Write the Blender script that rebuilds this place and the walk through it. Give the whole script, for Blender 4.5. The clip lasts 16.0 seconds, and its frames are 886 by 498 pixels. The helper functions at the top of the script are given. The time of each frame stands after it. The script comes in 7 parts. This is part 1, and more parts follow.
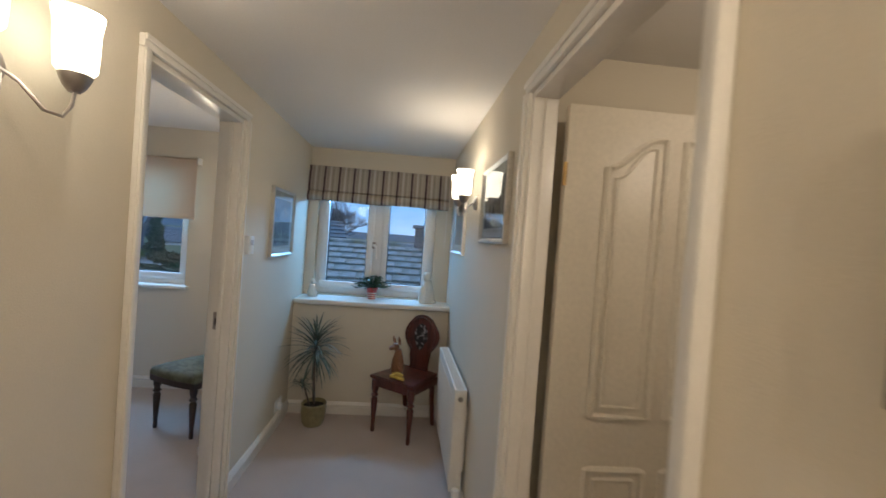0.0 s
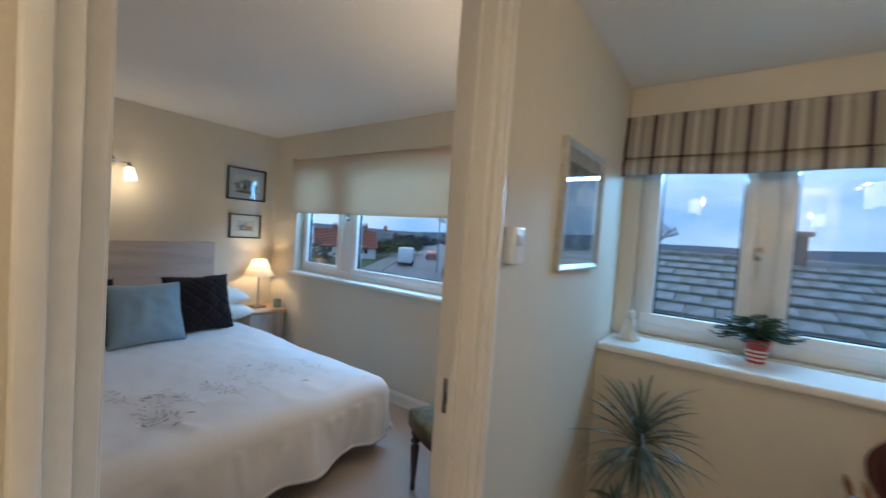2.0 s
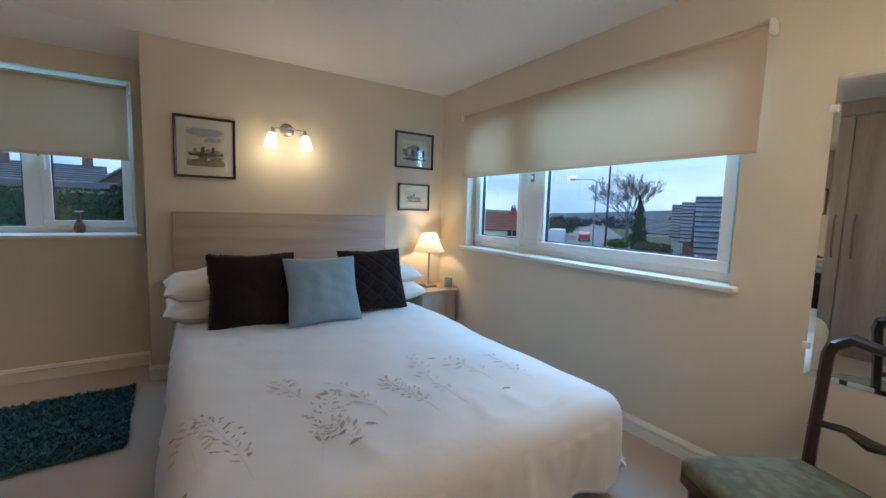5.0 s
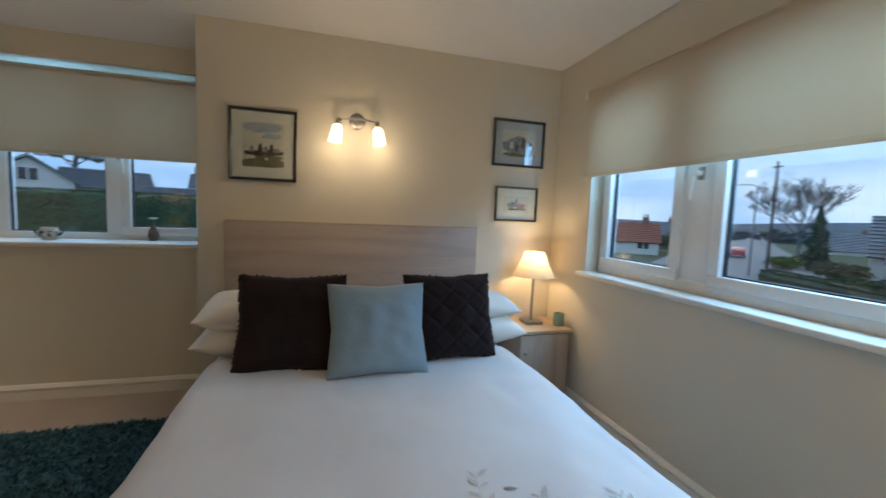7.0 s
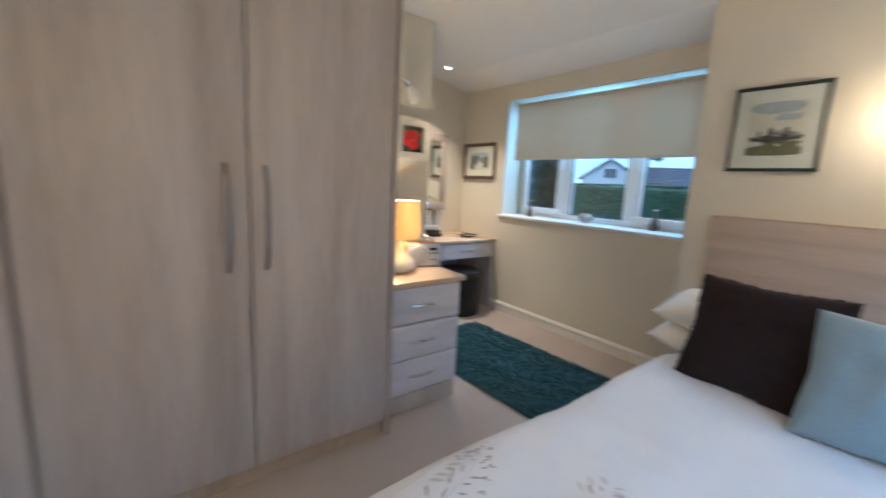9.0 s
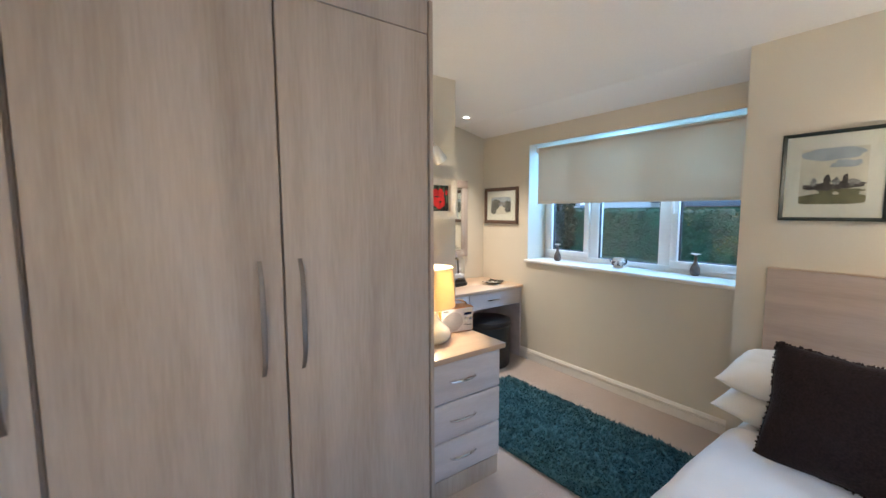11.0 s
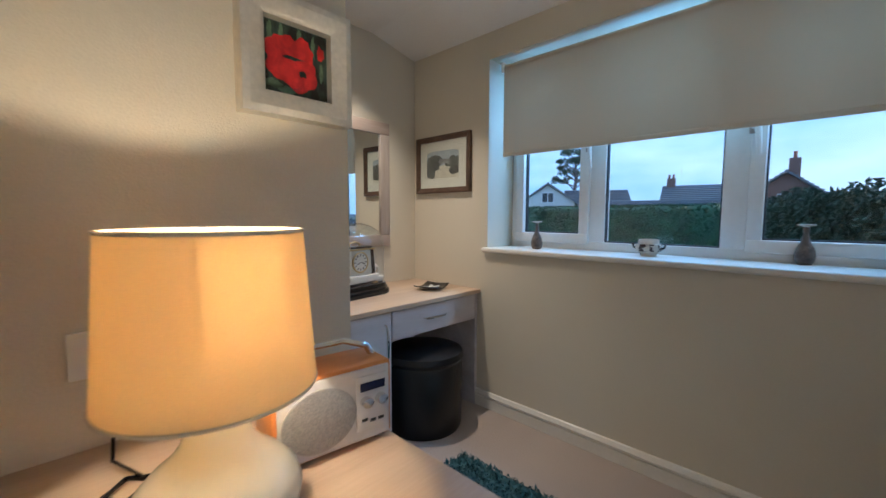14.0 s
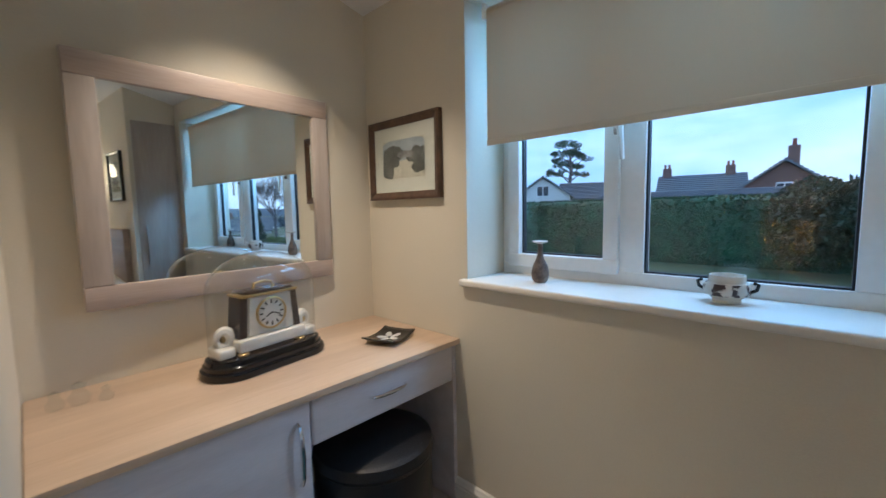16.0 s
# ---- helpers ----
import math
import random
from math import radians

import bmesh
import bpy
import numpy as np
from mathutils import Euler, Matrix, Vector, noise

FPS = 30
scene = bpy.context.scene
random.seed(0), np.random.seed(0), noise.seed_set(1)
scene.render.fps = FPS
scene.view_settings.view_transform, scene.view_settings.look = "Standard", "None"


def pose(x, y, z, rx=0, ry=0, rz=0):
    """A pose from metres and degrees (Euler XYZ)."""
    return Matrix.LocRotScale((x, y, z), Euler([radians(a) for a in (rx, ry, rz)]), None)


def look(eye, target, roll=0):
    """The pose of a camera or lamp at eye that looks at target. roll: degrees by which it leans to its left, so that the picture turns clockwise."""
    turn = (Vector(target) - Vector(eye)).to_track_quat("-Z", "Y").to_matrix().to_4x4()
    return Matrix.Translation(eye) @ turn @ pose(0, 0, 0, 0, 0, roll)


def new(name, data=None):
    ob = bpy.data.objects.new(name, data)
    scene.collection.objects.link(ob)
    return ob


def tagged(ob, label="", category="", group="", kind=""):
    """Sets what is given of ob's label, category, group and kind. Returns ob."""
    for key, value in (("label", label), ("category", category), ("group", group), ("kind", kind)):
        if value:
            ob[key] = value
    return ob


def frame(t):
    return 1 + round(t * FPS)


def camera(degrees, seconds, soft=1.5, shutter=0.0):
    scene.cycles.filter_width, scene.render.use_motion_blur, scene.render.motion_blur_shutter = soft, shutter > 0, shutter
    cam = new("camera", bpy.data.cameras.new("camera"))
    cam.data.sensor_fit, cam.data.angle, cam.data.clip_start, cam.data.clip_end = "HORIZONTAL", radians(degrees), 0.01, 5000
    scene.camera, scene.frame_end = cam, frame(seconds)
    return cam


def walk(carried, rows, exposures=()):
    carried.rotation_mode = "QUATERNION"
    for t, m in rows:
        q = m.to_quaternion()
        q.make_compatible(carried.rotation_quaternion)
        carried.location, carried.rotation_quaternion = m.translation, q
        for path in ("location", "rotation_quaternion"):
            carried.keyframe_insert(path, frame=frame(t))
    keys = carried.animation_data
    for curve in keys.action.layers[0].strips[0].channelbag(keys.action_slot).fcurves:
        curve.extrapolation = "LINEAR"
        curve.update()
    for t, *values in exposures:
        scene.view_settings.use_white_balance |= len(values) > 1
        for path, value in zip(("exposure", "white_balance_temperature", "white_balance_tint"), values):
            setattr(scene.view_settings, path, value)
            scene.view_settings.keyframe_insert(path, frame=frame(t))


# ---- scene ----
cam = camera(96.0, 16.0, 1.5, 0.4)
PATH = [
    (0, (1.134, 1.135, 1.449), (1.29, 3.129, 1.42), 4.2),
    (0.5, (1.087, 1.463, 1.458), (1.026, 3.462, 1.457), 3.7),
    (1, (1.0, 1.828, 1.434), (0.639, 3.795, 1.433), 3.7),
    (1.5, (0.901, 2.165, 1.397), (0.123, 4.007, 1.364), 4.1),
    (2, (0.723, 2.436, 1.377), (-0.462, 4.045, 1.305), 3.9),
    (2.5, (0.492, 2.605, 1.372), (-0.953, 3.984, 1.262), 3.3),
    (3, (0.294, 2.792, 1.329), (-1.317, 3.971, 1.201), 2.6),
    (3.5, (0.128, 2.652, 1.245), (-1.504, 3.797, 1.087), 2.2),
    (3.7, (0.105, 2.646, 1.195), (-1.537, 3.775, 1.027), 2.2),
    (5.8, (-0.186, 2.961, 1.222), (-1.898, 3.981, 1.056), 1.0),
    (6, (-0.246, 3.06, 1.215), (-1.994, 4.023, 1.085), 1.2),
    (6.5, (-0.493, 3.143, 1.227), (-2.316, 3.956, 1.101), 1.4),
    (7, (-0.705, 3.226, 1.235), (-2.62, 3.777, 1.062), 2.3),
    (7.5, (-0.823, 3.395, 1.29), (-2.792, 3.44, 1.02), 2.7),
    (8, (-0.891, 3.399, 1.242), (-2.814, 2.919, 0.973), 3.4),
    (8.5, (-0.889, 3.402, 1.246), (-2.549, 2.326, 0.947), 3.2),
    (9, (-0.775, 3.482, 1.25), (-1.984, 1.923, 0.924), 3.0),
    (9.2, (-0.736, 3.521, 1.25), (-1.722, 1.806, 0.955), 1.7),
    (11.3, (-0.767, 3.209, 1.454), (-2.028, 1.665, 1.286), -0.8),
    (11.5, (-0.826, 3.133, 1.432), (-2.175, 1.666, 1.27), -0.7),
    (12, (-1.055, 2.885, 1.382), (-2.6, 1.626, 1.221), -0.4),
    (12.5, (-1.257, 2.635, 1.337), (-2.87, 1.464, 1.178), -0.1),
    (13, (-1.444, 2.446, 1.251), (-3.038, 1.248, 1.093), 0.2),
    (13.5, (-1.617, 2.254, 1.182), (-3.137, 0.965, 1.018), 0.1),
    (14, (-1.777, 2.139, 1.161), (-3.209, 0.752, 0.996), 0.2),
    (14.5, (-1.999, 2.04, 1.166), (-3.372, 0.596, 0.988), 0.2),
    (15, (-2.186, 1.936, 1.187), (-3.528, 0.463, 1.024), 0.1),
    (15.5, (-2.293, 1.814, 1.22), (-3.657, 0.362, 1.042), -0.3),
    (16, (-2.427, 1.717, 1.251), (-3.871, 0.346, 1.063), -1.1),
]
walk(cam, [(t, look(eye, target, roll)) for t, eye, target, roll in PATH], [
    (0.0, -0.05, 5500, 10), (0.7, -0.08, 5500, 10), (2.0, 0.02, 5800, 10), (2.5, 0.24, 5900, 10), (3.5, 0.38, 6000, 10), (6.5, 0.05, 6100, 10), (7.0, 0.08, 6500, 10), (7.5, 0.2, 6500, 10), (8.0, 0.27, 6200, 10),
    (9.0, 1.12, 5600, 10), (11.5, 1.35, 5600, 10), (12.5, 1.18, 5700, 10), (13.5, 0.75, 5500, 10), (14.5, 0.22, 5600, 10), (15.5, 0.58, 5700, 10), (16.0, 0.5, 5700, 10)])

# ---- world and sun: an overcast late afternoon ----
world = bpy.data.worlds.new("sky")
scene.world = world
world.use_nodes = True
wn, wl = world.node_tree.nodes, world.node_tree.links
sky = wn.new("ShaderNodeTexSky")
sky.sky_type, sky.sun_disc = "NISHITA", False
sky.sun_elevation, sky.sun_rotation = radians(47), radians(-45)
sky.air_density, sky.dust_density = 1.0, 2.0
wc = wn.new("ShaderNodeTexCoord")
wm = wn.new("ShaderNodeMapping")
wm.inputs["Scale"].default_value = (2.2, 2.2, 7.0)
wnoise = wn.new("ShaderNodeTexNoise")
wnoise.inputs["Scale"].default_value, wnoise.inputs["Detail"].default_value = 1.3, 6
wr = wn.new("ShaderNodeValToRGB")
wr.color_ramp.elements[0].position, wr.color_ramp.elements[1].position = 0.36, 0.66
wr.color_ramp.elements[0].color = (2.7, 5.3, 9.2, 1)
wr.color_ramp.elements[1].color = (6.4, 8.5, 11.2, 1)
wmix = wn.new("ShaderNodeMixRGB")
wmix.inputs[0].default_value = 0.94
wl.new(wc.outputs["Generated"], wm.inputs[0])
wl.new(wm.outputs[0], wnoise.inputs["Vector"])
wl.new(wnoise.outputs["Fac"], wr.inputs[0])
wl.new(sky.outputs[0], wmix.inputs[1])
wl.new(wr.outputs[0], wmix.inputs[2])
bg = wn["Background"]
wl.new(wmix.outputs[0], bg.inputs[0])
bg.inputs[1].default_value = 0.115
sun = bpy.data.lights.new("sun", "SUN")
sun.energy, sun.angle, sun.color = 0.6, radians(40), (1.0, 0.97, 0.92)
sun_ob = new("sun", sun)
sun_ob.matrix_world = look((-30, 30, 46), (0, 0, 0))

WARM = (1.0, 0.76, 0.50)
HALL_W, BED_W, DESK_W = 1.9, 1.2, 5.4


def daylight(name, place, target, wide, high, watts):
    d = bpy.data.lights.new(name, "AREA")
    d.shape, d.size, d.size_y, d.energy, d.color = "RECTANGLE", wide, high, watts, (0.26, 0.60, 1.0)
    new(name, d).matrix_world = look(place, target)


# sky light entering at the heads of the three windows
daylight("daylight_bedroom", (-1.85, 5.05, 1.74), (-1.85, 4.4, 1.3), 1.9, 0.36, 38.0)
daylight("daylight_dressing", (-4.05, 1.55, 1.79), (-3.4, 1.55, 1.4), 1.6, 0.40, 15.0)
daylight("daylight_landing", (0.815, 5.02, 1.83), (0.815, 4.4, 1.4), 0.95, 0.10, 24.0)


def bulb(name, place, watts, size=0.03, colour=WARM):
    d = bpy.data.lights.new(name, "POINT")
    d.energy, d.shadow_soft_size, d.color = watts, size, colour
    ob = new(name, d)
    ob.location = place
    return ob


# ---- materials ----
def nodes_of(m):
    m.use_nodes = True
    return m.node_tree.nodes, m.node_tree.links


def surface(name, base, rough=0.6, metal=0.0, mottle=(2.0, 0.06), grain=(60.0, 0.05), bump=(80.0, 0.05), stretch=(1, 1, 1), coat=0.0, per_object=0.0, sheen=0.0):
    """Paint, cloth, stone or metal: one base colour with mottling at two sizes and fine relief."""
    m = bpy.data.materials.new(name)
    n, l = nodes_of(m)
    b = n["Principled BSDF"]
    b.inputs["Roughness"].default_value, b.inputs["Metallic"].default_value = rough, metal
    if coat:
        b.inputs["Coat Weight"].default_value, b.inputs["Coat Roughness"].default_value = coat, 0.12
    if sheen:
        b.inputs["Sheen Weight"].default_value, b.inputs["Sheen Roughness"].default_value = sheen, 0.5
    c = n.new("ShaderNodeTexCoord")
    mp = n.new("ShaderNodeMapping")
    mp.inputs["Scale"].default_value = stretch
    l.new(c.outputs["Object"], mp.inputs[0])
    value = None
    for size, amount in (mottle, grain):
        t = n.new("ShaderNodeTexNoise")
        t.inputs["Scale"].default_value, t.inputs["Detail"].default_value = size, 4
        l.new(mp.outputs[0], t.inputs["Vector"])
        r = n.new("ShaderNodeMapRange")
        r.inputs["From Min"].default_value, r.inputs["From Max"].default_value = 0.3, 0.7
        r.inputs["To Min"].default_value, r.inputs["To Max"].default_value = 1 - amount, 1 + amount
        l.new(t.outputs["Fac"], r.inputs["Value"])
        if value is None:
            value = r.outputs[0]
        else:
            k = n.new("ShaderNodeMath")
            k.operation = "MULTIPLY"
            l.new(value, k.inputs[0])
            l.new(r.outputs[0], k.inputs[1])
            value = k.outputs[0]
    if per_object:
        oi = n.new("ShaderNodeObjectInfo")
        r = n.new("ShaderNodeMapRange")
        r.inputs["To Min"].default_value, r.inputs["To Max"].default_value = 1 - per_object, 1 + per_object
        l.new(oi.outputs["Random"], r.inputs["Value"])
        k = n.new("ShaderNodeMath")
        k.operation = "MULTIPLY"
        l.new(value, k.inputs[0])
        l.new(r.outputs[0], k.inputs[1])
        value = k.outputs[0]
    v = n.new("ShaderNodeVectorMath")
    v.operation = "SCALE"
    v.inputs[0].default_value = base
    l.new(value, v.inputs["Scale"])
    l.new(v.outputs[0], b.inputs["Base Color"])
    if bump[1]:
        t = n.new("ShaderNodeTexNoise")
        t.inputs["Scale"].default_value, t.inputs["Detail"].default_value = bump[0], 3
        l.new(mp.outputs[0], t.inputs["Vector"])
        k = n.new("ShaderNodeBump")
        k.inputs["Strength"].default_value, k.inputs["Distance"].default_value = bump[1], 0.01
        l.new(t.outputs["Fac"], k.inputs["Height"])
        l.new(k.outputs[0], b.inputs["Normal"])
    return m


def two_tone(name, dark, light, rough=0.5, size=6.0, stretch=(1, 1, 1), spread=(0.35, 0.65), bump=0.04, coat=0.0, fine=40.0):
    """Grained wood, foliage or any surface that runs between two colours."""
    m = bpy.data.materials.new(name)
    n, l = nodes_of(m)
    b = n["Principled BSDF"]
    b.inputs["Roughness"].default_value = rough
    if coat:
        b.inputs["Coat Weight"].default_value, b.inputs["Coat Roughness"].default_value = coat, 0.15
    c = n.new("ShaderNodeTexCoord")
    mp = n.new("ShaderNodeMapping")
    mp.inputs["Scale"].default_value = stretch
    l.new(c.outputs["Object"], mp.inputs[0])
    t = n.new("ShaderNodeTexNoise")
    t.inputs["Scale"].default_value, t.inputs["Detail"].default_value, t.inputs["Distortion"].default_value = size, 6, 0.6
    f = n.new("ShaderNodeTexNoise")
    f.inputs["Scale"].default_value, f.inputs["Detail"].default_value = fine, 3
    l.new(mp.outputs[0], t.inputs["Vector"])
    l.new(mp.outputs[0], f.inputs["Vector"])
    a = n.new("ShaderNodeMath")
    a.operation = "MULTIPLY_ADD"
    a.inputs[1].default_value, a.inputs[2].default_value = 0.35, -0.175
    l.new(f.outputs["Fac"], a.inputs[0])
    s = n.new("ShaderNodeMath")
    s.operation = "ADD"
    l.new(t.outputs["Fac"], s.inputs[0])
    l.new(a.outputs[0], s.inputs[1])
    r = n.new("ShaderNodeValToRGB")
    r.color_ramp.elements[0].position, r.color_ramp.elements[1].position = spread
    r.color_ramp.elements[0].color, r.color_ramp.elements[1].color = (*dark, 1), (*light, 1)
    l.new(s.outputs[0], r.inputs[0])
    l.new(r.outputs[0], b.inputs["Base Color"])
    if bump:
        k = n.new("ShaderNodeBump")
        k.inputs["Strength"].default_value, k.inputs["Distance"].default_value = bump, 0.01
        l.new(s.outputs[0], k.inputs["Height"])
        l.new(k.outputs[0], b.inputs["Normal"])
    return m


def cloth_through(name, base, through_share, weave=900.0):
    """Thin fabric that lets part of the light through."""
    m = bpy.data.materials.new(name)
    n, l = nodes_of(m)
    n.remove(n["Principled BSDF"])
    d, t, x = n.new("ShaderNodeBsdfDiffuse"), n.new("ShaderNodeBsdfTranslucent"), n.new("ShaderNodeMixShader")
    c = n.new("ShaderNodeTexCoord")
    q = n.new("ShaderNodeTexNoise")
    q.inputs["Scale"].default_value, q.inputs["Detail"].default_value = weave, 2
    r = n.new("ShaderNodeMapRange")
    r.inputs["To Min"].default_value, r.inputs["To Max"].default_value = 0.93, 1.07
    v = n.new("ShaderNodeVectorMath")
    v.operation = "SCALE"
    v.inputs[0].default_value = base
    l.new(c.outputs["Object"], q.inputs["Vector"])
    l.new(q.outputs["Fac"], r.inputs["Value"])
    l.new(r.outputs[0], v.inputs["Scale"])
    l.new(v.outputs[0], d.inputs[0])
    l.new(v.outputs[0], t.inputs[0])
    x.inputs[0].default_value = through_share
    l.new(d.outputs[0], x.inputs[1])
    l.new(t.outputs[0], x.inputs[2])
    l.new(x.outputs[0], n["Material Output"].inputs[0])
    return m


def glow(name, colour, strength):
    m = bpy.data.materials.new(name)
    n, l = nodes_of(m)
    b = n["Principled BSDF"]
    b.inputs["Base Color"].default_value = (0.85, 0.83, 0.8, 1)
    b.inputs["Roughness"].default_value = 0.35
    b.inputs["Emission Color"].default_value, b.inputs["Emission Strength"].default_value = (*colour, 1), strength
    return m


def pane_glass(name, gloss=0.03, edge=0.55, power=4.0):
    """Clear glass: straight through, with its own gloss."""
    m = bpy.data.materials.new(name)
    n, l = nodes_of(m)
    n.remove(n["Principled BSDF"])
    t, g, x, f = n.new("ShaderNodeBsdfTransparent"), n.new("ShaderNodeBsdfGlossy"), n.new("ShaderNodeMixShader"), n.new("ShaderNodeLayerWeight")
    t.inputs[0].default_value = (0.95, 0.97, 0.98, 1)
    g.inputs["Roughness"].default_value = 0.01
    f.inputs[0].default_value = 0.5
    p, q = n.new("ShaderNodeMath"), n.new("ShaderNodeMath")
    p.operation, q.operation = "POWER", "MULTIPLY_ADD"
    p.inputs[1].default_value, q.inputs[1].default_value, q.inputs[2].default_value = power, edge, gloss
    l.new(f.outputs["Facing"], p.inputs[0])
    l.new(p.outputs[0], q.inputs[0])
    l.new(q.outputs[0], x.inputs[0])
    l.new(t.outputs[0], x.inputs[1])
    l.new(g.outputs[0], x.inputs[2])
    l.new(x.outputs[0], n["Material Output"].inputs[0])
    return m


def mirror_glass(name):
    m = bpy.data.materials.new(name)
    n, l = nodes_of(m)
    b = n["Principled BSDF"]
    b.inputs["Base Color"].default_value = (0.86, 0.89, 0.88, 1)
    b.inputs["Metallic"].default_value, b.inputs["Roughness"].default_value = 1.0, 0.015
    return m


def striped(name, ground, bands, period):
    """Woven cloth with upright stripes: bands of (start, end, colour) within one period along x."""
    m = bpy.data.materials.new(name)
    n, l = nodes_of(m)
    b = n["Principled BSDF"]
    b.inputs["Roughness"].default_value = 0.9
    c, sp = n.new("ShaderNodeTexCoord"), n.new("ShaderNodeSeparateXYZ")
    l.new(c.outputs["Object"], sp.inputs[0])
    k, w = n.new("ShaderNodeMath"), n.new("ShaderNodeMath")
    k.operation, w.operation = "MULTIPLY", "FRACT"
    k.inputs[1].default_value = 1 / period
    l.new(sp.outputs[0], k.inputs[0])
    l.new(k.outputs[0], w.inputs[0])
    r = n.new("ShaderNodeValToRGB")
    r.color_ramp.interpolation = "CONSTANT"
    r.color_ramp.elements[0].color = (*ground, 1)
    r.color_ramp.elements[1].position, r.color_ramp.elements[1].color = 0.999, (*ground, 1)
    for a, z, col in bands:
        e = r.color_ramp.elements.new(a)
        e.color = (*col, 1)
        e = r.color_ramp.elements.new(z)
        e.color = (*ground, 1)
    l.new(w.outputs[0], r.inputs[0])
    t = n.new("ShaderNodeTexNoise")
    t.inputs["Scale"].default_value = 350
    l.new(c.outputs["Object"], t.inputs["Vector"])
    q = n.new("ShaderNodeBump")
    q.inputs["Strength"].default_value, q.inputs["Distance"].default_value = 0.25, 0.002
    l.new(t.outputs["Fac"], q.inputs["Height"])
    l.new(q.outputs[0], b.inputs["Normal"])
    l.new(r.outputs[0], b.inputs["Base Color"])
    return m


WALL = surface("cream_wall_paint", (0.66, 0.605, 0.495), 0.75, mottle=(1.3, 0.03), grain=(160, 0.02), bump=(220, 0.12))
CEIL = surface("white_ceiling_paint", (0.78, 0.76, 0.73), 0.85, mottle=(1.0, 0.02), grain=(120, 0.02), bump=(150, 0.1))
TRIM = surface("white_gloss_paint", (0.78, 0.75, 0.69), 0.32, mottle=(4, 0.03), grain=(60, 0.02), bump=(30, 0.03))
UPVC = surface("white_plastic", (0.80, 0.80, 0.79), 0.28, mottle=(3, 0.02), grain=(40, 0.02), bump=(20, 0.01))
CARPET = surface("beige_carpet", (0.52, 0.43, 0.375), 0.95, mottle=(3, 0.07), grain=(260, 0.16), bump=(420, 0.6), sheen=0.3)
SAND_V = two_tone("pale_limed_wood", (0.345, 0.285, 0.24), (0.51, 0.447, 0.40), 0.42, 1.7, (3.6, 3.6, 0.30), (0.28, 0.72), 0.03, fine=30.0)
SAND_H = two_tone("pale_limed_wood_long", (0.40, 0.32, 0.27), (0.51, 0.42, 0.36), 0.4, 2.6, (4.0, 0.35, 4.5), (0.32, 0.7), 0.03)
SAND_X = two_tone("pale_limed_wood_top", (0.48, 0.345, 0.235), (0.60, 0.45, 0.32), 0.35, 2.6, (0.35, 4.5, 4.5), (0.32, 0.7), 0.02)
SAND_R = two_tone("pale_limed_wood_rail", (0.37, 0.295, 0.25), (0.49, 0.40, 0.35), 0.4, 2.6, (0.35, 4.0, 4.5), (0.32, 0.7), 0.03)
SAND_GREY = two_tone("grey_limed_wood", (0.50, 0.46, 0.47), (0.62, 0.58, 0.59), 0.42, 2.6, (0.6, 4.5, 4.5), (0.32, 0.7), 0.03)
MAHOG = two_tone("polished_mahogany", (0.045, 0.010, 0.006), (0.13, 0.028, 0.016), 0.28, 5, (6, 6, 0.6), (0.3, 0.7), 0.02, 0.4)
DARKWOOD = two_tone("dark_stained_wood", (0.016, 0.008, 0.006), (0.05, 0.022, 0.016), 0.3, 6, (6, 6, 0.8), (0.3, 0.7), 0.03, 0.3)
GREENSEAT = two_tone("olive_damask", (0.085, 0.082, 0.042), (0.14, 0.135, 0.078), 0.75, 14, (1, 1, 1), (0.42, 0.58), 0.1)
LINEN = surface("white_cotton", (0.80, 0.79, 0.80), 0.85, mottle=(5, 0.02), grain=(300, 0.02), bump=(26, 0.10), sheen=0.2)
PILLOWC = surface("white_pillowcase", (0.80, 0.77, 0.72), 0.85, mottle=(5, 0.03), grain=(300, 0.02), bump=(30, 0.22))
SPRIG = surface("taupe_thread", (0.53, 0.49, 0.47), 0.6, grain=(200, 0.15), bump=(300, 0.2))
SPRIG_P = surface("pale_thread", (0.66, 0.63, 0.615), 0.6, grain=(200, 0.15), bump=(300, 0.2))
SPRIG_D = surface("brown_thread", (0.38, 0.34, 0.32), 0.6, grain=(200, 0.15), bump=(300, 0.2))
BROWN = surface("dark_brown_plush", (0.021, 0.013, 0.013), 0.85, grain=(120, 0.3), bump=(160, 0.4), sheen=0.06)
BROWN.node_tree.nodes["Principled BSDF"].inputs["Specular IOR Level"].default_value = 0.12
TEALC = surface("duck_egg_silk", (0.235, 0.335, 0.395), 0.5, mottle=(3, 0.06), grain=(180, 0.08), bump=(200, 0.15), stretch=(1, 3, 0.4), sheen=0.3)
RUG = two_tone("teal_shag", (0.028, 0.09, 0.104), (0.062, 0.158, 0.178), 0.95, 30, (1, 1, 1), (0.3, 0.7), 0.2)
NICKEL = surface("brushed_nickel", (0.38, 0.35, 0.33), 0.36, 1.0, grain=(90, 0.06), bump=(120, 0.03))
GUNMETAL = surface("dark_satin_nickel", (0.23, 0.21, 0.20), 0.42, 0.9, grain=(90, 0.06), bump=(120, 0.03))
CHROME = surface("chrome", (0.75, 0.75, 0.75), 0.12, 1.0, grain=(90, 0.03), bump=(60, 0.0))
BRASS = surface("aged_brass", (0.55, 0.38, 0.16), 0.35, 1.0, grain=(50, 0.15), bump=(60, 0.05))
BLACK = surface("black_lacquer", (0.005, 0.005, 0.006), 0.12, grain=(40, 0.1), bump=(30, 0.0))
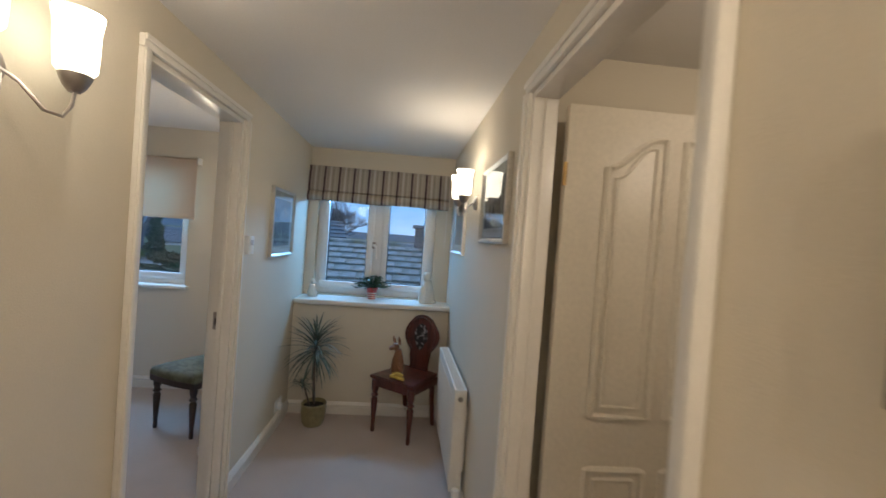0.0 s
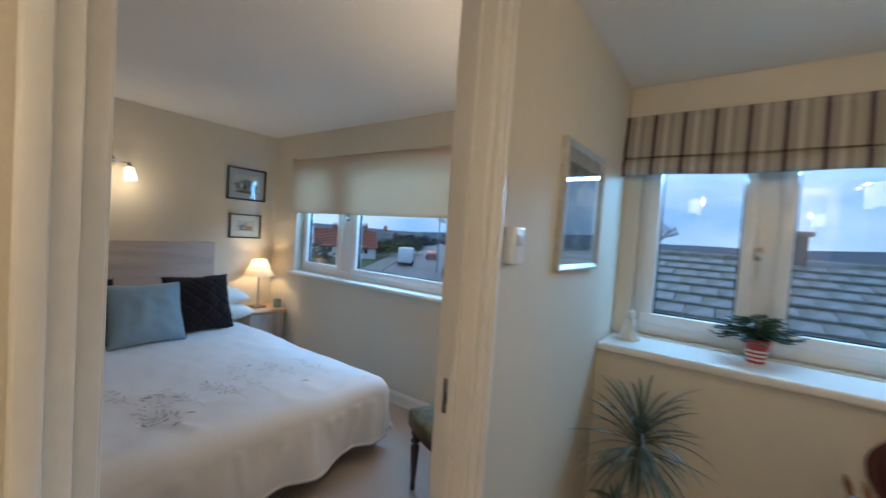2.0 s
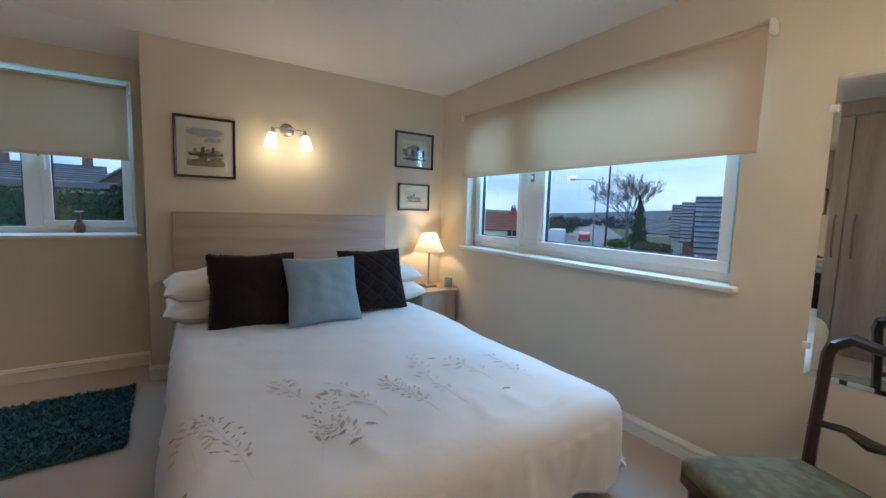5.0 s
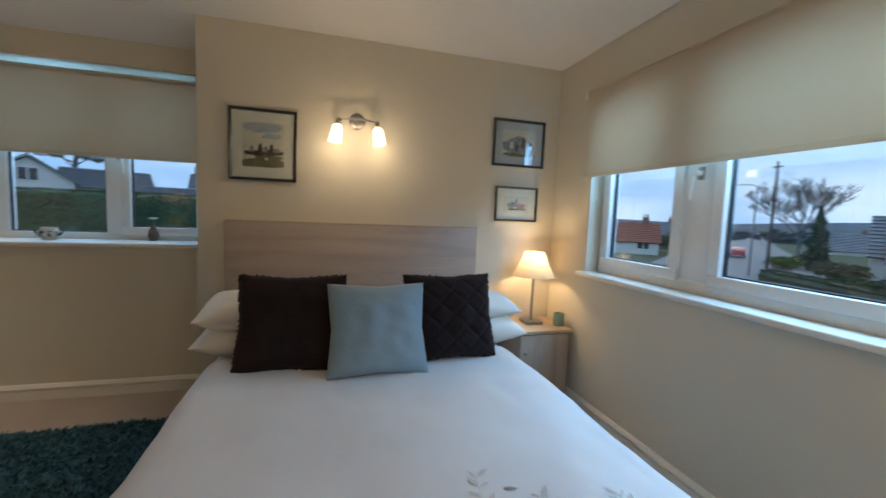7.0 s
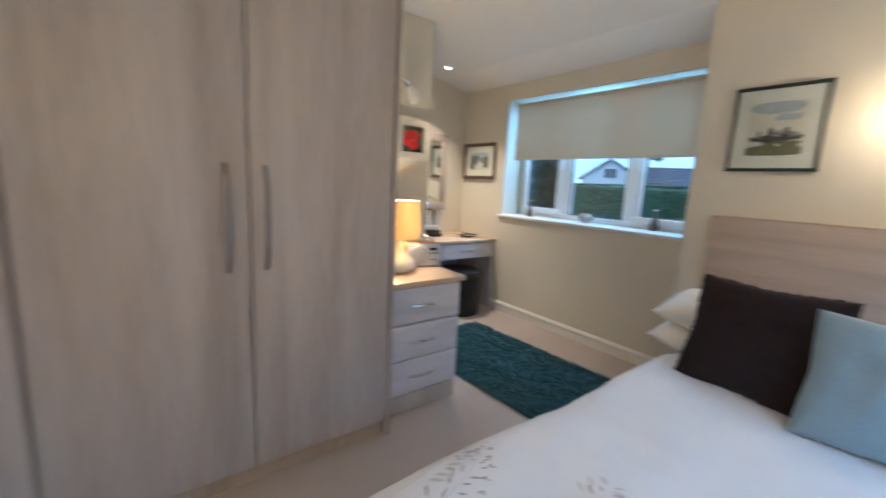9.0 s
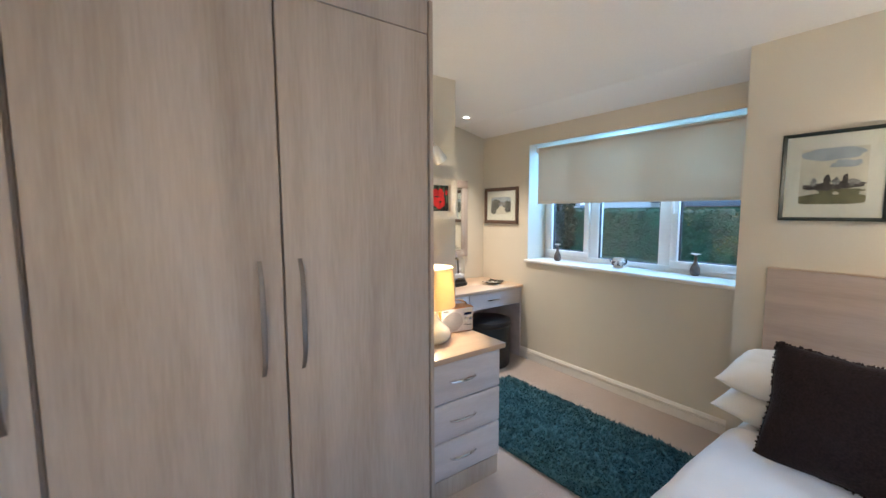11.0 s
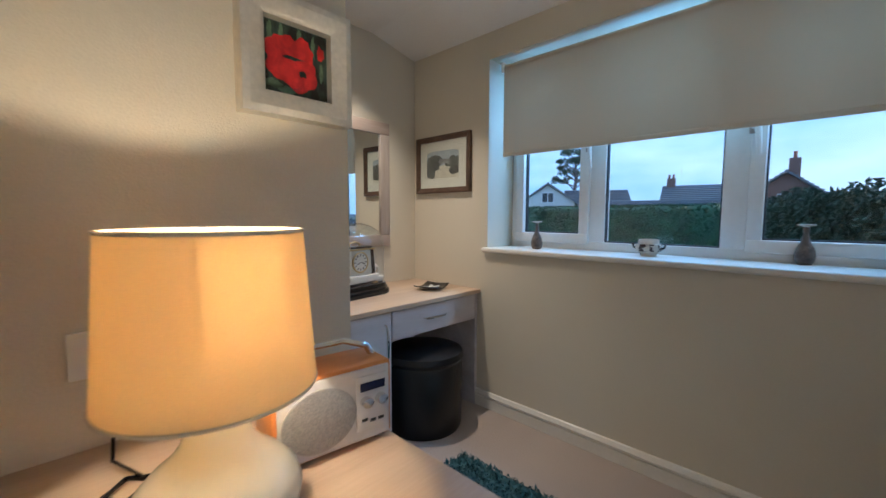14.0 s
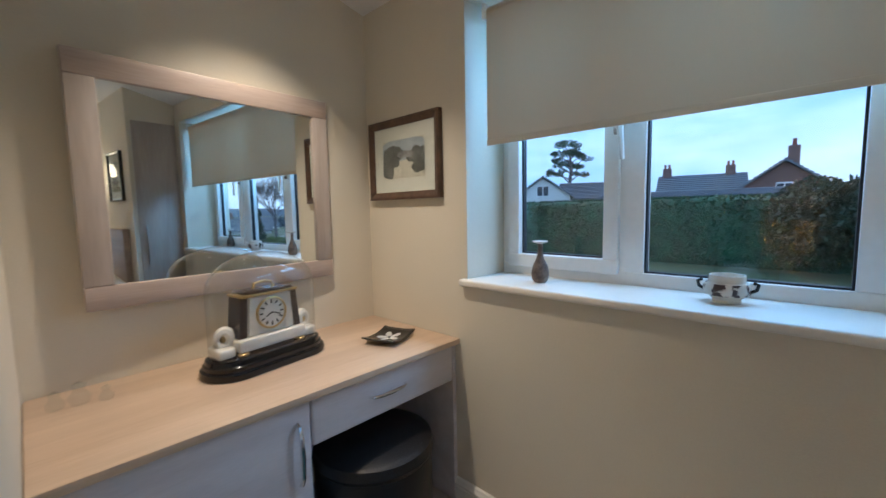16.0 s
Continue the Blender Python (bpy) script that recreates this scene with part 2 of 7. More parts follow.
GASKET = surface("black_rubber", (0.015, 0.016, 0.02), 0.6)
LEATHER = surface("black_leather", (0.006, 0.0055, 0.006), 0.34, grain=(140, 0.2), bump=(160, 0.2))
CREAMCER = surface("cream_ceramic", (0.66, 0.62, 0.50), 0.25, grain=(30, 0.02), bump=(10, 0.02), coat=0.4)
WHITECER = surface("white_glazed_ceramic", (0.70, 0.66, 0.58), 0.22, mottle=(14, 0.05), grain=(60, 0.04), bump=(20, 0.02), coat=0.4)
STONEW = surface("brown_stoneware", (0.13, 0.10, 0.085), 0.35, mottle=(40, 0.5), grain=(120, 0.25), bump=(60, 0.06))
TERRA = surface("red_glazed_pot", (0.40, 0.05, 0.05), 0.35)
POTG = surface("olive_glazed_pot", (0.27, 0.23, 0.12), 0.4, mottle=(20, 0.15), grain=(60, 0.1))
SOIL = surface("potting_soil", (0.02, 0.015, 0.012), 0.95, grain=(90, 0.4), bump=(80, 0.8))
SPIKY = two_tone("grey_green_leaf", (0.05, 0.085, 0.07), (0.15, 0.20, 0.17), 0.4, 8, (1, 1, 1), (0.3, 0.7), 0.02)
SUCC = two_tone("deep_green_leaf", (0.008, 0.035, 0.018), (0.03, 0.085, 0.04), 0.35, 20, (1, 1, 1), (0.3, 0.7), 0.02)
BARK = two_tone("grey_bark", (0.06, 0.05, 0.045), (0.16, 0.13, 0.11), 0.9, 10, (3, 3, 0.6), (0.3, 0.7), 0.3)
FRAME_DK = surface("black_green_frame", (0.018, 0.026, 0.022), 0.35, grain=(60, 0.15), bump=(60, 0.04))
FRAME_BR = two_tone("walnut_frame", (0.05, 0.028, 0.018), (0.12, 0.066, 0.04), 0.4, 8, (3, 3, 3), (0.3, 0.7), 0.03)
FRAME_SV = surface("silver_leaf_frame", (0.60, 0.57, 0.52), 0.34, 0.75, mottle=(14, 0.12), grain=(70, 0.1), bump=(60, 0.06))
FRAME_WH = surface("limewashed_frame", (0.74, 0.69, 0.60), 0.30, 0.55, mottle=(10, 0.09), grain=(80, 0.06), bump=(60, 0.08))
MOUNT = surface("ivory_mount_board", (0.70, 0.68, 0.58), 0.85)
MOUNT_D = surface("grey_mount_board", (0.50, 0.50, 0.47), 0.85)
GLASS = pane_glass("window_glass", 0.055)
GLASS_T = pane_glass("thin_glass", 0.04)
DOME = pane_glass("blown_glass", 0.05, 0.85, 2.6)
MIRROR = mirror_glass("mirror_glass")
BLIND = cloth_through("ecru_blind_fabric", (0.70, 0.57, 0.44), 0.36)
SHADE_Y = cloth_through("warm_drum_fabric", (0.80, 0.63, 0.37), 0.30, 500)
SHADE_C = cloth_through("cream_pleated_fabric", (0.70, 0.59, 0.43), 0.30, 500)
LIT = glow("lit_opal_glass", (1.0, 0.80, 0.50), 4.0)
LIT_H = glow("lit_opal_glass_hall", (1.0, 0.84, 0.56), 3.6)
OPAL = surface("unlit_opal_glass", (0.70, 0.69, 0.66), 0.15)
SPOT = glow("lit_spot_lens", (1.0, 0.92, 0.78), 9.0)
STRIPES = striped("striped_wool", (0.36, 0.32, 0.27), [(0.05, 0.16, (0.055, 0.035, 0.045)), (0.17, 0.21, (0.20, 0.15, 0.15)), (0.30, 0.34, (0.26, 0.22, 0.19)), (0.44, 0.56, (0.50, 0.47, 0.42)), (0.66, 0.70, (0.26, 0.22, 0.19)), (0.78, 0.90, (0.42, 0.38, 0.31))], 0.124)
ORANGE = two_tone("cherry_veneer", (0.42, 0.15, 0.035), (0.58, 0.24, 0.06), 0.35, 4, (0.6, 4, 4), (0.3, 0.7), 0.02)
RADIOG = surface("pale_grey_plastic", (0.52, 0.52, 0.54), 0.4)
GRILLE = surface("perforated_grey_metal", (0.34, 0.34, 0.35), 0.45, 0.4, grain=(700, 0.35), bump=(700, 0.4))
SCREEN = surface("dark_blue_display", (0.012, 0.016, 0.05), 0.12)
CANDLE = surface("green_glass_candle", (0.24, 0.37, 0.36), 0.25, grain=(50, 0.1))
DOGC = surface("tan_carved_wood", (0.20, 0.085, 0.035), 0.5)
YELLOW = surface("yellow_cloth", (0.62, 0.44, 0.08), 0.8)
TAPEST = two_tone("dark_floral_inlay", (0.012, 0.010, 0.012), (0.30, 0.27, 0.26), 0.6, 34, (1, 1, 1), (0.52, 0.62), 0.02)
BASEDK = surface("dark_grey_divan", (0.035, 0.033, 0.035), 0.9)
DOOR_W = surface("cream_door_paint", (0.70, 0.65, 0.55), 0.38, bump=(40, 0.04))
GRASS = two_tone("winter_grass", (0.035, 0.055, 0.02), (0.085, 0.11, 0.045), 0.95, 1.2, (1, 1, 1), (0.3, 0.7), 0.3, fine=14)
ASPH = surface("asphalt", (0.075, 0.077, 0.082), 0.45, mottle=(0.4, 0.12), grain=(30, 0.15), bump=(60, 0.2))
HEDGE = two_tone("clipped_hedge_leaf", (0.014, 0.064, 0.034), (0.040, 0.140, 0.066), 0.7, 3.5, (1, 1, 1), (0.3, 0.7), 0.3, fine=30)
LIMEL = two_tone("bright_box_leaf", (0.07, 0.13, 0.03), (0.16, 0.24, 0.06), 0.7, 6, (1, 1, 1), (0.3, 0.7), 0.2)
WINTERL = two_tone("winter_shrub_leaf", (0.07, 0.08, 0.045), (0.17, 0.17, 0.10), 0.8, 6, (1, 1, 1), (0.3, 0.7), 0.2)
CYPRL = two_tone("blue_green_cypress_leaf", (0.014, 0.045, 0.028), (0.045, 0.10, 0.06), 0.8, 5, (1, 1, 1), (0.3, 0.7), 0.2)
# Leaf tones carry the blue-grey of distance haze.
FARWOOD = two_tone("haze_tinted_wood_leaf", (0.045, 0.065, 0.085), (0.10, 0.12, 0.13), 0.9, 0.6, (1, 1, 1), (0.3, 0.7), 0.0)
CONIF = two_tone("dark_conifer_leaf", (0.006, 0.022, 0.010), (0.022, 0.055, 0.024), 0.8, 5, (1, 1, 1), (0.3, 0.7), 0.2)
SHRUBL = two_tone("shrub_leaf", (0.02, 0.06, 0.018), (0.07, 0.13, 0.04), 0.7, 6, (1, 1, 1), (0.3, 0.7), 0.2)
BRICKR = two_tone("red_brick_wall", (0.15, 0.085, 0.07), (0.24, 0.14, 0.115), 0.9, 3, (1, 1, 6), (0.3, 0.7), 0.1)
RENDERW = surface("white_render", (0.72, 0.71, 0.68), 0.85, mottle=(0.6, 0.06))
SLATE = surface("grey_roof_tile", (0.16, 0.185, 0.215), 0.6, mottle=(1.2, 0.15), grain=(9, 0.12), bump=(20, 0.2))
REDTILE = surface("red_roof_tile", (0.30, 0.09, 0.06), 0.75, mottle=(1.2, 0.15), grain=(9, 0.12))
MOSSTILE = two_tone("mossy_concrete_tile", (0.085, 0.10, 0.055), (0.27, 0.29, 0.30), 0.5, 1.9, (1, 1, 1), (0.38, 0.62), 0.3, fine=24)
FARGLASS = surface("far_window_glass", (0.03, 0.04, 0.05), 0.08)
VANW = surface("white_van_paint", (0.75, 0.76, 0.78), 0.25, coat=0.5)
REDCAR = surface("red_car_paint", (0.40, 0.02, 0.02), 0.25, coat=0.5)
TYRE = surface("tyre_rubber", (0.015, 0.015, 0.015), 0.8)
POLEM = surface("weathered_timber_pole", (0.09, 0.075, 0.065), 0.85)
STEEL = surface("grey_galvanised_steel", (0.30, 0.32, 0.33), 0.5, 0.6)
# Air haze is put into this blue base colour.
HILL = surface("haze_tinted_hill", (0.07, 0.10, 0.13), 1.0, mottle=(0.02, 0.2), grain=(0.1, 0.2), bump=(1, 0))
# Bark paled so that the colour holds the distance haze on the twigs.
BARE = surface("haze_paled_bark", (0.15, 0.14, 0.15), 0.9)


# ---- mesh helpers ----
def part(name, bm, material, parent=None, label="", smooth=35, kind="", category="", group=""):
    """Link a bmesh as one mesh object, under a thing or a part if one is given."""
    me = bpy.data.meshes.new(name)
    bmesh.ops.recalc_face_normals(bm, faces=bm.faces)
    bm.to_mesh(me)
    bm.free()
    for m in material if isinstance(material, (list, tuple)) else [material]:
        me.materials.append(m)
    if smooth:
        me.shade_smooth()
        me.set_sharp_from_angle(angle=radians(smooth))
    ob = new(name, me)
    ob.parent = parent
    return tagged(ob, label, category, group, kind)


def thing(name, m, label, category, group=""):
    ob = new(name)
    ob.empty_display_size = 0.1
    ob.matrix_world = m
    return tagged(ob, label, category, group)


def box(bm, a, b, bevel=0.0, seg=2, mat=0):
    x0, y0, z0 = a
    x1, y1, z1 = b
    r = bmesh.ops.create_cube(bm, size=1.0, matrix=Matrix.LocRotScale(((x0 + x1) / 2, (y0 + y1) / 2, (z0 + z1) / 2), None, (abs(x1 - x0), abs(y1 - y0), abs(z1 - z0))))
    fs = {f for v in r["verts"] for f in v.link_faces}
    for f in fs:
        f.material_index = mat
    if bevel:
        es = list({e for v in r["verts"] for e in v.link_edges})
        bmesh.ops.bevel(bm, geom=es, offset=bevel, segments=seg, affect="EDGES", profile=0.5)
    return bm


def boxed(a, b, bevel=0.0, seg=2):
    return box(bmesh.new(), a, b, bevel, seg)


def lathe(bm, profile, n=24, at=(0, 0, 0), squash=1.0, mat=0):
    """Turn a profile of (radius, height) round the upright axis."""
    rings = []
    for r, z in profile:
        rings.append([bm.verts.new((at[0] + r * math.cos(2 * math.pi * i / n), at[1] + squash * r * math.sin(2 * math.pi * i / n), at[2] + z)) for i in range(n)] if r > 1e-6 else [bm.verts.new((at[0], at[1], at[2] + z))])
    for p, q in zip(rings, rings[1:]):
        for i in range(n):
            j = (i + 1) % n
            if len(p) == 1 and len(q) > 1:
                f = bm.faces.new((p[0], q[j], q[i]))
            elif len(q) == 1 and len(p) > 1:
                f = bm.faces.new((p[i], p[j], q[0]))
            elif len(p) > 1:
                f = bm.faces.new((p[i], p[j], q[j], q[i]))
            else:
                continue
            f.material_index = mat
    return bm


def turned(profile, n=24, at=(0, 0, 0), squash=1.0):
    return lathe(bmesh.new(), profile, n, at, squash)


def tube(bm, pts, radii, n=8, mat=0, caps=True):
    """Sweep a round section along points; radii may be one number or one for each point."""
    pts = [Vector(p) for p in pts]
    rs = radii if isinstance(radii, (list, tuple)) else [radii] * len(pts)
    rings, side = [], None
    for i, p in enumerate(pts):
        d = (pts[min(i + 1, len(pts) - 1)] - pts[max(i - 1, 0)]).normalized()
        if side is None or abs(side.dot(d)) > 0.95:
            side = d.orthogonal().normalized()
        side = (side - d * side.dot(d)).normalized()
        up = d.cross(side)
        rings.append([bm.verts.new(p + rs[i] * (math.cos(2 * math.pi * k / n) * side + math.sin(2 * math.pi * k / n) * up)) for k in range(n)])
    for a, b in zip(rings, rings[1:]):
        for k in range(n):
            bm.faces.new((a[k], a[(k + 1) % n], b[(k + 1) % n], b[k])).material_index = mat
    if caps:
        bm.faces.new(rings[0][::-1]).material_index = mat
        bm.faces.new(rings[-1]).material_index = mat
    return bm


def swept(pts, radii, n=8):
    return tube(bmesh.new(), pts, radii, n)


def sheet(bm, fn, nu, nv, closed_u=False, mat=0):
    """A grid of faces over fn(u, v), u and v from 0 to 1."""
    g = [[bm.verts.new(fn(i / nu, j / nv)) for j in range(nv + 1)] for i in range(nu if closed_u else nu + 1)]
    for i in range(nu):
        for j in range(nv):
            k = (i + 1) % nu if closed_u else i + 1
            bm.faces.new((g[i][j], g[k][j], g[k][j + 1], g[i][j + 1])).material_index = mat
    return g


def prism(bm, outline, y0, y1, mat=0):
    """An outline in x and z, pushed from y0 to y1."""
    a = [bm.verts.new((x, y0, z)) for x, z in outline]
    b = [bm.verts.new((x, y1, z)) for x, z in outline]
    bm.faces.new(a).material_index = mat
    bm.faces.new(b[::-1]).material_index = mat
    for i in range(len(a)):
        j = (i + 1) % len(a)
        bm.faces.new((a[j], a[i], b[i], b[j])).material_index = mat
    return bm


def pierced(u0, u1, z0, z1, thick, holes):
    """A wall along local x with its face at y = 0 and its back at y = thick; holes are (u0, u1, z0, z1)."""
    bm = bmesh.new()
    us = sorted({u0, u1, *[h[0] for h in holes], *[h[1] for h in holes]})
    zs = sorted({z0, z1, *[h[2] for h in holes], *[h[3] for h in holes]})
    solid = lambda i, k: 0 <= i < len(us) - 1 and 0 <= k < len(zs) - 1 and not any(h[0] < (us[i] + us[i + 1]) / 2 < h[1] and h[2] < (zs[k] + zs[k + 1]) / 2 < h[3] for h in holes)
    quad = lambda *p: bm.faces.new([bm.verts.new(q) for q in p])
    for i in range(len(us) - 1):
        for k in range(len(zs) - 1):
            if not solid(i, k):
                continue
            a, b, c, d = us[i], us[i + 1], zs[k], zs[k + 1]
            quad((a, 0, c), (b, 0, c), (b, 0, d), (a, 0, d))
            quad((a, thick, c), (a, thick, d), (b, thick, d), (b, thick, c))
            if not solid(i - 1, k):
                quad((a, 0, c), (a, 0, d), (a, thick, d), (a, thick, c))
            if not solid(i + 1, k):
                quad((b, 0, c), (b, thick, c), (b, thick, d), (b, 0, d))
            if not solid(i, k - 1):
                quad((a, 0, c), (a, thick, c), (b, thick, c), (b, 0, c))
            if not solid(i, k + 1):
                quad((a, 0, d), (b, 0, d), (b, thick, d), (a, thick, d))
    bmesh.ops.remove_doubles(bm, verts=bm.verts, dist=1e-5)
    return bm


def structure(name, bm, material, label, m=None, category="", smooth=30):
    ob = part(name, bm, material, None, label, smooth, "structure", category or name.split("_")[0])
    if m:
        ob.matrix_world = m
    return ob


# ---- the rooms ----
# bedroom: x -3.60 to 0.12, y 1.19 to 4.80; hall: x 0.22 to 1.55, y 0 to 4.68
NORTH_Y, WEST_X, HEAD_X, DESK_Y, SOUTH_Y = 4.80, -3.65, -3.30, 0.05, 1.19
CEIL_Z, HALL_Z = 2.28, 2.20
BW = (-2.88, -0.83, 0.90, 1.96)
DW = (0.69, 2.42, 0.955, 2.05)
HW = (0.30, 1.33, 0.935, 1.90)

structure("floor", boxed((-4.02, -0.3, -0.2), (2.9, 5.1, 0.0)), CARPET, "beige fitted carpet through bedroom and landing", category="floor")
structure("wall_north", pierced(-3.3, 0.12, 0, 2.45, 0.19, [BW]), WALL, "cream painted bedroom wall with a wide window", pose(0, NORTH_Y, 0), "wall")
structure("wall_west", pierced(-0.25, 2.5, 0, 2.45, 0.37, [DW]), WALL, "cream painted wall with the dressing window", pose(WEST_X, 0, 0, 0, 0, 90), "wall")
structure("wall_headboard", boxed((-4.02, 2.5, 0), (HEAD_X, 4.99, 2.45)), WALL, "cream painted wall stepping forward behind the bed", category="wall")
structure("wall_mirror", boxed((-3.65, -0.25, 0), (-2.1, DESK_Y, 2.45)), WALL, "cream painted wall of the dressing recess", category="wall")
structure("wall_recess_side", boxed((-2.385, DESK_Y, 0), (-2.1, SOUTH_Y, 2.45)), WALL, "cream painted return wall beside the dressing recess", category="wall")
structure("wall_south", boxed((-2.1, 0.9, 0), (0.12, SOUTH_Y, 2.45)), WALL, "cream painted wall behind the fitted wardrobes", category="wall")
structure("wall_partition", pierced(-0.2, 4.8, 0, 2.45, 0.10, [(2.533, 3.29, -0.1, 2.01)]), WALL, "cream painted partition between landing and bedroom", pose(0.22, 0, 0, 0, 0, 90), "wall")
EAST = pose(1.585, 0, 0, 0, 0, -90) @ pose(0, 0, 0, 0, 0, 1.4)
structure("wall_east", pierced(-4.75, 0.2, 0, 2.45, 0.08, [(-2.52, -1.68, -0.1, 2.0)]), WALL, "cream painted landing wall with a doorway", EAST, "wall")
structure("wall_hall_low", boxed((0.22, 4.42, 0), (1.6, 4.98, 0.885)), WALL, "cream painted low wall under the landing sill", category="wall")
structure("wall_hall_end", pierced(0.12, 1.75, 0.885, 2.45, 0.30, [HW]), WALL, "cream painted end wall of the landing with a window", pose(0, 4.68, 0), "wall")
structure("wall_hall_back", boxed((0.22, -0.2, 0), (1.75, -0.05, 2.45)), WALL, "cream painted back wall of the landing", category="wall")
# Unseen point lamp without a fitting, added to brighten the side room.
bulb("unseen_fill_side_room", (2.25, 1.75, 2.1), 8.0)
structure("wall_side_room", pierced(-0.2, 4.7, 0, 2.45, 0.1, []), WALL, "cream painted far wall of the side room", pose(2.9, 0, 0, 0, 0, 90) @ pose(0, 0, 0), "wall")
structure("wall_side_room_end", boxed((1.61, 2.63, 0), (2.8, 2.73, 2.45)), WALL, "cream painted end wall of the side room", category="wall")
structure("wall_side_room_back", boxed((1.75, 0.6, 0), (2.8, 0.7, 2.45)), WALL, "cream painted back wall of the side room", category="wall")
bm = boxed((-3.3, -0.25, CEIL_Z), (0.12, 4.99, CEIL_Z + 0.3))
structure("ceiling", bm, CEIL, "white painted bedroom ceiling", category="ceiling")
bm = bmesh.new()
prism(bm, [(-3.3, CEIL_Z), (-3.65, 2.20), (-3.65, 2.58), (-3.3, 2.58)], -0.25, 2.5)
structure("ceiling_slope", bm, CEIL, "white painted sloping edge of ceiling above the dressing window", category="ceiling")
structure("ceiling_hall", boxed((0.22, -0.2, HALL_Z), (2.9, 4.68, HALL_Z + 0.3)), CEIL, "white painted landing ceiling", category="ceiling")


def skirting(length, m, name="baseboard"):
    """Moulded skirting board along local x, standing out towards -y."""
    bm = bmesh.new()
    prof = [(0, 0), (-0.016, 0), (-0.016, 0.060), (-0.010, 0.063), (-0.010, 0.068), (-0.020, 0.071), (-0.021, 0.078), (-0.014, 0.086), (-0.010, 0.095), (-0.004, 0.099), (0, 0.099)]
    a = [bm.verts.new((0, y, z)) for y, z in prof]
    b = [bm.verts.new((length, y, z)) for y, z in prof]
    for i in range(len(prof) - 1):
        bm.faces.new((a[i], a[i + 1], b[i + 1], b[i]))
    bm.faces.new(a)
    bm.faces.new(b[::-1])
    return structure(name, bm, TRIM, "white gloss moulded skirting board", m, "skirting", 25)


skirting(3.4, pose(-3.3, NORTH_Y, 0.001))
skirting(2.45, pose(WEST_X, 0.05, 0.001, 0, 0, 90))
skirting(2.3, pose(HEAD_X, 2.5, 0.001, 0, 0, 90))
skirting(0.35, pose(-3.65, 2.5, 0.001))
skirting(1.20, pose(-2.385, SOUTH_Y - 0.004, 0.001, 0, 0, -90))
skirting(1.33, pose(0.22, 4.42, 0.001))
skirting(1.12, pose(0.22, 3.35, 0.001, 0, 0, 90))
skirting(2.4, pose(0.22, 0.08, 0.001, 0, 0, 90))
skirting(1.85, EAST @ pose(-4.43, 0, 0.001))
skirting(1.42, pose(0.12, 4.80, 0.001, 0, 0, -90))


def architrave(w, h, m, face=0.042):
    """Moulded door surround round an opening w wide and h high, standing out towards -y; the opening starts at x = 0."""
    bm = bmesh.new()
    for x0, x1 in ((-face, 0), (w, w + face)):
        box(bm, (x0, -0.02, 0.001), (x1, 0, h), 0.004)
        box(bm, (x0 + (0.0 if x0 < 0 else face - 0.02), -0.028, 0.001), (x0 + (0.02 if x0 < 0 else face), -0.0195, h), 0.003)
    box(bm, (-face, -0.02, h + 0.0005), (w + face, 0, h + face), 0.004)
    box(bm, (-face, -0.028, h + face - 0.02), (w + face, -0.0195, h + face), 0.003)
    return structure("trim_door", bm, TRIM, "white gloss moulded door architrave", m, "architrave")


def lining(w, h, depth, m):
    """Door lining with its stop, set in an opening w wide, h high and depth deep (local y)."""
    ob = structure("door_lining", boxed((0.022, -0.004, h - 0.022), (w - 0.022, depth + 0.004, h), 0.002), TRIM, "white gloss door lining", m, "door frame")
    for x0, x1, s in ((0, 0.022, 1), (w - 0.022, w, -1)):
        part("jamb", boxed((x0, -0.004, 0.001), (x1, depth + 0.004, h), 0.002), TRIM, ob)
        e = x1 if s > 0 else x0
        part("door_stop", boxed((min(e, e + s * 0.012), 0.035, 0.001), (max(e, e + s * 0.012), depth - 0.042, h - 0.022), 0.002), TRIM, ob)
    return ob


PD = pose(0.22, 2.533, 0, 0, 0, 90)
lining(0.757, 2.01, 0.10, PD)
architrave(0.757, 2.01, PD)
architrave(0.757, 2.01, pose(0.12, 3.29, 0, 0, 0, -90))
RD = EAST @ pose(-2.52, 0, 0)
lining(0.84, 2.0, 0.08, RD)
architrave(0.84, 2.0, RD)


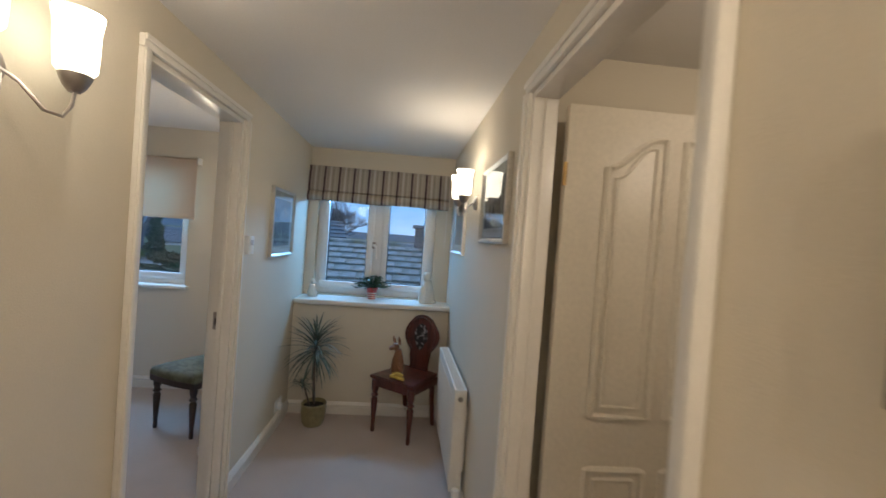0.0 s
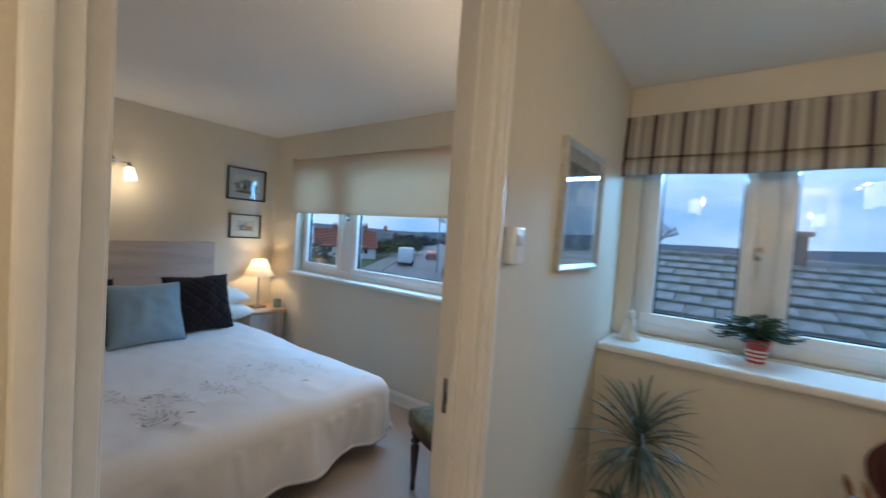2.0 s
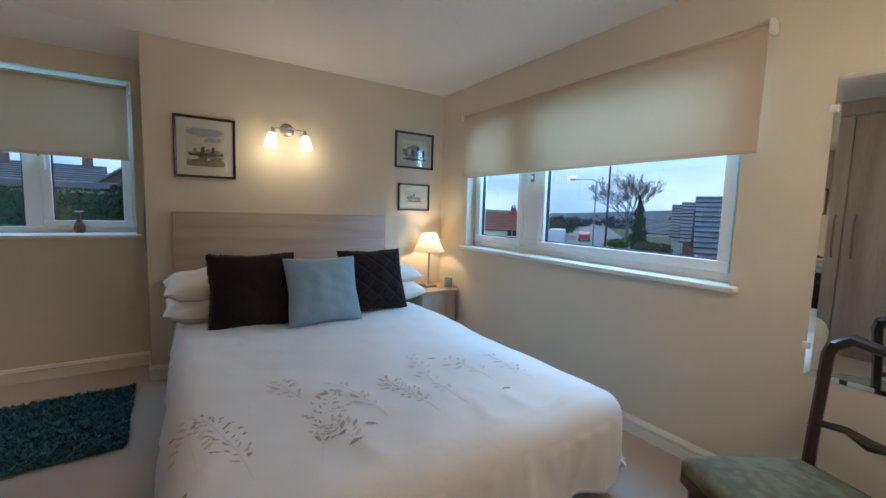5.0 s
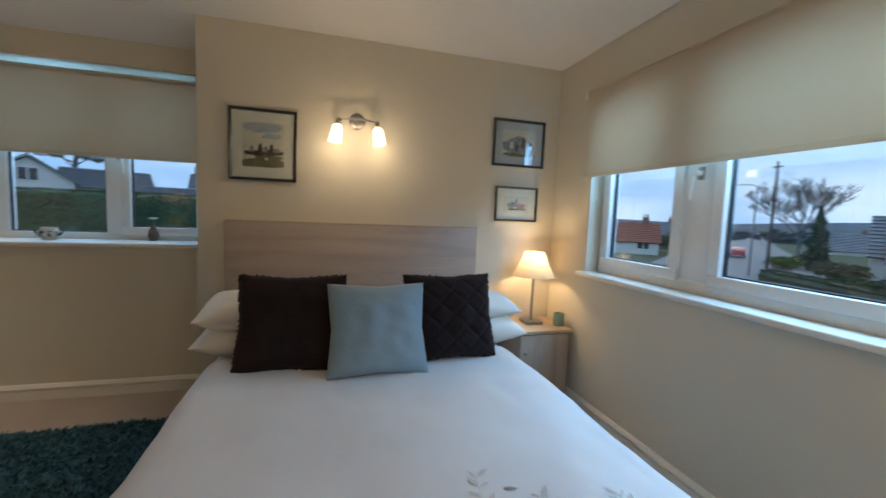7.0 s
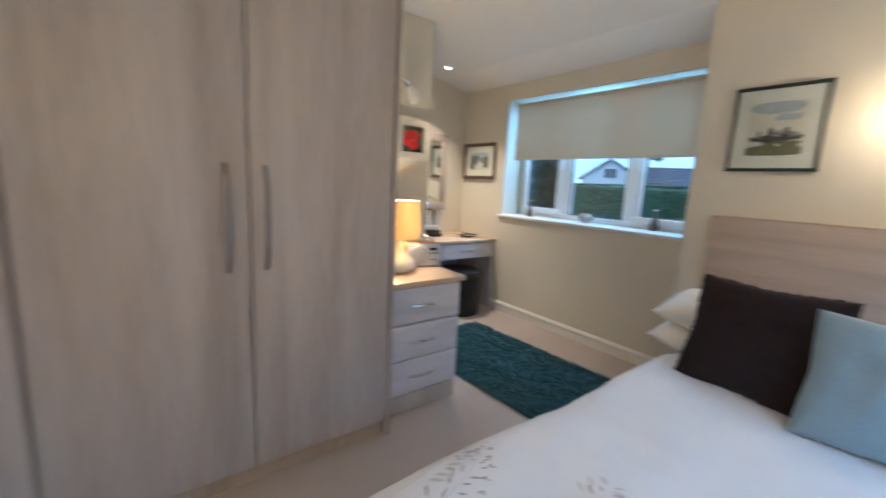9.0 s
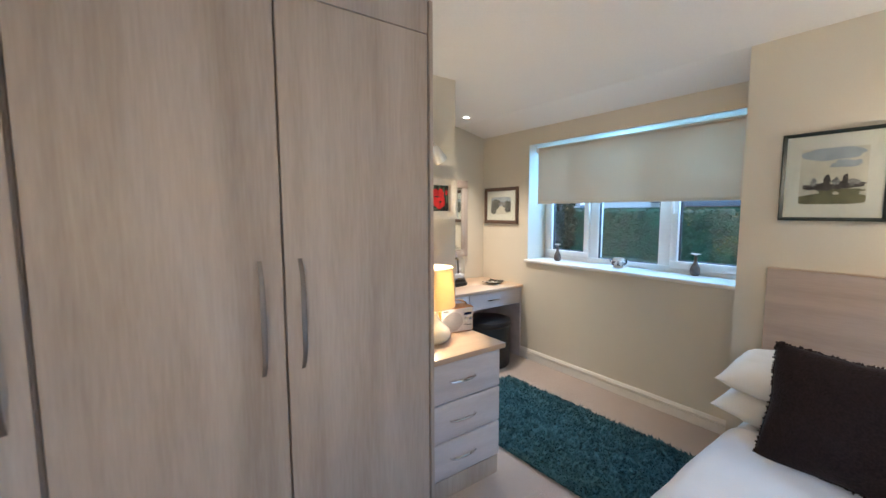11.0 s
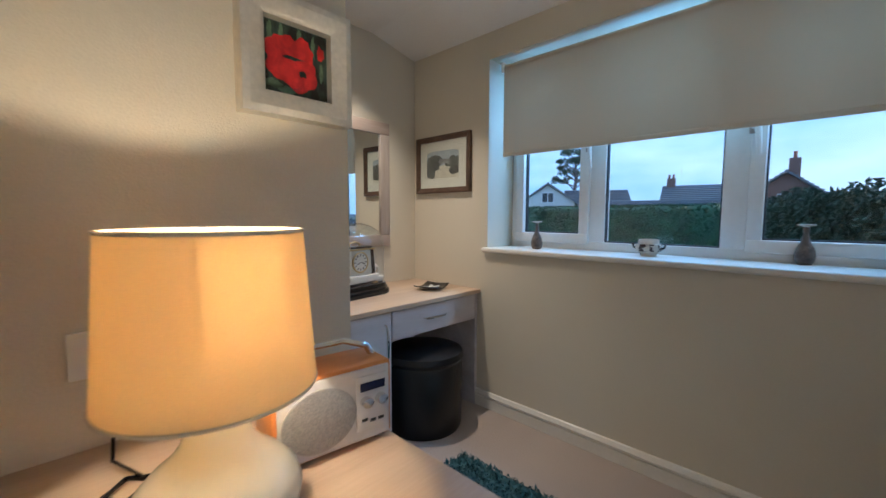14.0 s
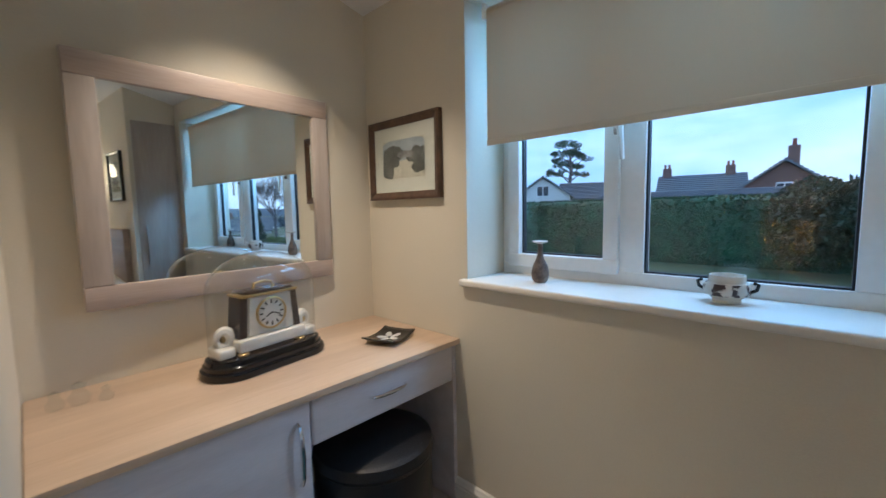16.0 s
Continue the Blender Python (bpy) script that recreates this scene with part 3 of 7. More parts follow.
def door_leaf(w, h, m, name, label, swing_knuckles):
    """A moulded panel door; hinges along x = 0, face at y = 0, back at y = 0.038."""
    d = thing(name, m, label, "door")
    bm = boxed((0, 0, 0.008), (w, 0.038, h), 0.003)
    part("leaf", bm, DOOR_W, d)
    for k, (z0, z1) in enumerate(((0.22, 0.69), (0.88, h - 0.10))):
        for x0, x1 in ((0.15, w / 2 - 0.035), (w / 2 + 0.035, w - 0.15)):
            bm = bmesh.new()
            for face, s in ((-0.0005, -1), (0.0385, 1)):
                n = 14
                def top(u):
                    left = x0 < w / 2
                    e = u if left else 1 - u
                    return z1 - (0.11 * (0.5 + 0.5 * math.cos(math.pi * min(1, e * 1.15))) if k else 0)
                for off, dep, width in ((0.0, 0.013, 0.016), (0.034, 0.008, 0.012)):
                    loop = [(x0 + off, z0 + off)] + [(x1 - off, z0 + off)] + [(x1 - off - (x1 - x0 - 2 * off) * i / n, top(1 - i / n) - off) for i in range(n + 1)]
                    loop.append(loop[0])
                    tube(bm, [(x, face, z) for x, z in loop], [dep] * len(loop), 6, caps=False)
            part("panel_moulding", bm, DOOR_W, d)
    for z in swing_knuckles:
        part("hinge", turned([(0.0, -0.04), (0.007, -0.04), (0.007, 0.04), (0.0, 0.04)], 10, (-0.004, -0.004, z)), BRASS, d, "brass butt hinge")
    for y, s in ((0, -1), (0.038, 1)):
        bm = bmesh.new()
        lathe(bm, [(0, 0), (0.025, 0), (0.025, 0.006), (0, 0.008)], 16)
        bmesh.ops.rotate(bm, verts=bm.verts, matrix=Matrix.Rotation(radians(90), 3, "X"))
        bmesh.ops.translate(bm, verts=bm.verts, vec=(w - 0.06, y + (0 if s < 0 else 0.008), 1.0))
        tube(bm, [(w - 0.06, y + s * 0.006, 1.0), (w - 0.06, y + s * 0.045, 1.0), (w - 0.16, y + s * 0.05, 1.0)], 0.009, 8)
        part("door_handle", bm, NICKEL, d, "brushed nickel lever handle")
    return d


door_leaf(0.79, 1.965, EAST @ pose(-2.485, 0.122, 0.0, 0, 0, 88), "door_landing", "cream six-panel moulded door standing open into the side room", (0.25, 1.72))
door_leaf(0.68, 1.975, pose(0.075, 2.54, 0.0, 0, 0, -97), "door_bedroom", "cream moulded bedroom door folded back flat against the partition", (0.25, 1.72))


# ---- windows ----
def bar(bm, x0, x1, z0, z1, y0, y1, bev=0.006):
    box(bm, (x0, y0, z0), (x1, y1, z1), bev)


def upvc_window(name, w, h, lights, m, label, sash_low=0.0):
    """White plastic window, w by h from the local origin; front at y = 0. lights: (x0, x1, opening sash)."""
    win = structure(name, bmesh.new(), UPVC, label, m, "window")
    f, low = 0.05, 0.068
    bm = bmesh.new()
    bar(bm, 0, w, 0, low, 0, 0.07)
    bar(bm, 0, w, h - f, h, 0, 0.07)
    bar(bm, 0, f, low - 0.002, h - f + 0.002, 0.001, 0.069)
    bar(bm, w - f, w, low - 0.002, h - f + 0.002, 0.001, 0.069)
    for (a0, a1, s0), (b0, b1, s1) in zip(lights, lights[1:]):
        bar(bm, a1, b0, low - 0.002, h - f + 0.002, 0.002, 0.068)
    part("window_frame", bm, UPVC, win)
    for x0, x1, opens in lights:
        z0, z1 = low, h - f
        if opens:
            bm = bmesh.new()
            t = 0.042
            bar(bm, x0 - 0.012, x1 + 0.012, z0 - 0.012, z0 + t, -0.018, 0.05)
            bar(bm, x0 - 0.012, x1 + 0.012, z1 - t, z1 + 0.012, -0.018, 0.05)
            bar(bm, x0 - 0.012, x0 + t, z0 + t - 0.002, z1 - t + 0.002, -0.017, 0.049)
            bar(bm, x1 - t, x1 + 0.012, z0 + t - 0.002, z1 - t + 0.002, -0.017, 0.049)
            part("sash", bm, UPVC, win)
            x0, x1, z0, z1 = x0 + t, x1 - t, z0 + t, z1 - t
        bm = bmesh.new()
        g = 0.006
        for a in ((x0, x1, z0, z0 + g), (x0, x1, z1 - g, z1), (x0, x0 + g, z0 + g, z1 - g), (x1 - g, x1, z0 + g, z1 - g)):
            box(bm, (a[0], 0.012, a[2]), (a[1], 0.036, a[3]))
        part("gasket", bm, GASKET, win, "black rubber glazing seal", 0)
        pane = part("pane", boxed((x0 + 0.003, 0.022, z0 + 0.003), (x1 - 0.003, 0.026, z1 - 0.003)), GLASS, win, "", 0)
        pane.visible_shadow = False
    return win


def window_handle(win, x, z, side=1):
    bm = boxed((x - 0.016, -0.030, z - 0.03), (x + 0.016, -0.018, z + 0.03), 0.005)
    h = part("handle", bm, NICKEL, win, "nickel espagnolette handle plate")
    bm = swept([(x, -0.028, z), (x, -0.056, z), (x + side * 0.018, -0.060, z - 0.012), (x + side * 0.026, -0.058, z - 0.12)], [0.012, 0.012, 0.012, 0.008], 8)
    part("lever", bm, UPVC, h, "white lever")


def sill(name, w, d, m, label, over=0.04):
    bm = boxed((-over, -over - 0.0, 0), (w + over, d, 0.028), 0.009, 3)
    return structure(name, bm, TRIM, label, m, "window sill")


bw = BW[1] - BW[0]
win1 = upvc_window("window_1", bw, BW[3] - BW[2], [(0.05, 0.60, True), (0.83 - 0.04, bw - 0.05, True)], pose(BW[0], NORTH_Y + 0.09, BW[2]), "wide white plastic window with two lights over the street")
window_handle(win1, 0.715, 0.57, -1)
sill("sill_bedroom", bw - 0.02, 0.09, pose(BW[0] + 0.01, NORTH_Y - 0.0, BW[2] - 0.018), "white gloss bedroom window sill with a rounded nose", 0.05)
dw = DW[1] - DW[0]
win2 = upvc_window("window_2", dw, DW[3] - DW[2], [(0.05, 0.49, True), (0.585, 1.10, False), (1.205, dw - 0.05, True)], pose(WEST_X - 0.25, DW[0], DW[2], 0, 0, 90), "white plastic dressing window with three lights over the garden")
window_handle(win2, 0.50, 0.58, 1)
window_handle(win2, 1.20, 0.58, 1)
sill("sill_dressing", dw, 0.255, pose(WEST_X, DW[0], DW[2] - 0.006, 0, 0, 90), "white gloss dressing window sill with a rounded nose", 0.028)
hw = HW[1] - HW[0]
win3 = upvc_window("window_3", hw, HW[3] - HW[2], [(0.05, 0.475, True), (0.575, hw - 0.05, True)], pose(HW[0], 4.68 + 0.06, HW[2]), "white plastic landing window with two casements")
window_handle(win3, 0.50, 0.45, 1)
structure("sill_hall", boxed((0.222, 4.385, 0.886), (1.50, 4.745, 0.925), 0.01, 3), TRIM, "deep white gloss sill across the end of the landing", category="window sill")


def roller_blind(w, drop, m, label, cassette=0.0):
    """Roller blind: tube at the local origin, cloth hanging down at y = 0, facing -y."""
    b = thing("roller_blind", m, label, "blind")
    bm = swept([(0, 0.018, 0), (w, 0.018, 0)], 0.019, 14)
    part("tube", bm, BLIND, b)
    bm = bmesh.new()
    sheet(bm, lambda u, v: (u * w, 0.0015 * math.sin(u * 9), -drop * v), 24, 8)
    sheet(bm, lambda u, v: (u * w, 0.0015 * math.sin(u * 9) + 0.0008, -drop * v), 24, 8)
    part("fabric", bm, BLIND, b, "ecru woven blind fabric")
    part("hem_bar", boxed((0, -0.004, -drop - 0.022), (w, 0.005, -drop), 0.003), BLIND, b)
    for x in (-0.016, w):
        part("bracket", boxed((x, -0.012, -0.03), (x + 0.016, 0.055, 0.03), 0.006), UPVC, b, "white end bracket")
    return b


roller_blind(2.13, 0.485, pose(-2.885, NORTH_Y - 0.058, 2.0), "ecru roller blind drawn half down over the bedroom window")
roller_blind(1.64, 0.48, pose(WEST_X - 0.06, DW[0] + 0.06, 2.005, 0, 0, 90), "ecru roller blind drawn half down in the dressing window")


# ---- bed ----
BED_X0, BED_X1, BED_Y0, BED_Y1, BED_Z = -3.24, -1.035, 2.74, 4.18, 0.47


def duvet_height(x, y):
    puff = 0.018 * noise.noise((x * 2.3, y * 2.3, 0.3)) + 0.007 * noise.noise((x * 7, y * 7, 1.7))
    ridge = 0.006 * math.sin(5 * y + 3 * noise.noise((x * 1.5, y * 1.5, 4)))
    return BED_Z + puff + ridge + 0.012 * math.exp(-((y - 3.46) / 0.5) ** 2)


def duvet_point(px, py, hang=0.40):
    """Lay the cloth over the mattress: flat on top, round the edge, then down its sides in loose folds."""
    cx, cy = min(max(px, BED_X0), BED_X1), min(max(py, BED_Y0), BED_Y1)
    ox, oy = px - cx, py - cy
    d = math.hypot(ox, oy)
    z = duvet_height(cx, cy)
    if d < 1e-6:
        crease = max(0.0, 1 - 3.2 * abs(noise.noise((px * 2.6 + py * 0.8, py * 3.4 - px * 0.6, 8.2)))) ** 2
        foot = min(1.0, max(0.15, (px + 1.75) / 0.6))
        return Vector((px, py, z + 0.011 * crease * foot + 0.006 * noise.noise((px * 2.2 + py * 1.2, py * 4.5 - px, 4.1)) + 0.0035 * noise.noise((px * 7 + 3, py * 11, 1.7))))
    ox, oy = ox / d, oy / d
    d = min(d, hang)
    r = 0.10
    arc = r * math.pi / 2
    if d < arc:
        return Vector((cx + ox * r * math.sin(d / r), cy + oy * r * math.sin(d / r), z - r * (1 - math.cos(d / r))))
    drop = d - arc
    along = cx * 7 + cy * 7 + math.atan2(oy, ox) * 2
    fold = 0.012 * max(0.0, 1 - 3 * abs(noise.noise((along * 1.1, drop * 3, 5.5)))) + drop * (0.10 * math.sin(along * 2.1) + 0.16 * noise.noise((along * 0.9, drop * 2, 2))) + 0.04 * drop
    return Vector((cx + ox * (r + fold), cy + oy * (r + fold), z - r - drop + 0.01 * math.sin(along * 1.3)))


bed = thing("bed", pose(0, 0, 0), "king size bed with white bedding and limed wood headboard", "bed")
bm = boxed((-3.298, 2.646, 0.18), (-3.252, 4.197, 1.15), 0.004)
headboard = part("headboard", bm, SAND_H, bed, "pale limed wood headboard panel")
part("cap", boxed((-3.2985, 2.645, 1.1505), (-3.2515, 4.198, 1.154), 0.001), SAND_X, headboard, "", 0)
part("divan_base", boxed((-3.2, 2.78, 0.08), (-1.06, 4.14, 0.26), 0.02), BASEDK, bed, "dark grey divan base")
part("mattress", boxed((-3.22, 2.76, 0.262), (-1.05, 4.16, 0.45), 0.05, 3), LINEN, bed)
for x in (-3.1, -1.16):
    for y in (2.86, 4.06):
        part("foot", turned([(0, 0), (0.028, 0), (0.034, 0.08), (0, 0.08)], 14, (x, y, 0)), ORANGE, bed, "turned wooden foot")

duvet = thing("duvet", pose(0, 0, 0), "white cotton duvet with taupe embroidered sprigs spread over the bed", "duvet")
bm = bmesh.new()
E0, E1, E2, E3 = BED_X0 + 0.42, BED_X1 + 0.42, BED_Y0 - 0.42, BED_Y1 + 0.42
sheet(bm, lambda u, v: duvet_point(E0 + (E1 - E0) * u, E2 + (E3 - E2) * v), 130, 130)
cover = part("cover", bm, LINEN, duvet, "", 80)
sol = cover.modifiers.new("thickness", "SOLIDIFY")
sol.thickness, sol.offset = 0.02, -1
# fitted sheet under the pillows
bm = bmesh.new()
sheet(bm, lambda u, v: duvet_point(BED_X0 + 0.6 * u, E2 + 0.08 + (E3 - E2 - 0.16) * v, 0.26) - Vector((0, 0, 0.02)), 16, 70)
part("fitted_sheet", bm, PILLOWC, bed, "white fitted sheet", 80)


def leaf(bm, x, y, angle, size, mat):
    n = 6
    ids = []
    for s in (1, -1):
        for i in range(n + 1) if s > 0 else range(n - 1, 0, -1):
            u = i / n
            a, b = u * size, s * 0.15 * size * math.sin(math.pi * u)
            p = duvet_point(x + a * math.cos(angle) - b * math.sin(angle), y + a * math.sin(angle) + b * math.cos(angle))
            ids.append(bm.verts.new(p + Vector((0, 0, 0.0035))))
    try:
        bm.faces.new(ids).material_index = mat
    except ValueError:
        pass


def sprig(x, y, angle, length, leafsize, seed, kind):
    """One embroidered sprig: a curved stem with a head of leaves or berries, lying on the cover."""
    rnd = random.Random(seed)
    bm = bmesh.new()
    pts, a, px, py = [], angle, x, y
    bend = rnd.uniform(-0.03, 0.03)
    for i in range(17):
        pts.append(duvet_point(px, py) + Vector((0, 0, 0.002)))
        if i > 5:
            wide = 0.075 * math.sin(math.pi * (i - 4) / 13)
            for s in (1, -1):
                la = a + s * rnd.uniform(0.5, 1.1)
                if kind == "berry":
                    for q in range(3):
                        rr = rnd.uniform(0.1, 1.0) * wide
                        leaf(bm, px + rr * math.cos(la), py + rr * math.sin(la), la + rnd.uniform(-0.5, 0.5), leafsize * rnd.uniform(0.35, 0.55), 1 if rnd.random() < 0.3 else 0)
                elif rnd.random() < 0.8:
                    rr = rnd.uniform(0.0, 0.8) * wide
                    leaf(bm, px + rr * math.cos(la), py + rr * math.sin(la), la, leafsize * rnd.uniform(0.5, 1.0), 0 if rnd.random() < 0.25 else 2)
        px += length / 16 * math.cos(a)
        py += length / 16 * math.sin(a)
        a += bend + rnd.uniform(-0.05, 0.05)
    tube(bm, pts[3:], 0.0006, 4, 2)
    part("embroidered_sprig", bm, [SPRIG, SPRIG_D, SPRIG_P], duvet, "taupe embroidered sprig", 0)


for i, (x, y, a, ln, lf, k) in enumerate([
        (-1.05, 2.86, 179, 0.50, 0.040, "berry"), (-1.05, 3.02, 167, 0.52, 0.045, "berry"), (-1.07, 3.17, 183, 0.26, 0.05, "pale"),
        (-1.20, 3.31, 176, 0.43, 0.045, "pale"), (-1.12, 3.49, 180, 0.46, 0.038, "berry"), (-1.08, 3.61, 178, 0.64, 0.045, "pale"),
        (-1.28, 3.85, 189, 0.32, 0.045, "pale"), (-1.13, 2.74, 183, 0.42, 0.045, "pale"), (-1.46, 3.11, 211, 0.27, 0.04, "pale"),
        (-1.15, 3.98, 176, 0.40, 0.04, "pale")]):
    sprig(x, y, radians(a), ln, lf * 1.15, 20 + i, k)
for x, y, a, ln in ((-1.17, 3.13, 110, 0.062), (-1.24, 3.12, 130, 0.05), (-1.27, 3.22, 60, 0.05), (-1.54, 3.13, 80, 0.05), (-1.22, 3.80, 95, 0.055), (-1.66, 3.70, 70, 0.045), (-1.13, 2.67, 149, 0.065)):
    bm = bmesh.new()
    leaf(bm, x, y, radians(a), ln, 0)
    part("embroidered_leaf", bm, SPRIG_D, duvet, "brown satin stitch leaf", 0)


def pillow_mesh(w, h, d, pinch=0.35, wrinkle=0.006, seed=0, quilt=0.0, n=30):
    """A stuffed cushion standing in the local x-z plane, w wide, h high and d deep at its middle; base at z = 0."""
    bm = bmesh.new()
    def pt(u, v, s):
        a, b = 2 * u - 1, 2 * v - 1
        full = max(0.0, (1 - abs(a) ** 2.6) * (1 - abs(b) ** 2.6)) ** 0.55
        inw = 1 - pinch * 0.16 * (1 - abs(a * b)) * max(abs(a), abs(b)) ** 6
        q = quilt * min(1.0, 2.2 * abs(math.sin(5.6 * (a + b)))) * min(1.0, 2.2 * abs(math.sin(5.6 * (a - b)))) * full if quilt else 0
        k = wrinkle * full * noise.noise((a * 3 + seed, b * 3, s * 2))
        return Vector((a * w / 2 * inw, s * (d / 2 * full + q + k), (b * inw + 1) * h / 2))
    for s in (1, -1):
        sheet(bm, lambda u, v: pt(u, v, s), n, n)
    bmesh.ops.remove_doubles(bm, verts=bm.verts, dist=1e-4)
    return bm


def pillow(name, m, w, h, d, label, seed):
    ob = part(name, pillow_mesh(w, h, d, 0.25, 0.035, seed), PILLOWC, None, label, 80, category="pillow", group="pillows on the bed")
    ob.matrix_world = m
    return ob


for i, (y, z, k) in enumerate(((2.94, 0.475, 0), (2.95, 0.60, 3), (4.02, 0.475, -2), (4.00, 0.60, 2))):
    pillow("pillow", pose(-2.80 - 0.02 * (i % 2), y, z + 0.075, -88, 0, 90 + k), 0.70, 0.45, 0.21, "white cotton pillow stacked against the headboard", i * 5)


def scatter_cushion(m, w, h, d, material, label, quilt=0.0, fringe=0.0, seed=0):
    c = thing("cushion", m, label, "cushion", "cushions on the bed")
    part("cover", pillow_mesh(w, h, d, 0.5, 0.012, seed, quilt, 72 if quilt else 44), material, c, "", 80)
    if fringe:
        rnd = random.Random(seed)
        bm = bmesh.new()
        for i in range(260):
            t = i / 260 * 4
            side, u = int(t), (t % 1) * 2 - 1
            inw = 1 - 0.08 * (1 - abs(u))
            x, z = [(u, -1), (1, u), (-u, 1), (-1, -u)][side]
            dx, dz = [(0, -1), (1, 0), (0, 1), (-1, 0)][side]
            p = Vector((x * w / 2 * inw * 0.992, 0, (z * inw * 0.992 + 1) * h / 2))
            q = p + Vector((dx * fringe + rnd.uniform(-0.006, 0.006), rnd.uniform(-0.008, 0.008), dz * fringe + rnd.uniform(-0.006, 0.006)))
            tube(bm, [p, (p + q) / 2, q], [0.005, 0.005, 0.0025], 4)
        part("fringe", bm, material, c, "short tufted fringe")
    return c


scatter_cushion(pose(-2.62, 3.06, 0.475, -21, 0, 88), 0.50, 0.46, 0.16, BROWN, "dark brown plush cushion with a tufted edge", 0.0, 0.006, 1)
scatter_cushion(pose(-2.63, 3.86, 0.485, -20, 0, 93), 0.49, 0.45, 0.15, BROWN, "dark brown plush cushion stitched in diamonds", 0.013, 0.004, 2)
scatter_cushion(pose(-2.50, 3.46, 0.475, -22, 0, 91), 0.47, 0.44, 0.15, TEALC, "plain duck egg blue silk cushion propped in front", 0.0, 0.0, 3)


# ---- fitted bedroom furniture ----
def bow_handle(bm, a, b, out, r=0.006):
    """A bowed bar between two points, standing out along the vector out."""
    a, b, out = Vector(a), Vector(b), Vector(out)
    tube(bm, [a, a.lerp(b, 0.04) + out * 0.55, a.lerp(b, 0.18) + out * 0.9, a.lerp(b, 0.5) + out * 1.05, a.lerp(b, 0.82) + out * 0.9, a.lerp(b, 0.96) + out * 0.55, b], [r * 0.8, r, r * 1.2, r * 1.35, r * 1.2, r, r * 0.8], 8)
    return bm


FRONT = 1.91


def strap_handle(x, z0, z1, wide=0.019, out=0.034):
    """A flat metal strap, bowed gently away from the door and turned in at both ends."""
    bm = bmesh.new()
    rows = []
    for i in range(15):
        u = i / 14
        d = out * min(1.0, 5.5 * min(u, 1 - u)) ** 0.6 * (0.86 + 0.14 * math.sin(math.pi * u))
        h = wide / 2 * (0.75 + 0.25 * math.sin(math.pi * u))
        z = z0 + (z1 - z0) * u
        rows.append([bm.verts.new((x + a, FRONT + max(0.0, d - b), z)) for a, b in ((-h, 0.002), (-h * 0.6, 0), (h * 0.6, 0), (h, 0.002), (h * 0.6, 0.006), (-h * 0.6, 0.006))])
    for a, b in zip(rows, rows[1:]):
        for k in range(6):
            bm.faces.new((a[k], a[(k + 1) % 6], b[(k + 1) % 6], b[k]))
    bm.faces.new(rows[0][::-1])
    bm.faces.new(rows[-1])
    return bm


def wardrobe(name, x0, x1, doors, label):
    w = thing(name, pose(0, 0, 0), label, "wardrobe", "fitted wardrobes")
    part("carcass", boxed((x0, 1.20, 0.075), (x1, FRONT - 0.024, 2.15), 0.002), SAND_V, w)
    part("plinth", boxed((x0 + 0.002, 1.20, 0.001), (x1 - 0.002, FRONT - 0.03, 0.0745)), SAND_V, w)
    part("cornice", boxed((x0, 1.20, 2.1505), (x1, FRONT - 0.004, CEIL_Z - 0.001), 0.002), SAND_V, w, "filler panel up to the ceiling")
    for a, b, hx in doors:
        d = part("door", boxed((a + 0.003, FRONT - 0.022, 0.08), (b - 0.003, FRONT, 2.145), 0.004), SAND_V, w, "plain limed wood door")
        part("handle", strap_handle(hx, 0.89, 1.28), GUNMETAL, d, "flat bowed dark nickel bar handle")
    return w


big = wardrobe("wardrobe", -1.692, -0.487, [(-1.691, -1.102, -1.155), (-1.100, -0.489, -1.025)], "tall fitted double wardrobe in pale limed wood")
wardrobe("wardrobe", -0.484, -0.205, [(-0.482, -0.207, -0.425)], "narrow fitted wardrobe in pale limed wood")
part("end_panel", boxed((-1.714, 1.20, 0.0), (-1.6965, FRONT + 0.002, CEIL_Z - 0.002), 0.002), SAND_V, big, "upright end panel")

cup = thing("built_in_cupboard", pose(0, 0, 0), "narrow limed wood cupboard built into the wall step beside the window", "cupboard")
d = part("door", boxed((-3.642, 2.494, 0.10), (-3.33, 2.4995, 2.03), 0.002), SAND_V, cup, "plain limed wood door")
part("handle", bow_handle(bmesh.new(), (-3.38, 2.494, 0.86), (-3.38, 2.494, 1.18), (0, -0.010, 0), 0.005), NICKEL, d, "bowed nickel bar handle")

chest = thing("chest_of_drawers", pose(0, 0, 0), "three-drawer bedroom chest in pale limed wood", "chest of drawers")
part("body", boxed((-2.222, 1.20, 0.105), (-1.718, 1.774, 0.708), 0.002), SAND_V, chest)
part("plinth", boxed((-2.217, 1.20, 0.001), (-1.722, 1.789, 0.1045)), SAND_V, chest)
part("top", boxed((-2.250, 1.195, 0.7085), (-1.717, 1.812, 0.738), 0.005), SAND_X, chest, "warm wood-effect top")
for z0, z1 in ((0.110, 0.300), (0.306, 0.497), (0.503, 0.702)):
    d = part("drawer", boxed((-2.224, 1.7745, z0), (-1.720, 1.796, z1), 0.008, 3), SAND_GREY, chest, "limed drawer front")
    part("handle", bow_handle(bmesh.new(), (-2.045, 1.796, (z0 + z1) / 2 + 0.005), (-1.885, 1.796, (z0 + z1) / 2 + 0.005), (0, 0.024, 0), 0.006), CHROME, d, "bowed chrome handle")

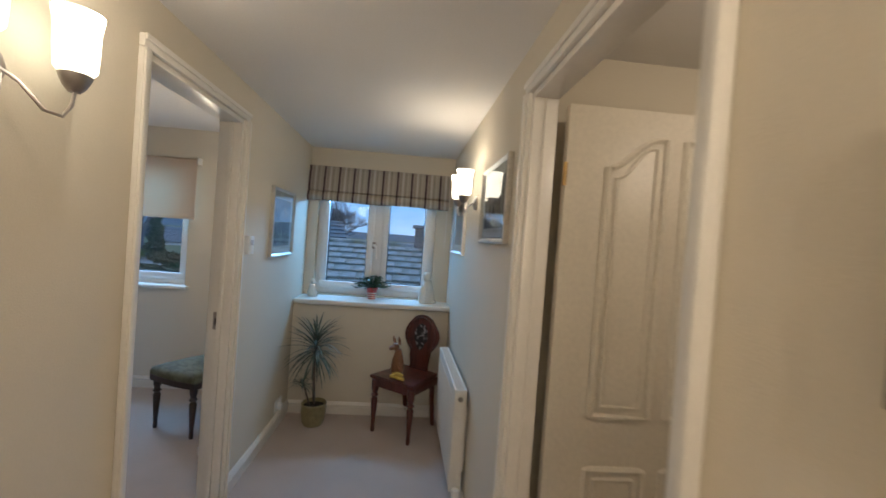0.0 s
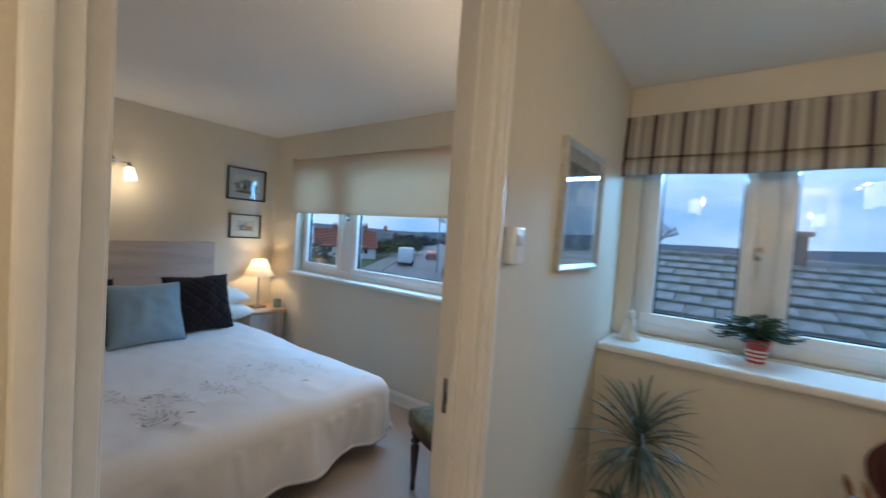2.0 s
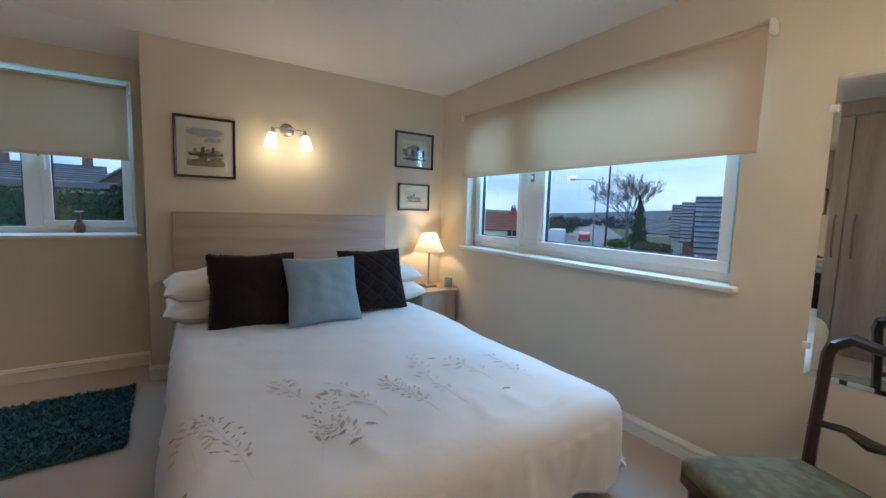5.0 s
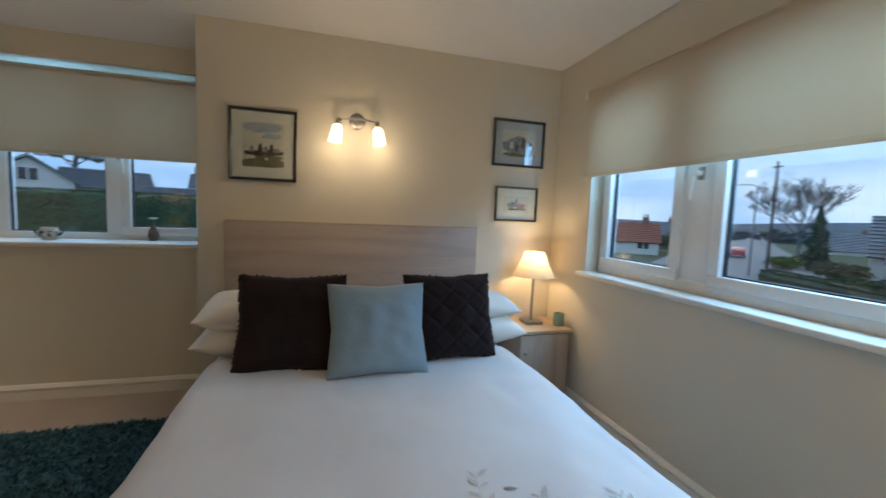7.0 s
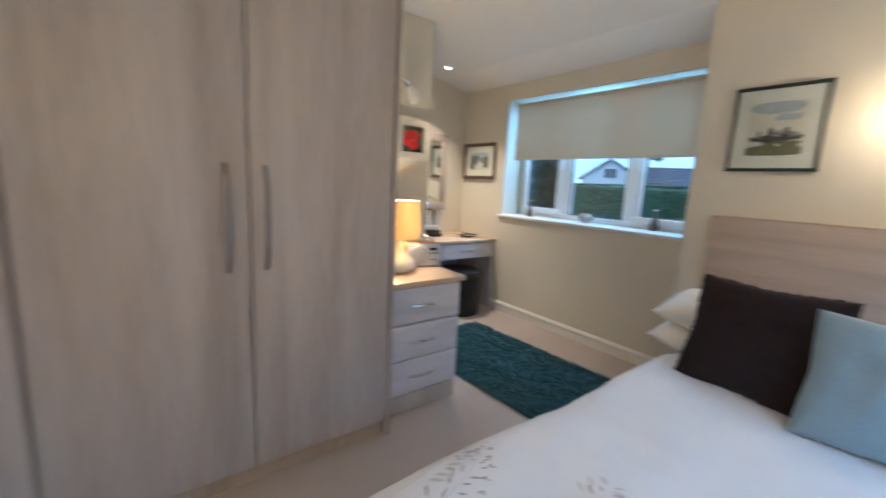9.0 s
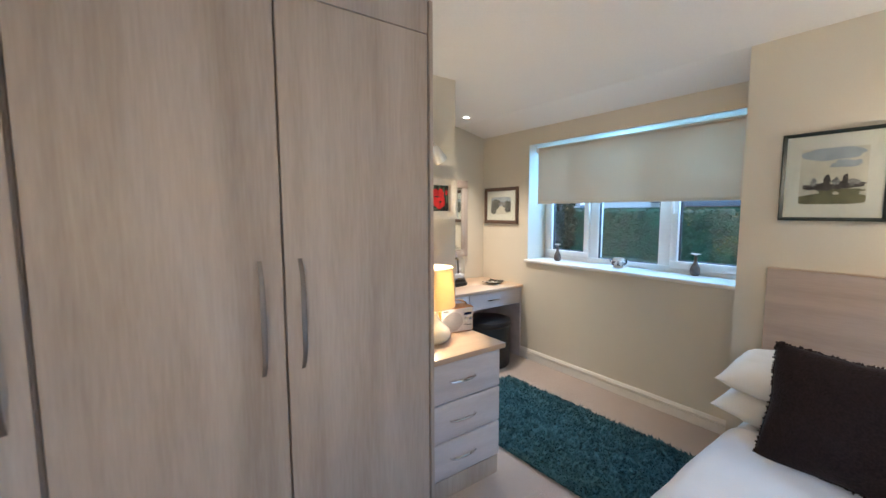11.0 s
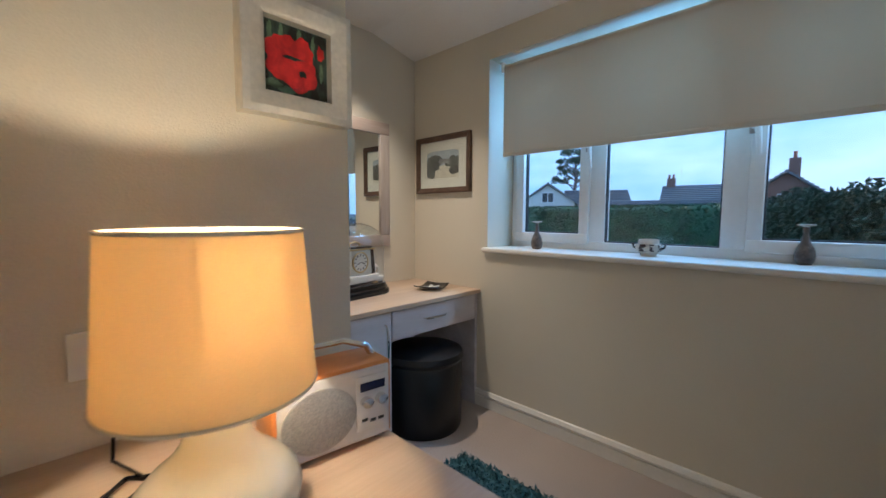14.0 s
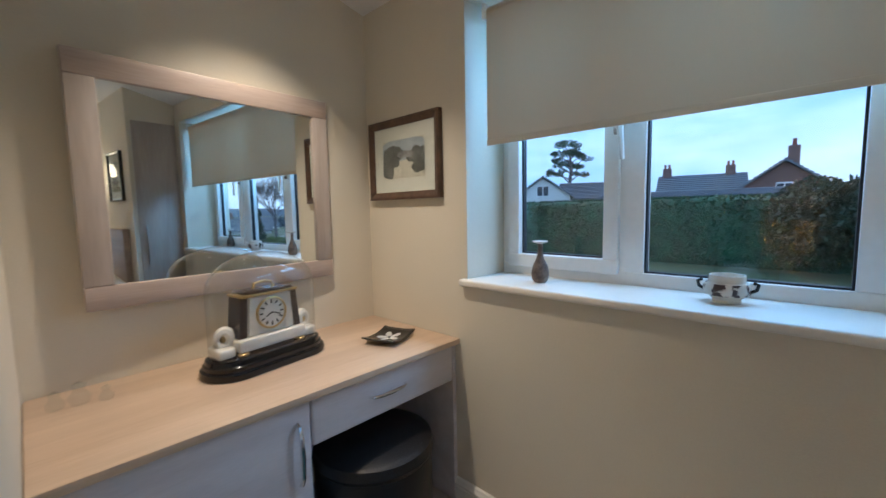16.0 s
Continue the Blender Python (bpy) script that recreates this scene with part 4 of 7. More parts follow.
nightstand = thing("bedside_cabinet", pose(0, 0, 0), "small pale limed wood bedside cabinet", "bedside cabinet")
part("body", boxed((-3.295, 4.405, 0.03), (-2.965, 4.765, 0.492), 0.003), SAND_V, nightstand)
part("top", boxed((-3.297, 4.39, 0.4925), (-2.935, 4.778, 0.515), 0.004), SAND_X, nightstand)
d = part("door", boxed((-2.9645, 4.41, 0.05), (-2.947, 4.76, 0.485), 0.004), SAND_V, nightstand)
part("knob", turned([(0, 0), (0.012, 0), (0.014, 0.012), (0, 0.02)], 12, (-2.944, 4.45, 0.36)), NICKEL, d)
part("foot_rail", boxed((-3.28, 4.42, 0.0), (-2.98, 4.75, 0.0295)), SAND_V, nightstand)

desk = thing("dressing_table", pose(0, 0, 0), "fitted dressing table in grey limed wood with a drawer and cupboard", "dressing table")
part("top", boxed((-3.648, 0.052, 0.698), (-2.387, 0.645, 0.722), 0.004), SAND_X, desk, "warm wood-effect worktop")
part("side_panel", boxed((-3.647, 0.06, 0.0), (-3.628, 0.62, 0.6975)), SAND_GREY, desk)
part("cupboard_body", boxed((-2.985, 0.06, 0.07), (-2.389, 0.60, 0.6975), 0.002), SAND_GREY, desk)
part("plinth", boxed((-2.98, 0.06, 0.001), (-2.392, 0.57, 0.0695)), SAND_GREY, desk)
d = part("door", boxed((-2.983, 0.6005, 0.08), (-2.391, 0.622, 0.692), 0.008, 3), SAND_GREY, desk, "grey limed cupboard door")
part("handle", bow_handle(bmesh.new(), (-2.94, 0.622, 0.44), (-2.94, 0.622, 0.635), (0, 0.026, 0), 0.006), CHROME, d, "bowed chrome handle")
part("drawer_box", boxed((-3.627, 0.08, 0.545), (-2.986, 0.60, 0.6975), 0.002), SAND_GREY, desk)
d = part("drawer", boxed((-3.626, 0.6005, 0.54), (-2.989, 0.622, 0.692), 0.008, 3), SAND_GREY, desk, "grey limed drawer front")
part("handle", bow_handle(bmesh.new(), (-3.36, 0.622, 0.62), (-3.20, 0.622, 0.62), (0, 0.024, 0), 0.005), CHROME, d, "bowed chrome handle")
structure("panel_recess", boxed((-3.62, 0.054, 0.13), (-2.99, 0.064, 0.54)), SAND_GREY, "grey limed back panel under the dressing table", category="panel")

pouf = thing("pouf", pose(-3.265, 0.55, 0), "round black leather pouf pushed under the dressing table", "pouf")
part("body", turned([(0, 0), (0.205, 0), (0.212, 0.02), (0.214, 0.36), (0.206, 0.375), (0, 0.375)], 40), LEATHER, pouf)
part("seat", turned([(0, 0.3755), (0.212, 0.3755), (0.222, 0.395), (0.214, 0.425), (0.17, 0.438), (0, 0.443)], 40), LEATHER, pouf)

# shaggy rug
rug = thing("rug", pose(-2.80, 1.68, 0.0, 0, 0, 2), "deep teal shaggy rug lying on the carpet", "rug")
part("backing", boxed((-0.40, -0.74, 0.0005), (0.40, 0.74, 0.012), 0.004), RUG, rug)
rnd = random.Random(5)
vs, fs = [], []
for i in range(16000):
    x, y = rnd.uniform(-0.41, 0.41), rnd.uniform(-0.75, 0.75)
    lean = 0.2 * noise.noise((x * 9, y * 9, 0))
    a = 3 * noise.noise((x * 14, y * 14, 7)) + rnd.uniform(-2.2, 2.2)
    h = rnd.uniform(0.02, 0.034)
    dx, dy = math.cos(a), math.sin(a)
    q = len(vs)
    w = 0.0045
    lx, ly = dx * h * (0.5 + lean), dy * h * (0.5 + lean)
    vs += [(x - dy * w, y + dx * w, 0.008), (x + dy * w, y - dx * w, 0.008), (x + lx * 0.5 + dy * w * 0.8, y + ly * 0.5 - dx * w * 0.8, h * 0.7), (x + lx * 0.5 - dy * w * 0.8, y + ly * 0.5 + dx * w * 0.8, h * 0.7), (x + lx, y + ly, h * 0.9)]
    fs += [(q, q + 1, q + 2, q + 3), (q + 3, q + 2, q + 4)]
me = bpy.data.meshes.new("shag")
me.from_pydata(vs, [], fs)
me.materials.append(RUG)
ob = tagged(new("shag", me), "teal shag pile", kind="stuff")
ob.parent = rug


# ---- wall lights and lamps ----
def flipped(bm, m):
    bmesh.ops.transform(bm, matrix=m, verts=bm.verts)
    return bm


def tulip_sconce(m, label, watts):
    """Twin wall light with upright opal glasses; wall at y = 0, standing out towards -y."""
    s = thing("wall_light", m, label, "wall light", "landing wall lights")
    part("backplate", flipped(turned([(0, 0), (0.042, 0), (0.042, 0.012), (0.03, 0.02), (0, 0.024)], 24), pose(0, 0, 0, 90, 0, 0)), NICKEL, s)
    for k in (-1, 1):
        arm = [(0, -0.022, 0), (k * 0.02, -0.06, -0.03), (k * 0.05, -0.085, -0.078), (k * 0.085, -0.095, -0.08), (k * 0.104, -0.098, -0.05), (k * 0.11, -0.098, -0.016)]
        part("arm", swept(arm, 0.0042, 8), NICKEL, s)
        part("cup", turned([(0, 0), (0.012, 0.0), (0.022, 0.012), (0.03, 0.03), (0.033, 0.042), (0.0, 0.043)], 20, (k * 0.11, -0.098, -0.016)), NICKEL, s)
        part("shade", turned([(0.032, 0.043), (0.041, 0.055), (0.043, 0.09), (0.044, 0.15), (0.05, 0.185), (0.047, 0.185), (0.041, 0.15), (0.039, 0.07), (0.0, 0.05)], 24, (k * 0.11, -0.098, -0.016)), LIT_H, s, "lit opal glass shade")
        b = bulb("bulb_wall", (0, 0, 0), watts, 0.004)
        b.location = m @ Vector((k * 0.11, -0.175, 0.16))
    return s


tulip_sconce(pose(0.22, 2.035, 1.755, 0, 0, 90), "brushed nickel twin wall light with lit opal tulip glasses", HALL_W)
tulip_sconce(EAST @ pose(-3.49, 0, 1.70), "brushed nickel twin wall light with lit opal tulip glasses", HALL_W)

tulip_sconce(EAST @ pose(-0.62, 0, 1.74), "brushed nickel twin wall light with lit opal tulip glasses", HALL_W * 4.5)


def bell_sconce(m, label, watts, splay=9):
    """Twin wall light with glasses that hang down from a bowed bar."""
    s = thing("wall_light", m, label, "wall light", "bedroom wall lights")
    part("backplate", flipped(turned([(0, 0), (0.048, 0), (0.05, 0.01), (0.036, 0.022), (0, 0.026)], 24), pose(0, 0, 0, 90, 0, 0)), NICKEL, s)
    part("bar", swept([(k / 6 * 0.115, -0.085 - 0.015 * (1 - (k / 6) ** 2), -0.012 * abs(k / 6) + 0.0) for k in range(-6, 7)], 0.0055, 8), CHROME, s)
    part("stem", swept([(0, -0.02, 0), (0, -0.10, 0)], 0.008, 8), CHROME, s)
    for k in (-1, 1):
        c = (k * 0.112, -0.085, -0.012)
        hang = Matrix.Translation(c) @ Matrix.Rotation(radians(-k * splay), 4, "Y")
        part("cup", flipped(turned([(0, 0.012), (0.016, 0.006), (0.02, -0.02), (0.018, -0.03), (0, -0.031)], 18), hang), CHROME, s)
        part("shade", flipped(turned([(0.018, -0.031), (0.03, -0.045), (0.036, -0.10), (0.038, -0.135), (0.035, -0.135), (0.032, -0.08), (0.0, -0.04)], 22), hang), LIT if watts else OPAL, s, "lit frosted glass shade" if watts else "unlit frosted glass shade")
        if watts:
            b = bulb("bulb_wall", (0, 0, 0), watts, 0.004)
            b.location = m @ Vector((c[0], c[1] - 0.14, c[2] - 0.165))
    return s


bell_sconce(pose(HEAD_X, 3.385, 1.785, 0, 0, 90), "chrome twin wall light with lit frosted glasses above the bed", BED_W)
bell_sconce(pose(0.12, 3.86, 1.80, 0, 0, -90), "chrome twin wall light with lit frosted glasses by the door", 4.4)
bell_sconce(pose(-2.02, SOUTH_Y, 1.865, 0, 0, 180), "chrome twin wall light, switched off, above the chest", 0, 38)

spot = thing("downlight", pose(-3.08, 0.45, CEIL_Z), "small round recessed ceiling downlight, lit", "ceiling light")
part("rim", turned([(0.028, -0.002), (0.042, -0.001), (0.044, -0.006), (0.03, -0.012), (0.027, -0.006), (0.028, -0.002)], 28), UPVC, spot, "white metal rim")
part("lens", turned([(0, -0.004), (0.028, -0.004), (0, -0.0045)], 24), SPOT, spot, "glowing lens")
sd = bpy.data.lights.new("downlight_beam", "SPOT")
sd.energy, sd.spot_size, sd.spot_blend, sd.shadow_soft_size, sd.color = 54.0, radians(100), 1.0, 0.03, (1.0, 0.80, 0.58)
new("downlight_beam", sd).matrix_world = look((-3.08, 0.45, CEIL_Z - 0.03), (-3.0, 0.45, 0.0))

lamp = thing("table_lamp", pose(-1.937, 1.562, 0.7385), "cream ceramic gourd table lamp with a glowing drum shade", "table lamp")
part("base", turned([(0, 0), (0.064, 0), (0.088, 0.009), (0.103, 0.028), (0.106, 0.044), (0.100, 0.064), (0.082, 0.084), (0.060, 0.102), (0.045, 0.122), (0.036, 0.150), (0.032, 0.185), (0.031, 0.205), (0.0, 0.208)], 40), CREAMCER, lamp)
part("stem", turned([(0, 0.206), (0.012, 0.206), (0.012, 0.226), (0, 0.226)], 12), NICKEL, lamp)
part("bulb", turned([(0, 0.225), (0.016, 0.232), (0.026, 0.26), (0.02, 0.282), (0, 0.29)], 16), LIT, lamp, "lit bulb")
part("shade", turned([(0.129, 0.197), (0.115, 0.405), (0.1135, 0.405), (0.1275, 0.197), (0.129, 0.197)], 48), SHADE_Y, lamp, "warm cream fabric drum shade")
for r_, z_ in ((0.115, 0.4035), (0.129, 0.198)):
    part("shade_ring", turned([(r_, z_ - 0.004), (r_ + 0.0015, z_), (r_ - 0.001, z_ + 0.0015), (r_ - 0.0025, z_), (r_, z_ - 0.004)], 48), CREAMCER, lamp)
part("cord", swept([(0.02, -0.085, 0.012), (0.06, -0.12, 0.006), (0.03, -0.17, 0.005), (0.075, -0.2, 0.006), (0.11, -0.17, 0.006), (0.09, -0.13, 0.008), (0.05, -0.16, 0.010), (0.08, -0.19, 0.012), (0.115, -0.15, 0.012)], 0.0035, 6), BLACK, lamp, "coiled black flex")
bulb("bulb_lamp", (-1.937, 1.562, 1.075), DESK_W, 0.012, (1.0, 0.78, 0.50))
part("lamp_cable", swept([(-1.88, 1.38, 0.746), (-1.85, 1.30, 0.75), (-1.86, 1.24, 0.79), (-1.87, 1.21, 0.84), (-1.88, 1.198, 0.88)], 0.003, 6), BLACK, None, "thin black lamp cable trailing up the wall", category="cable")
sk2 = thing("wall_socket", pose(-1.88, SOUTH_Y, 0.91, 0, 0, 180), "white wall socket with a black plug behind the lamp", "socket")
part("plate", boxed((-0.073, -0.009, -0.043), (0.073, -0.0005, 0.043), 0.003), UPVC, sk2)
part("plug", boxed((-0.022, -0.04, -0.024), (0.022, -0.0095, 0.02), 0.006), BLACK, sk2, "black plug")

bl = thing("table_lamp", pose(-3.13, 4.575, 0.5155), "small satin nickel bedside lamp with a pleated cream shade", "table lamp")
part("base", boxed((-0.06, -0.06, 0), (0.06, 0.06, 0.022), 0.004), NICKEL, bl)
part("column", turned([(0, 0.018), (0.014, 0.018), (0.010, 0.03), (0.009, 0.30), (0.012, 0.32), (0, 0.33)], 14), NICKEL, bl)
part("bulb", turned([(0, 0.33), (0.014, 0.34), (0.022, 0.37), (0.014, 0.4), (0, 0.405)], 14), LIT, bl, "lit bulb")
bm = bmesh.new()
def pleat(u, v):
    a = u * 2 * math.pi
    k = abs((u * 8) % 1 - 0.5) * 2
    r = (0.150 - 0.082 * v - 0.008 * math.sin(math.pi * v)) * (1 - 0.055 * (1 - k * k)) + 0.0015 * math.sin(a * 64)
    return (r * math.cos(a), r * math.sin(a), 0.325 + 0.165 * v)
sheet(bm, pleat, 192, 6, True)
part("shade", bm, SHADE_C, bl, "pleated cream fabric shade", 60)
bulb("bulb_bedside", (-3.13, 4.575, 0.5155 + 0.43), 3.6, 0.025, (1.0, 0.74, 0.44))


# ---- pictures and mirrors ----
A_PAPER = surface("watercolour_paper", (0.62, 0.58, 0.46), 0.9, mottle=(14, 0.08))
A_SKYW = surface("watercolour_sky", (0.38, 0.42, 0.45), 0.9, mottle=(16, 0.15))
A_DARK = surface("watercolour_umber", (0.075, 0.065, 0.06), 0.9, mottle=(40, 0.4))
A_GREEN = surface("watercolour_olive", (0.17, 0.16, 0.085), 0.9, mottle=(30, 0.3))
A_GREY = surface("watercolour_grey", (0.25, 0.25, 0.24), 0.9, mottle=(50, 0.4), grain=(160, 0.4))
A_PINK = surface("watercolour_rose", (0.45, 0.24, 0.19), 0.9, mottle=(40, 0.3))
A_BLACKG = two_tone("dark_leafy_paint", (0.008, 0.012, 0.010), (0.04, 0.075, 0.06), 0.6, 40, (1, 1, 0.5), (0.4, 0.65), 0.05)
A_RED = two_tone("poppy_red_paint", (0.36, 0.006, 0.008), (0.72, 0.022, 0.02), 0.5, 22, (1, 1, 1), (0.35, 0.65), 0.05)
A_INK = surface("sepia_print", (0.11, 0.11, 0.095), 0.8, mottle=(22, 0.5), grain=(90, 0.35))
A_PHOTO = two_tone("grey_landscape_print", (0.05, 0.05, 0.045), (0.19, 0.19, 0.165), 0.7, 9, (1, 1, 1.6), (0.35, 0.65), 0.0)


def framed(name, m, w, h, fw, frame_mat, mount_mat, mount, base, blobs, label, deep=0.022, mount_low=None, group="framed pictures"):
    """A framed picture centred on the local origin, back at y = 0, facing -y. blobs: (material, cx, cz, rx, rz, waviness) in half sizes of the picture."""
    p = thing(name, m, label, "picture", group)
    bm = bmesh.new()
    prof = [(0.0, 0.0), (0.0, -deep), (fw * 0.3, -deep - 0.003), (fw * 0.75, -deep + 0.003), (fw, -deep + 0.008), (fw, 0.0)]
    rings = []
    for sx, sz in ((-1, -1), (1, -1), (1, 1), (-1, 1)):
        rings.append([bm.verts.new((sx * (w / 2 - o), y, sz * (h / 2 - o))) for o, y in prof])
    for i in range(4):
        a, b = rings[i], rings[(i + 1) % 4]
        for k in range(len(prof)):
            q = (k + 1) % len(prof)
            bm.faces.new((a[k], b[k], b[q], a[q]))
    part("frame", bm, frame_mat, p, "", 25)
    iw, ih = w / 2 - fw, h / 2 - fw
    if mount_mat:
        part("mount", boxed((-iw, -0.010, -ih), (iw, -0.006, ih)), mount_mat, p, "", 0)
    aw, ah = iw - mount, ih - (mount_low or mount)
    mats = [base] + [b[0] for b in blobs]
    bm = bmesh.new()
    y = -0.0112
    box(bm, (-aw, y, -ah), (aw, y + 0.0008, ah))
    for k, (mt, cx, cz, rx, rz, wav) in enumerate(blobs):
        y -= 0.00025
        vs = []
        for i in range(30):
            a = 2 * math.pi * i / 30
            r = 1 + wav * (noise.noise((math.cos(a) * 1.7 + k * 3.1 + cx, math.sin(a) * 1.7, k * 1.3)) + 0.6 * noise.noise((math.cos(a) * 5 + k, math.sin(a) * 5, 2.2)))
            vs.append(bm.verts.new((max(-aw, min(aw, (cx + rx * r * math.cos(a)) * aw)), y, max(-ah, min(ah, (cz + rz * r * math.sin(a)) * ah)))))
        bm.faces.new(vs).material_index = k + 1
    me = bpy.data.meshes.new("picture")
    bm.to_mesh(me)
    bm.free()
    for mt in mats:
        me.materials.append(mt)
    ob = new("picture", me)
    ob.parent = p
    if mount_mat:
        g = part("glass", boxed((-iw, -0.0145, -ih), (iw, -0.0135, ih)), GLASS_T, p, "", 0)
        g.visible_shadow = False
    return p


CASTLE = [(A_SKYW, 0.0, 0.80, 0.98, 0.24, 0.2), (A_SKYW, 0.35, 0.42, 0.5, 0.12, 0.5), (A_GREEN, 0.0, -0.82, 1.1, 0.22, 0.2), (A_GREEN, 0.3, -0.55, 0.7, 0.10, 0.4), (A_DARK, -0.32, -0.38, 0.6, 0.13, 0.5), (A_DARK, 0.38, -0.34, 0.48, 0.12, 0.5), (A_GREY, -0.55, -0.20, 0.10, 0.15, 0.3), (A_DARK, -0.14, -0.16, 0.10, 0.20, 0.3), (A_GREY, 0.12, -0.20, 0.12, 0.13, 0.3), (A_DARK, 0.40, -0.14, 0.08, 0.19, 0.3), (A_GREY, 0.64, -0.24, 0.18, 0.11, 0.4), (A_PAPER, 0.15, -0.62, 0.10, 0.05, 0.3)]
RUINS = [(A_GREY, 0.0, -0.15, 0.95, 0.6, 0.35), (A_PAPER, -0.45, -0.15, 0.10, 0.28, 0.2), (A_DARK, 0.25, 0.05, 0.09, 0.42, 0.25), (A_PAPER, 0.5, 0.0, 0.08, 0.34, 0.2), (A_DARK, 0.72, -0.2, 0.08, 0.36, 0.3), (A_DARK, -0.15, -0.3, 0.10, 0.3, 0.4), (A_GREEN, 0.0, -0.85, 1.0, 0.16, 0.3)]
SQUARE = [(A_GREY, -0.4, -0.1, 0.35, 0.36, 0.4), (A_PINK, 0.35, -0.2, 0.38, 0.3, 0.4), (A_GREY, 0.0, 0.15, 0.10, 0.5, 0.3), (A_GREEN, 0.0, -0.62, 0.85, 0.12, 0.5)]
LAKE = [(A_INK, -0.55, 0.12, 0.5, 0.55, 0.5), (A_INK, 0.72, 0.10, 0.45, 0.45, 0.4), (A_GREY, 0.1, 0.22, 0.4, 0.2, 0.4), (A_INK, 0.75, -0.45, 0.35, 0.35, 0.3), (A_INK, -0.75, -0.55, 0.3, 0.45, 0.3)]
framed("picture_castle", pose(HEAD_X, 2.849, 1.597, 0, 0, 90), 0.369, 0.412, 0.016, FRAME_DK, MOUNT, 0.055, A_PAPER, CASTLE, "castle watercolour in a dark green frame above the bed", mount_low=0.062)
framed("picture_ruins", pose(HEAD_X, 4.490, 1.745, 0, 0, 90), 0.388, 0.320, 0.017, FRAME_DK, MOUNT_D, 0.052, A_PAPER, RUINS, "abbey ruins print with grey mount in a black frame")
framed("picture_square", pose(HEAD_X, 4.493, 1.326, 0, 0, 90), 0.318, 0.242, 0.014, FRAME_DK, MOUNT, 0.05, A_PAPER, SQUARE, "small town square watercolour in a black frame")
LAKE = [(A_SKYW, 0.0, 0.5, 1.3, 0.6, 0.1)] + LAKE
framed("picture_lake", pose(WEST_X, 0.327, 1.492, 0, 0, 90), 0.475, 0.365, 0.034, FRAME_BR, MOUNT, 0.062, A_PAPER, LAKE, "sepia lake scene in a walnut frame")
A_LEAFG = surface("painted_leaf_green", (0.10, 0.17, 0.10), 0.6, mottle=(40, 0.4))
POPPY = [(A_LEAFG, -0.75, 0.62, 0.07, 0.34, 0.4), (A_LEAFG, -0.42, 0.72, 0.06, 0.26, 0.4), (A_LEAFG, 0.12, 0.78, 0.07, 0.2, 0.4), (A_LEAFG, 0.55, 0.62, 0.06, 0.32, 0.4), (A_LEAFG, -0.72, -0.7, 0.24, 0.12, 0.5), (A_LEAFG, -0.3, -0.82, 0.3, 0.1, 0.5), (A_LEAFG, 0.8, -0.1, 0.06, 0.3, 0.4), (A_RED, -0.35, 0.25, 0.52, 0.42, 0.25), (A_RED, 0.15, 0.3, 0.42, 0.40, 0.3), (A_RED, 0.12, -0.32, 0.56, 0.46, 0.25), (A_RED, -0.45, -0.15, 0.4, 0.4, 0.3), (A_RED, 0.78, 0.45, 0.12, 0.2, 0.4), (A_BLACKG, 0.2, -0.28, 0.11, 0.09, 0.4), (A_BLACKG, -0.1, 0.1, 0.3, 0.05, 0.5)]
framed("picture_poppies", pose(-2.238, SOUTH_Y, 1.522, 0, 0, 180), 0.268, 0.268, 0.052, FRAME_WH, None, 0.0, A_BLACKG, POPPY, "red poppies painting in a broad limewashed frame", 0.042)
HILLS = [(A_PHOTO, 0.0, -0.45, 1.0, 0.5, 0.3), (A_INK, -0.2, -0.25, 0.8, 0.22, 0.5), (A_GREY, 0.2, 0.35, 0.6, 0.3, 0.6)]
framed("picture_landscape", pose(0.22, 3.985, 1.508, 0, 0, 90), 0.46, 0.46, 0.022, FRAME_SV, MOUNT_D, 0.05, A_PHOTO, HILLS, "grey landscape print in a silver frame on the landing")
framed("picture_landscape", EAST @ pose(-2.985, 0, 1.652), 0.52, 0.375, 0.022, FRAME_SV, MOUNT_D, 0.05, A_PHOTO, HILLS, "grey landscape print in a silver frame on the landing")
framed("picture_landscape", EAST @ pose(-4.10, 0, 1.60), 0.54, 0.45, 0.022, FRAME_SV, MOUNT_D, 0.05, A_PHOTO, HILLS, "grey landscape print in a silver frame on the landing")
framed("picture_print", EAST @ pose(-1.25, 0, 1.47), 0.36, 0.26, 0.02, FRAME_BR, MOUNT, 0.04, A_PHOTO, HILLS, "small print in a brown and gilt frame on the landing")

mir = thing("looking_glass", pose(-0.383, NORTH_Y, 1.18), "tall narrow mirror hanging on the cream bedroom wall", "mirror")
bm = bmesh.new()
w2, h2, bv = 0.157, 0.58, 0.02
o = [(-w2, -h2), (w2, -h2), (w2, h2), (-w2, h2)]
n_ = [(-w2 + bv, -h2 + bv), (w2 - bv, -h2 + bv), (w2 - bv, h2 - bv), (-w2 + bv, h2 - bv)]
A = [bm.verts.new((x, -0.004, z)) for x, z in o]
B = [bm.verts.new((x, -0.0075, z)) for x, z in n_]
C = [bm.verts.new((x, -0.001, z)) for x, z in o]
bm.faces.new(B)
bm.faces.new(C[::-1])
for i in range(4):
    j = (i + 1) % 4
    bm.faces.new((A[i], A[j], B[j], B[i]))
    bm.faces.new((C[i], C[j], A[j], A[i]))
part("glass", bm, MIRROR, mir, "", 0)
for x in (-w2 + 0.0, w2 - 0.0):
    for z in (-0.46, 0.46):
        part("clip", boxed((x - 0.012, -0.012, z - 0.014), (x + 0.012, -0.001, z + 0.014), 0.003), UPVC, mir, "clear plastic clip")

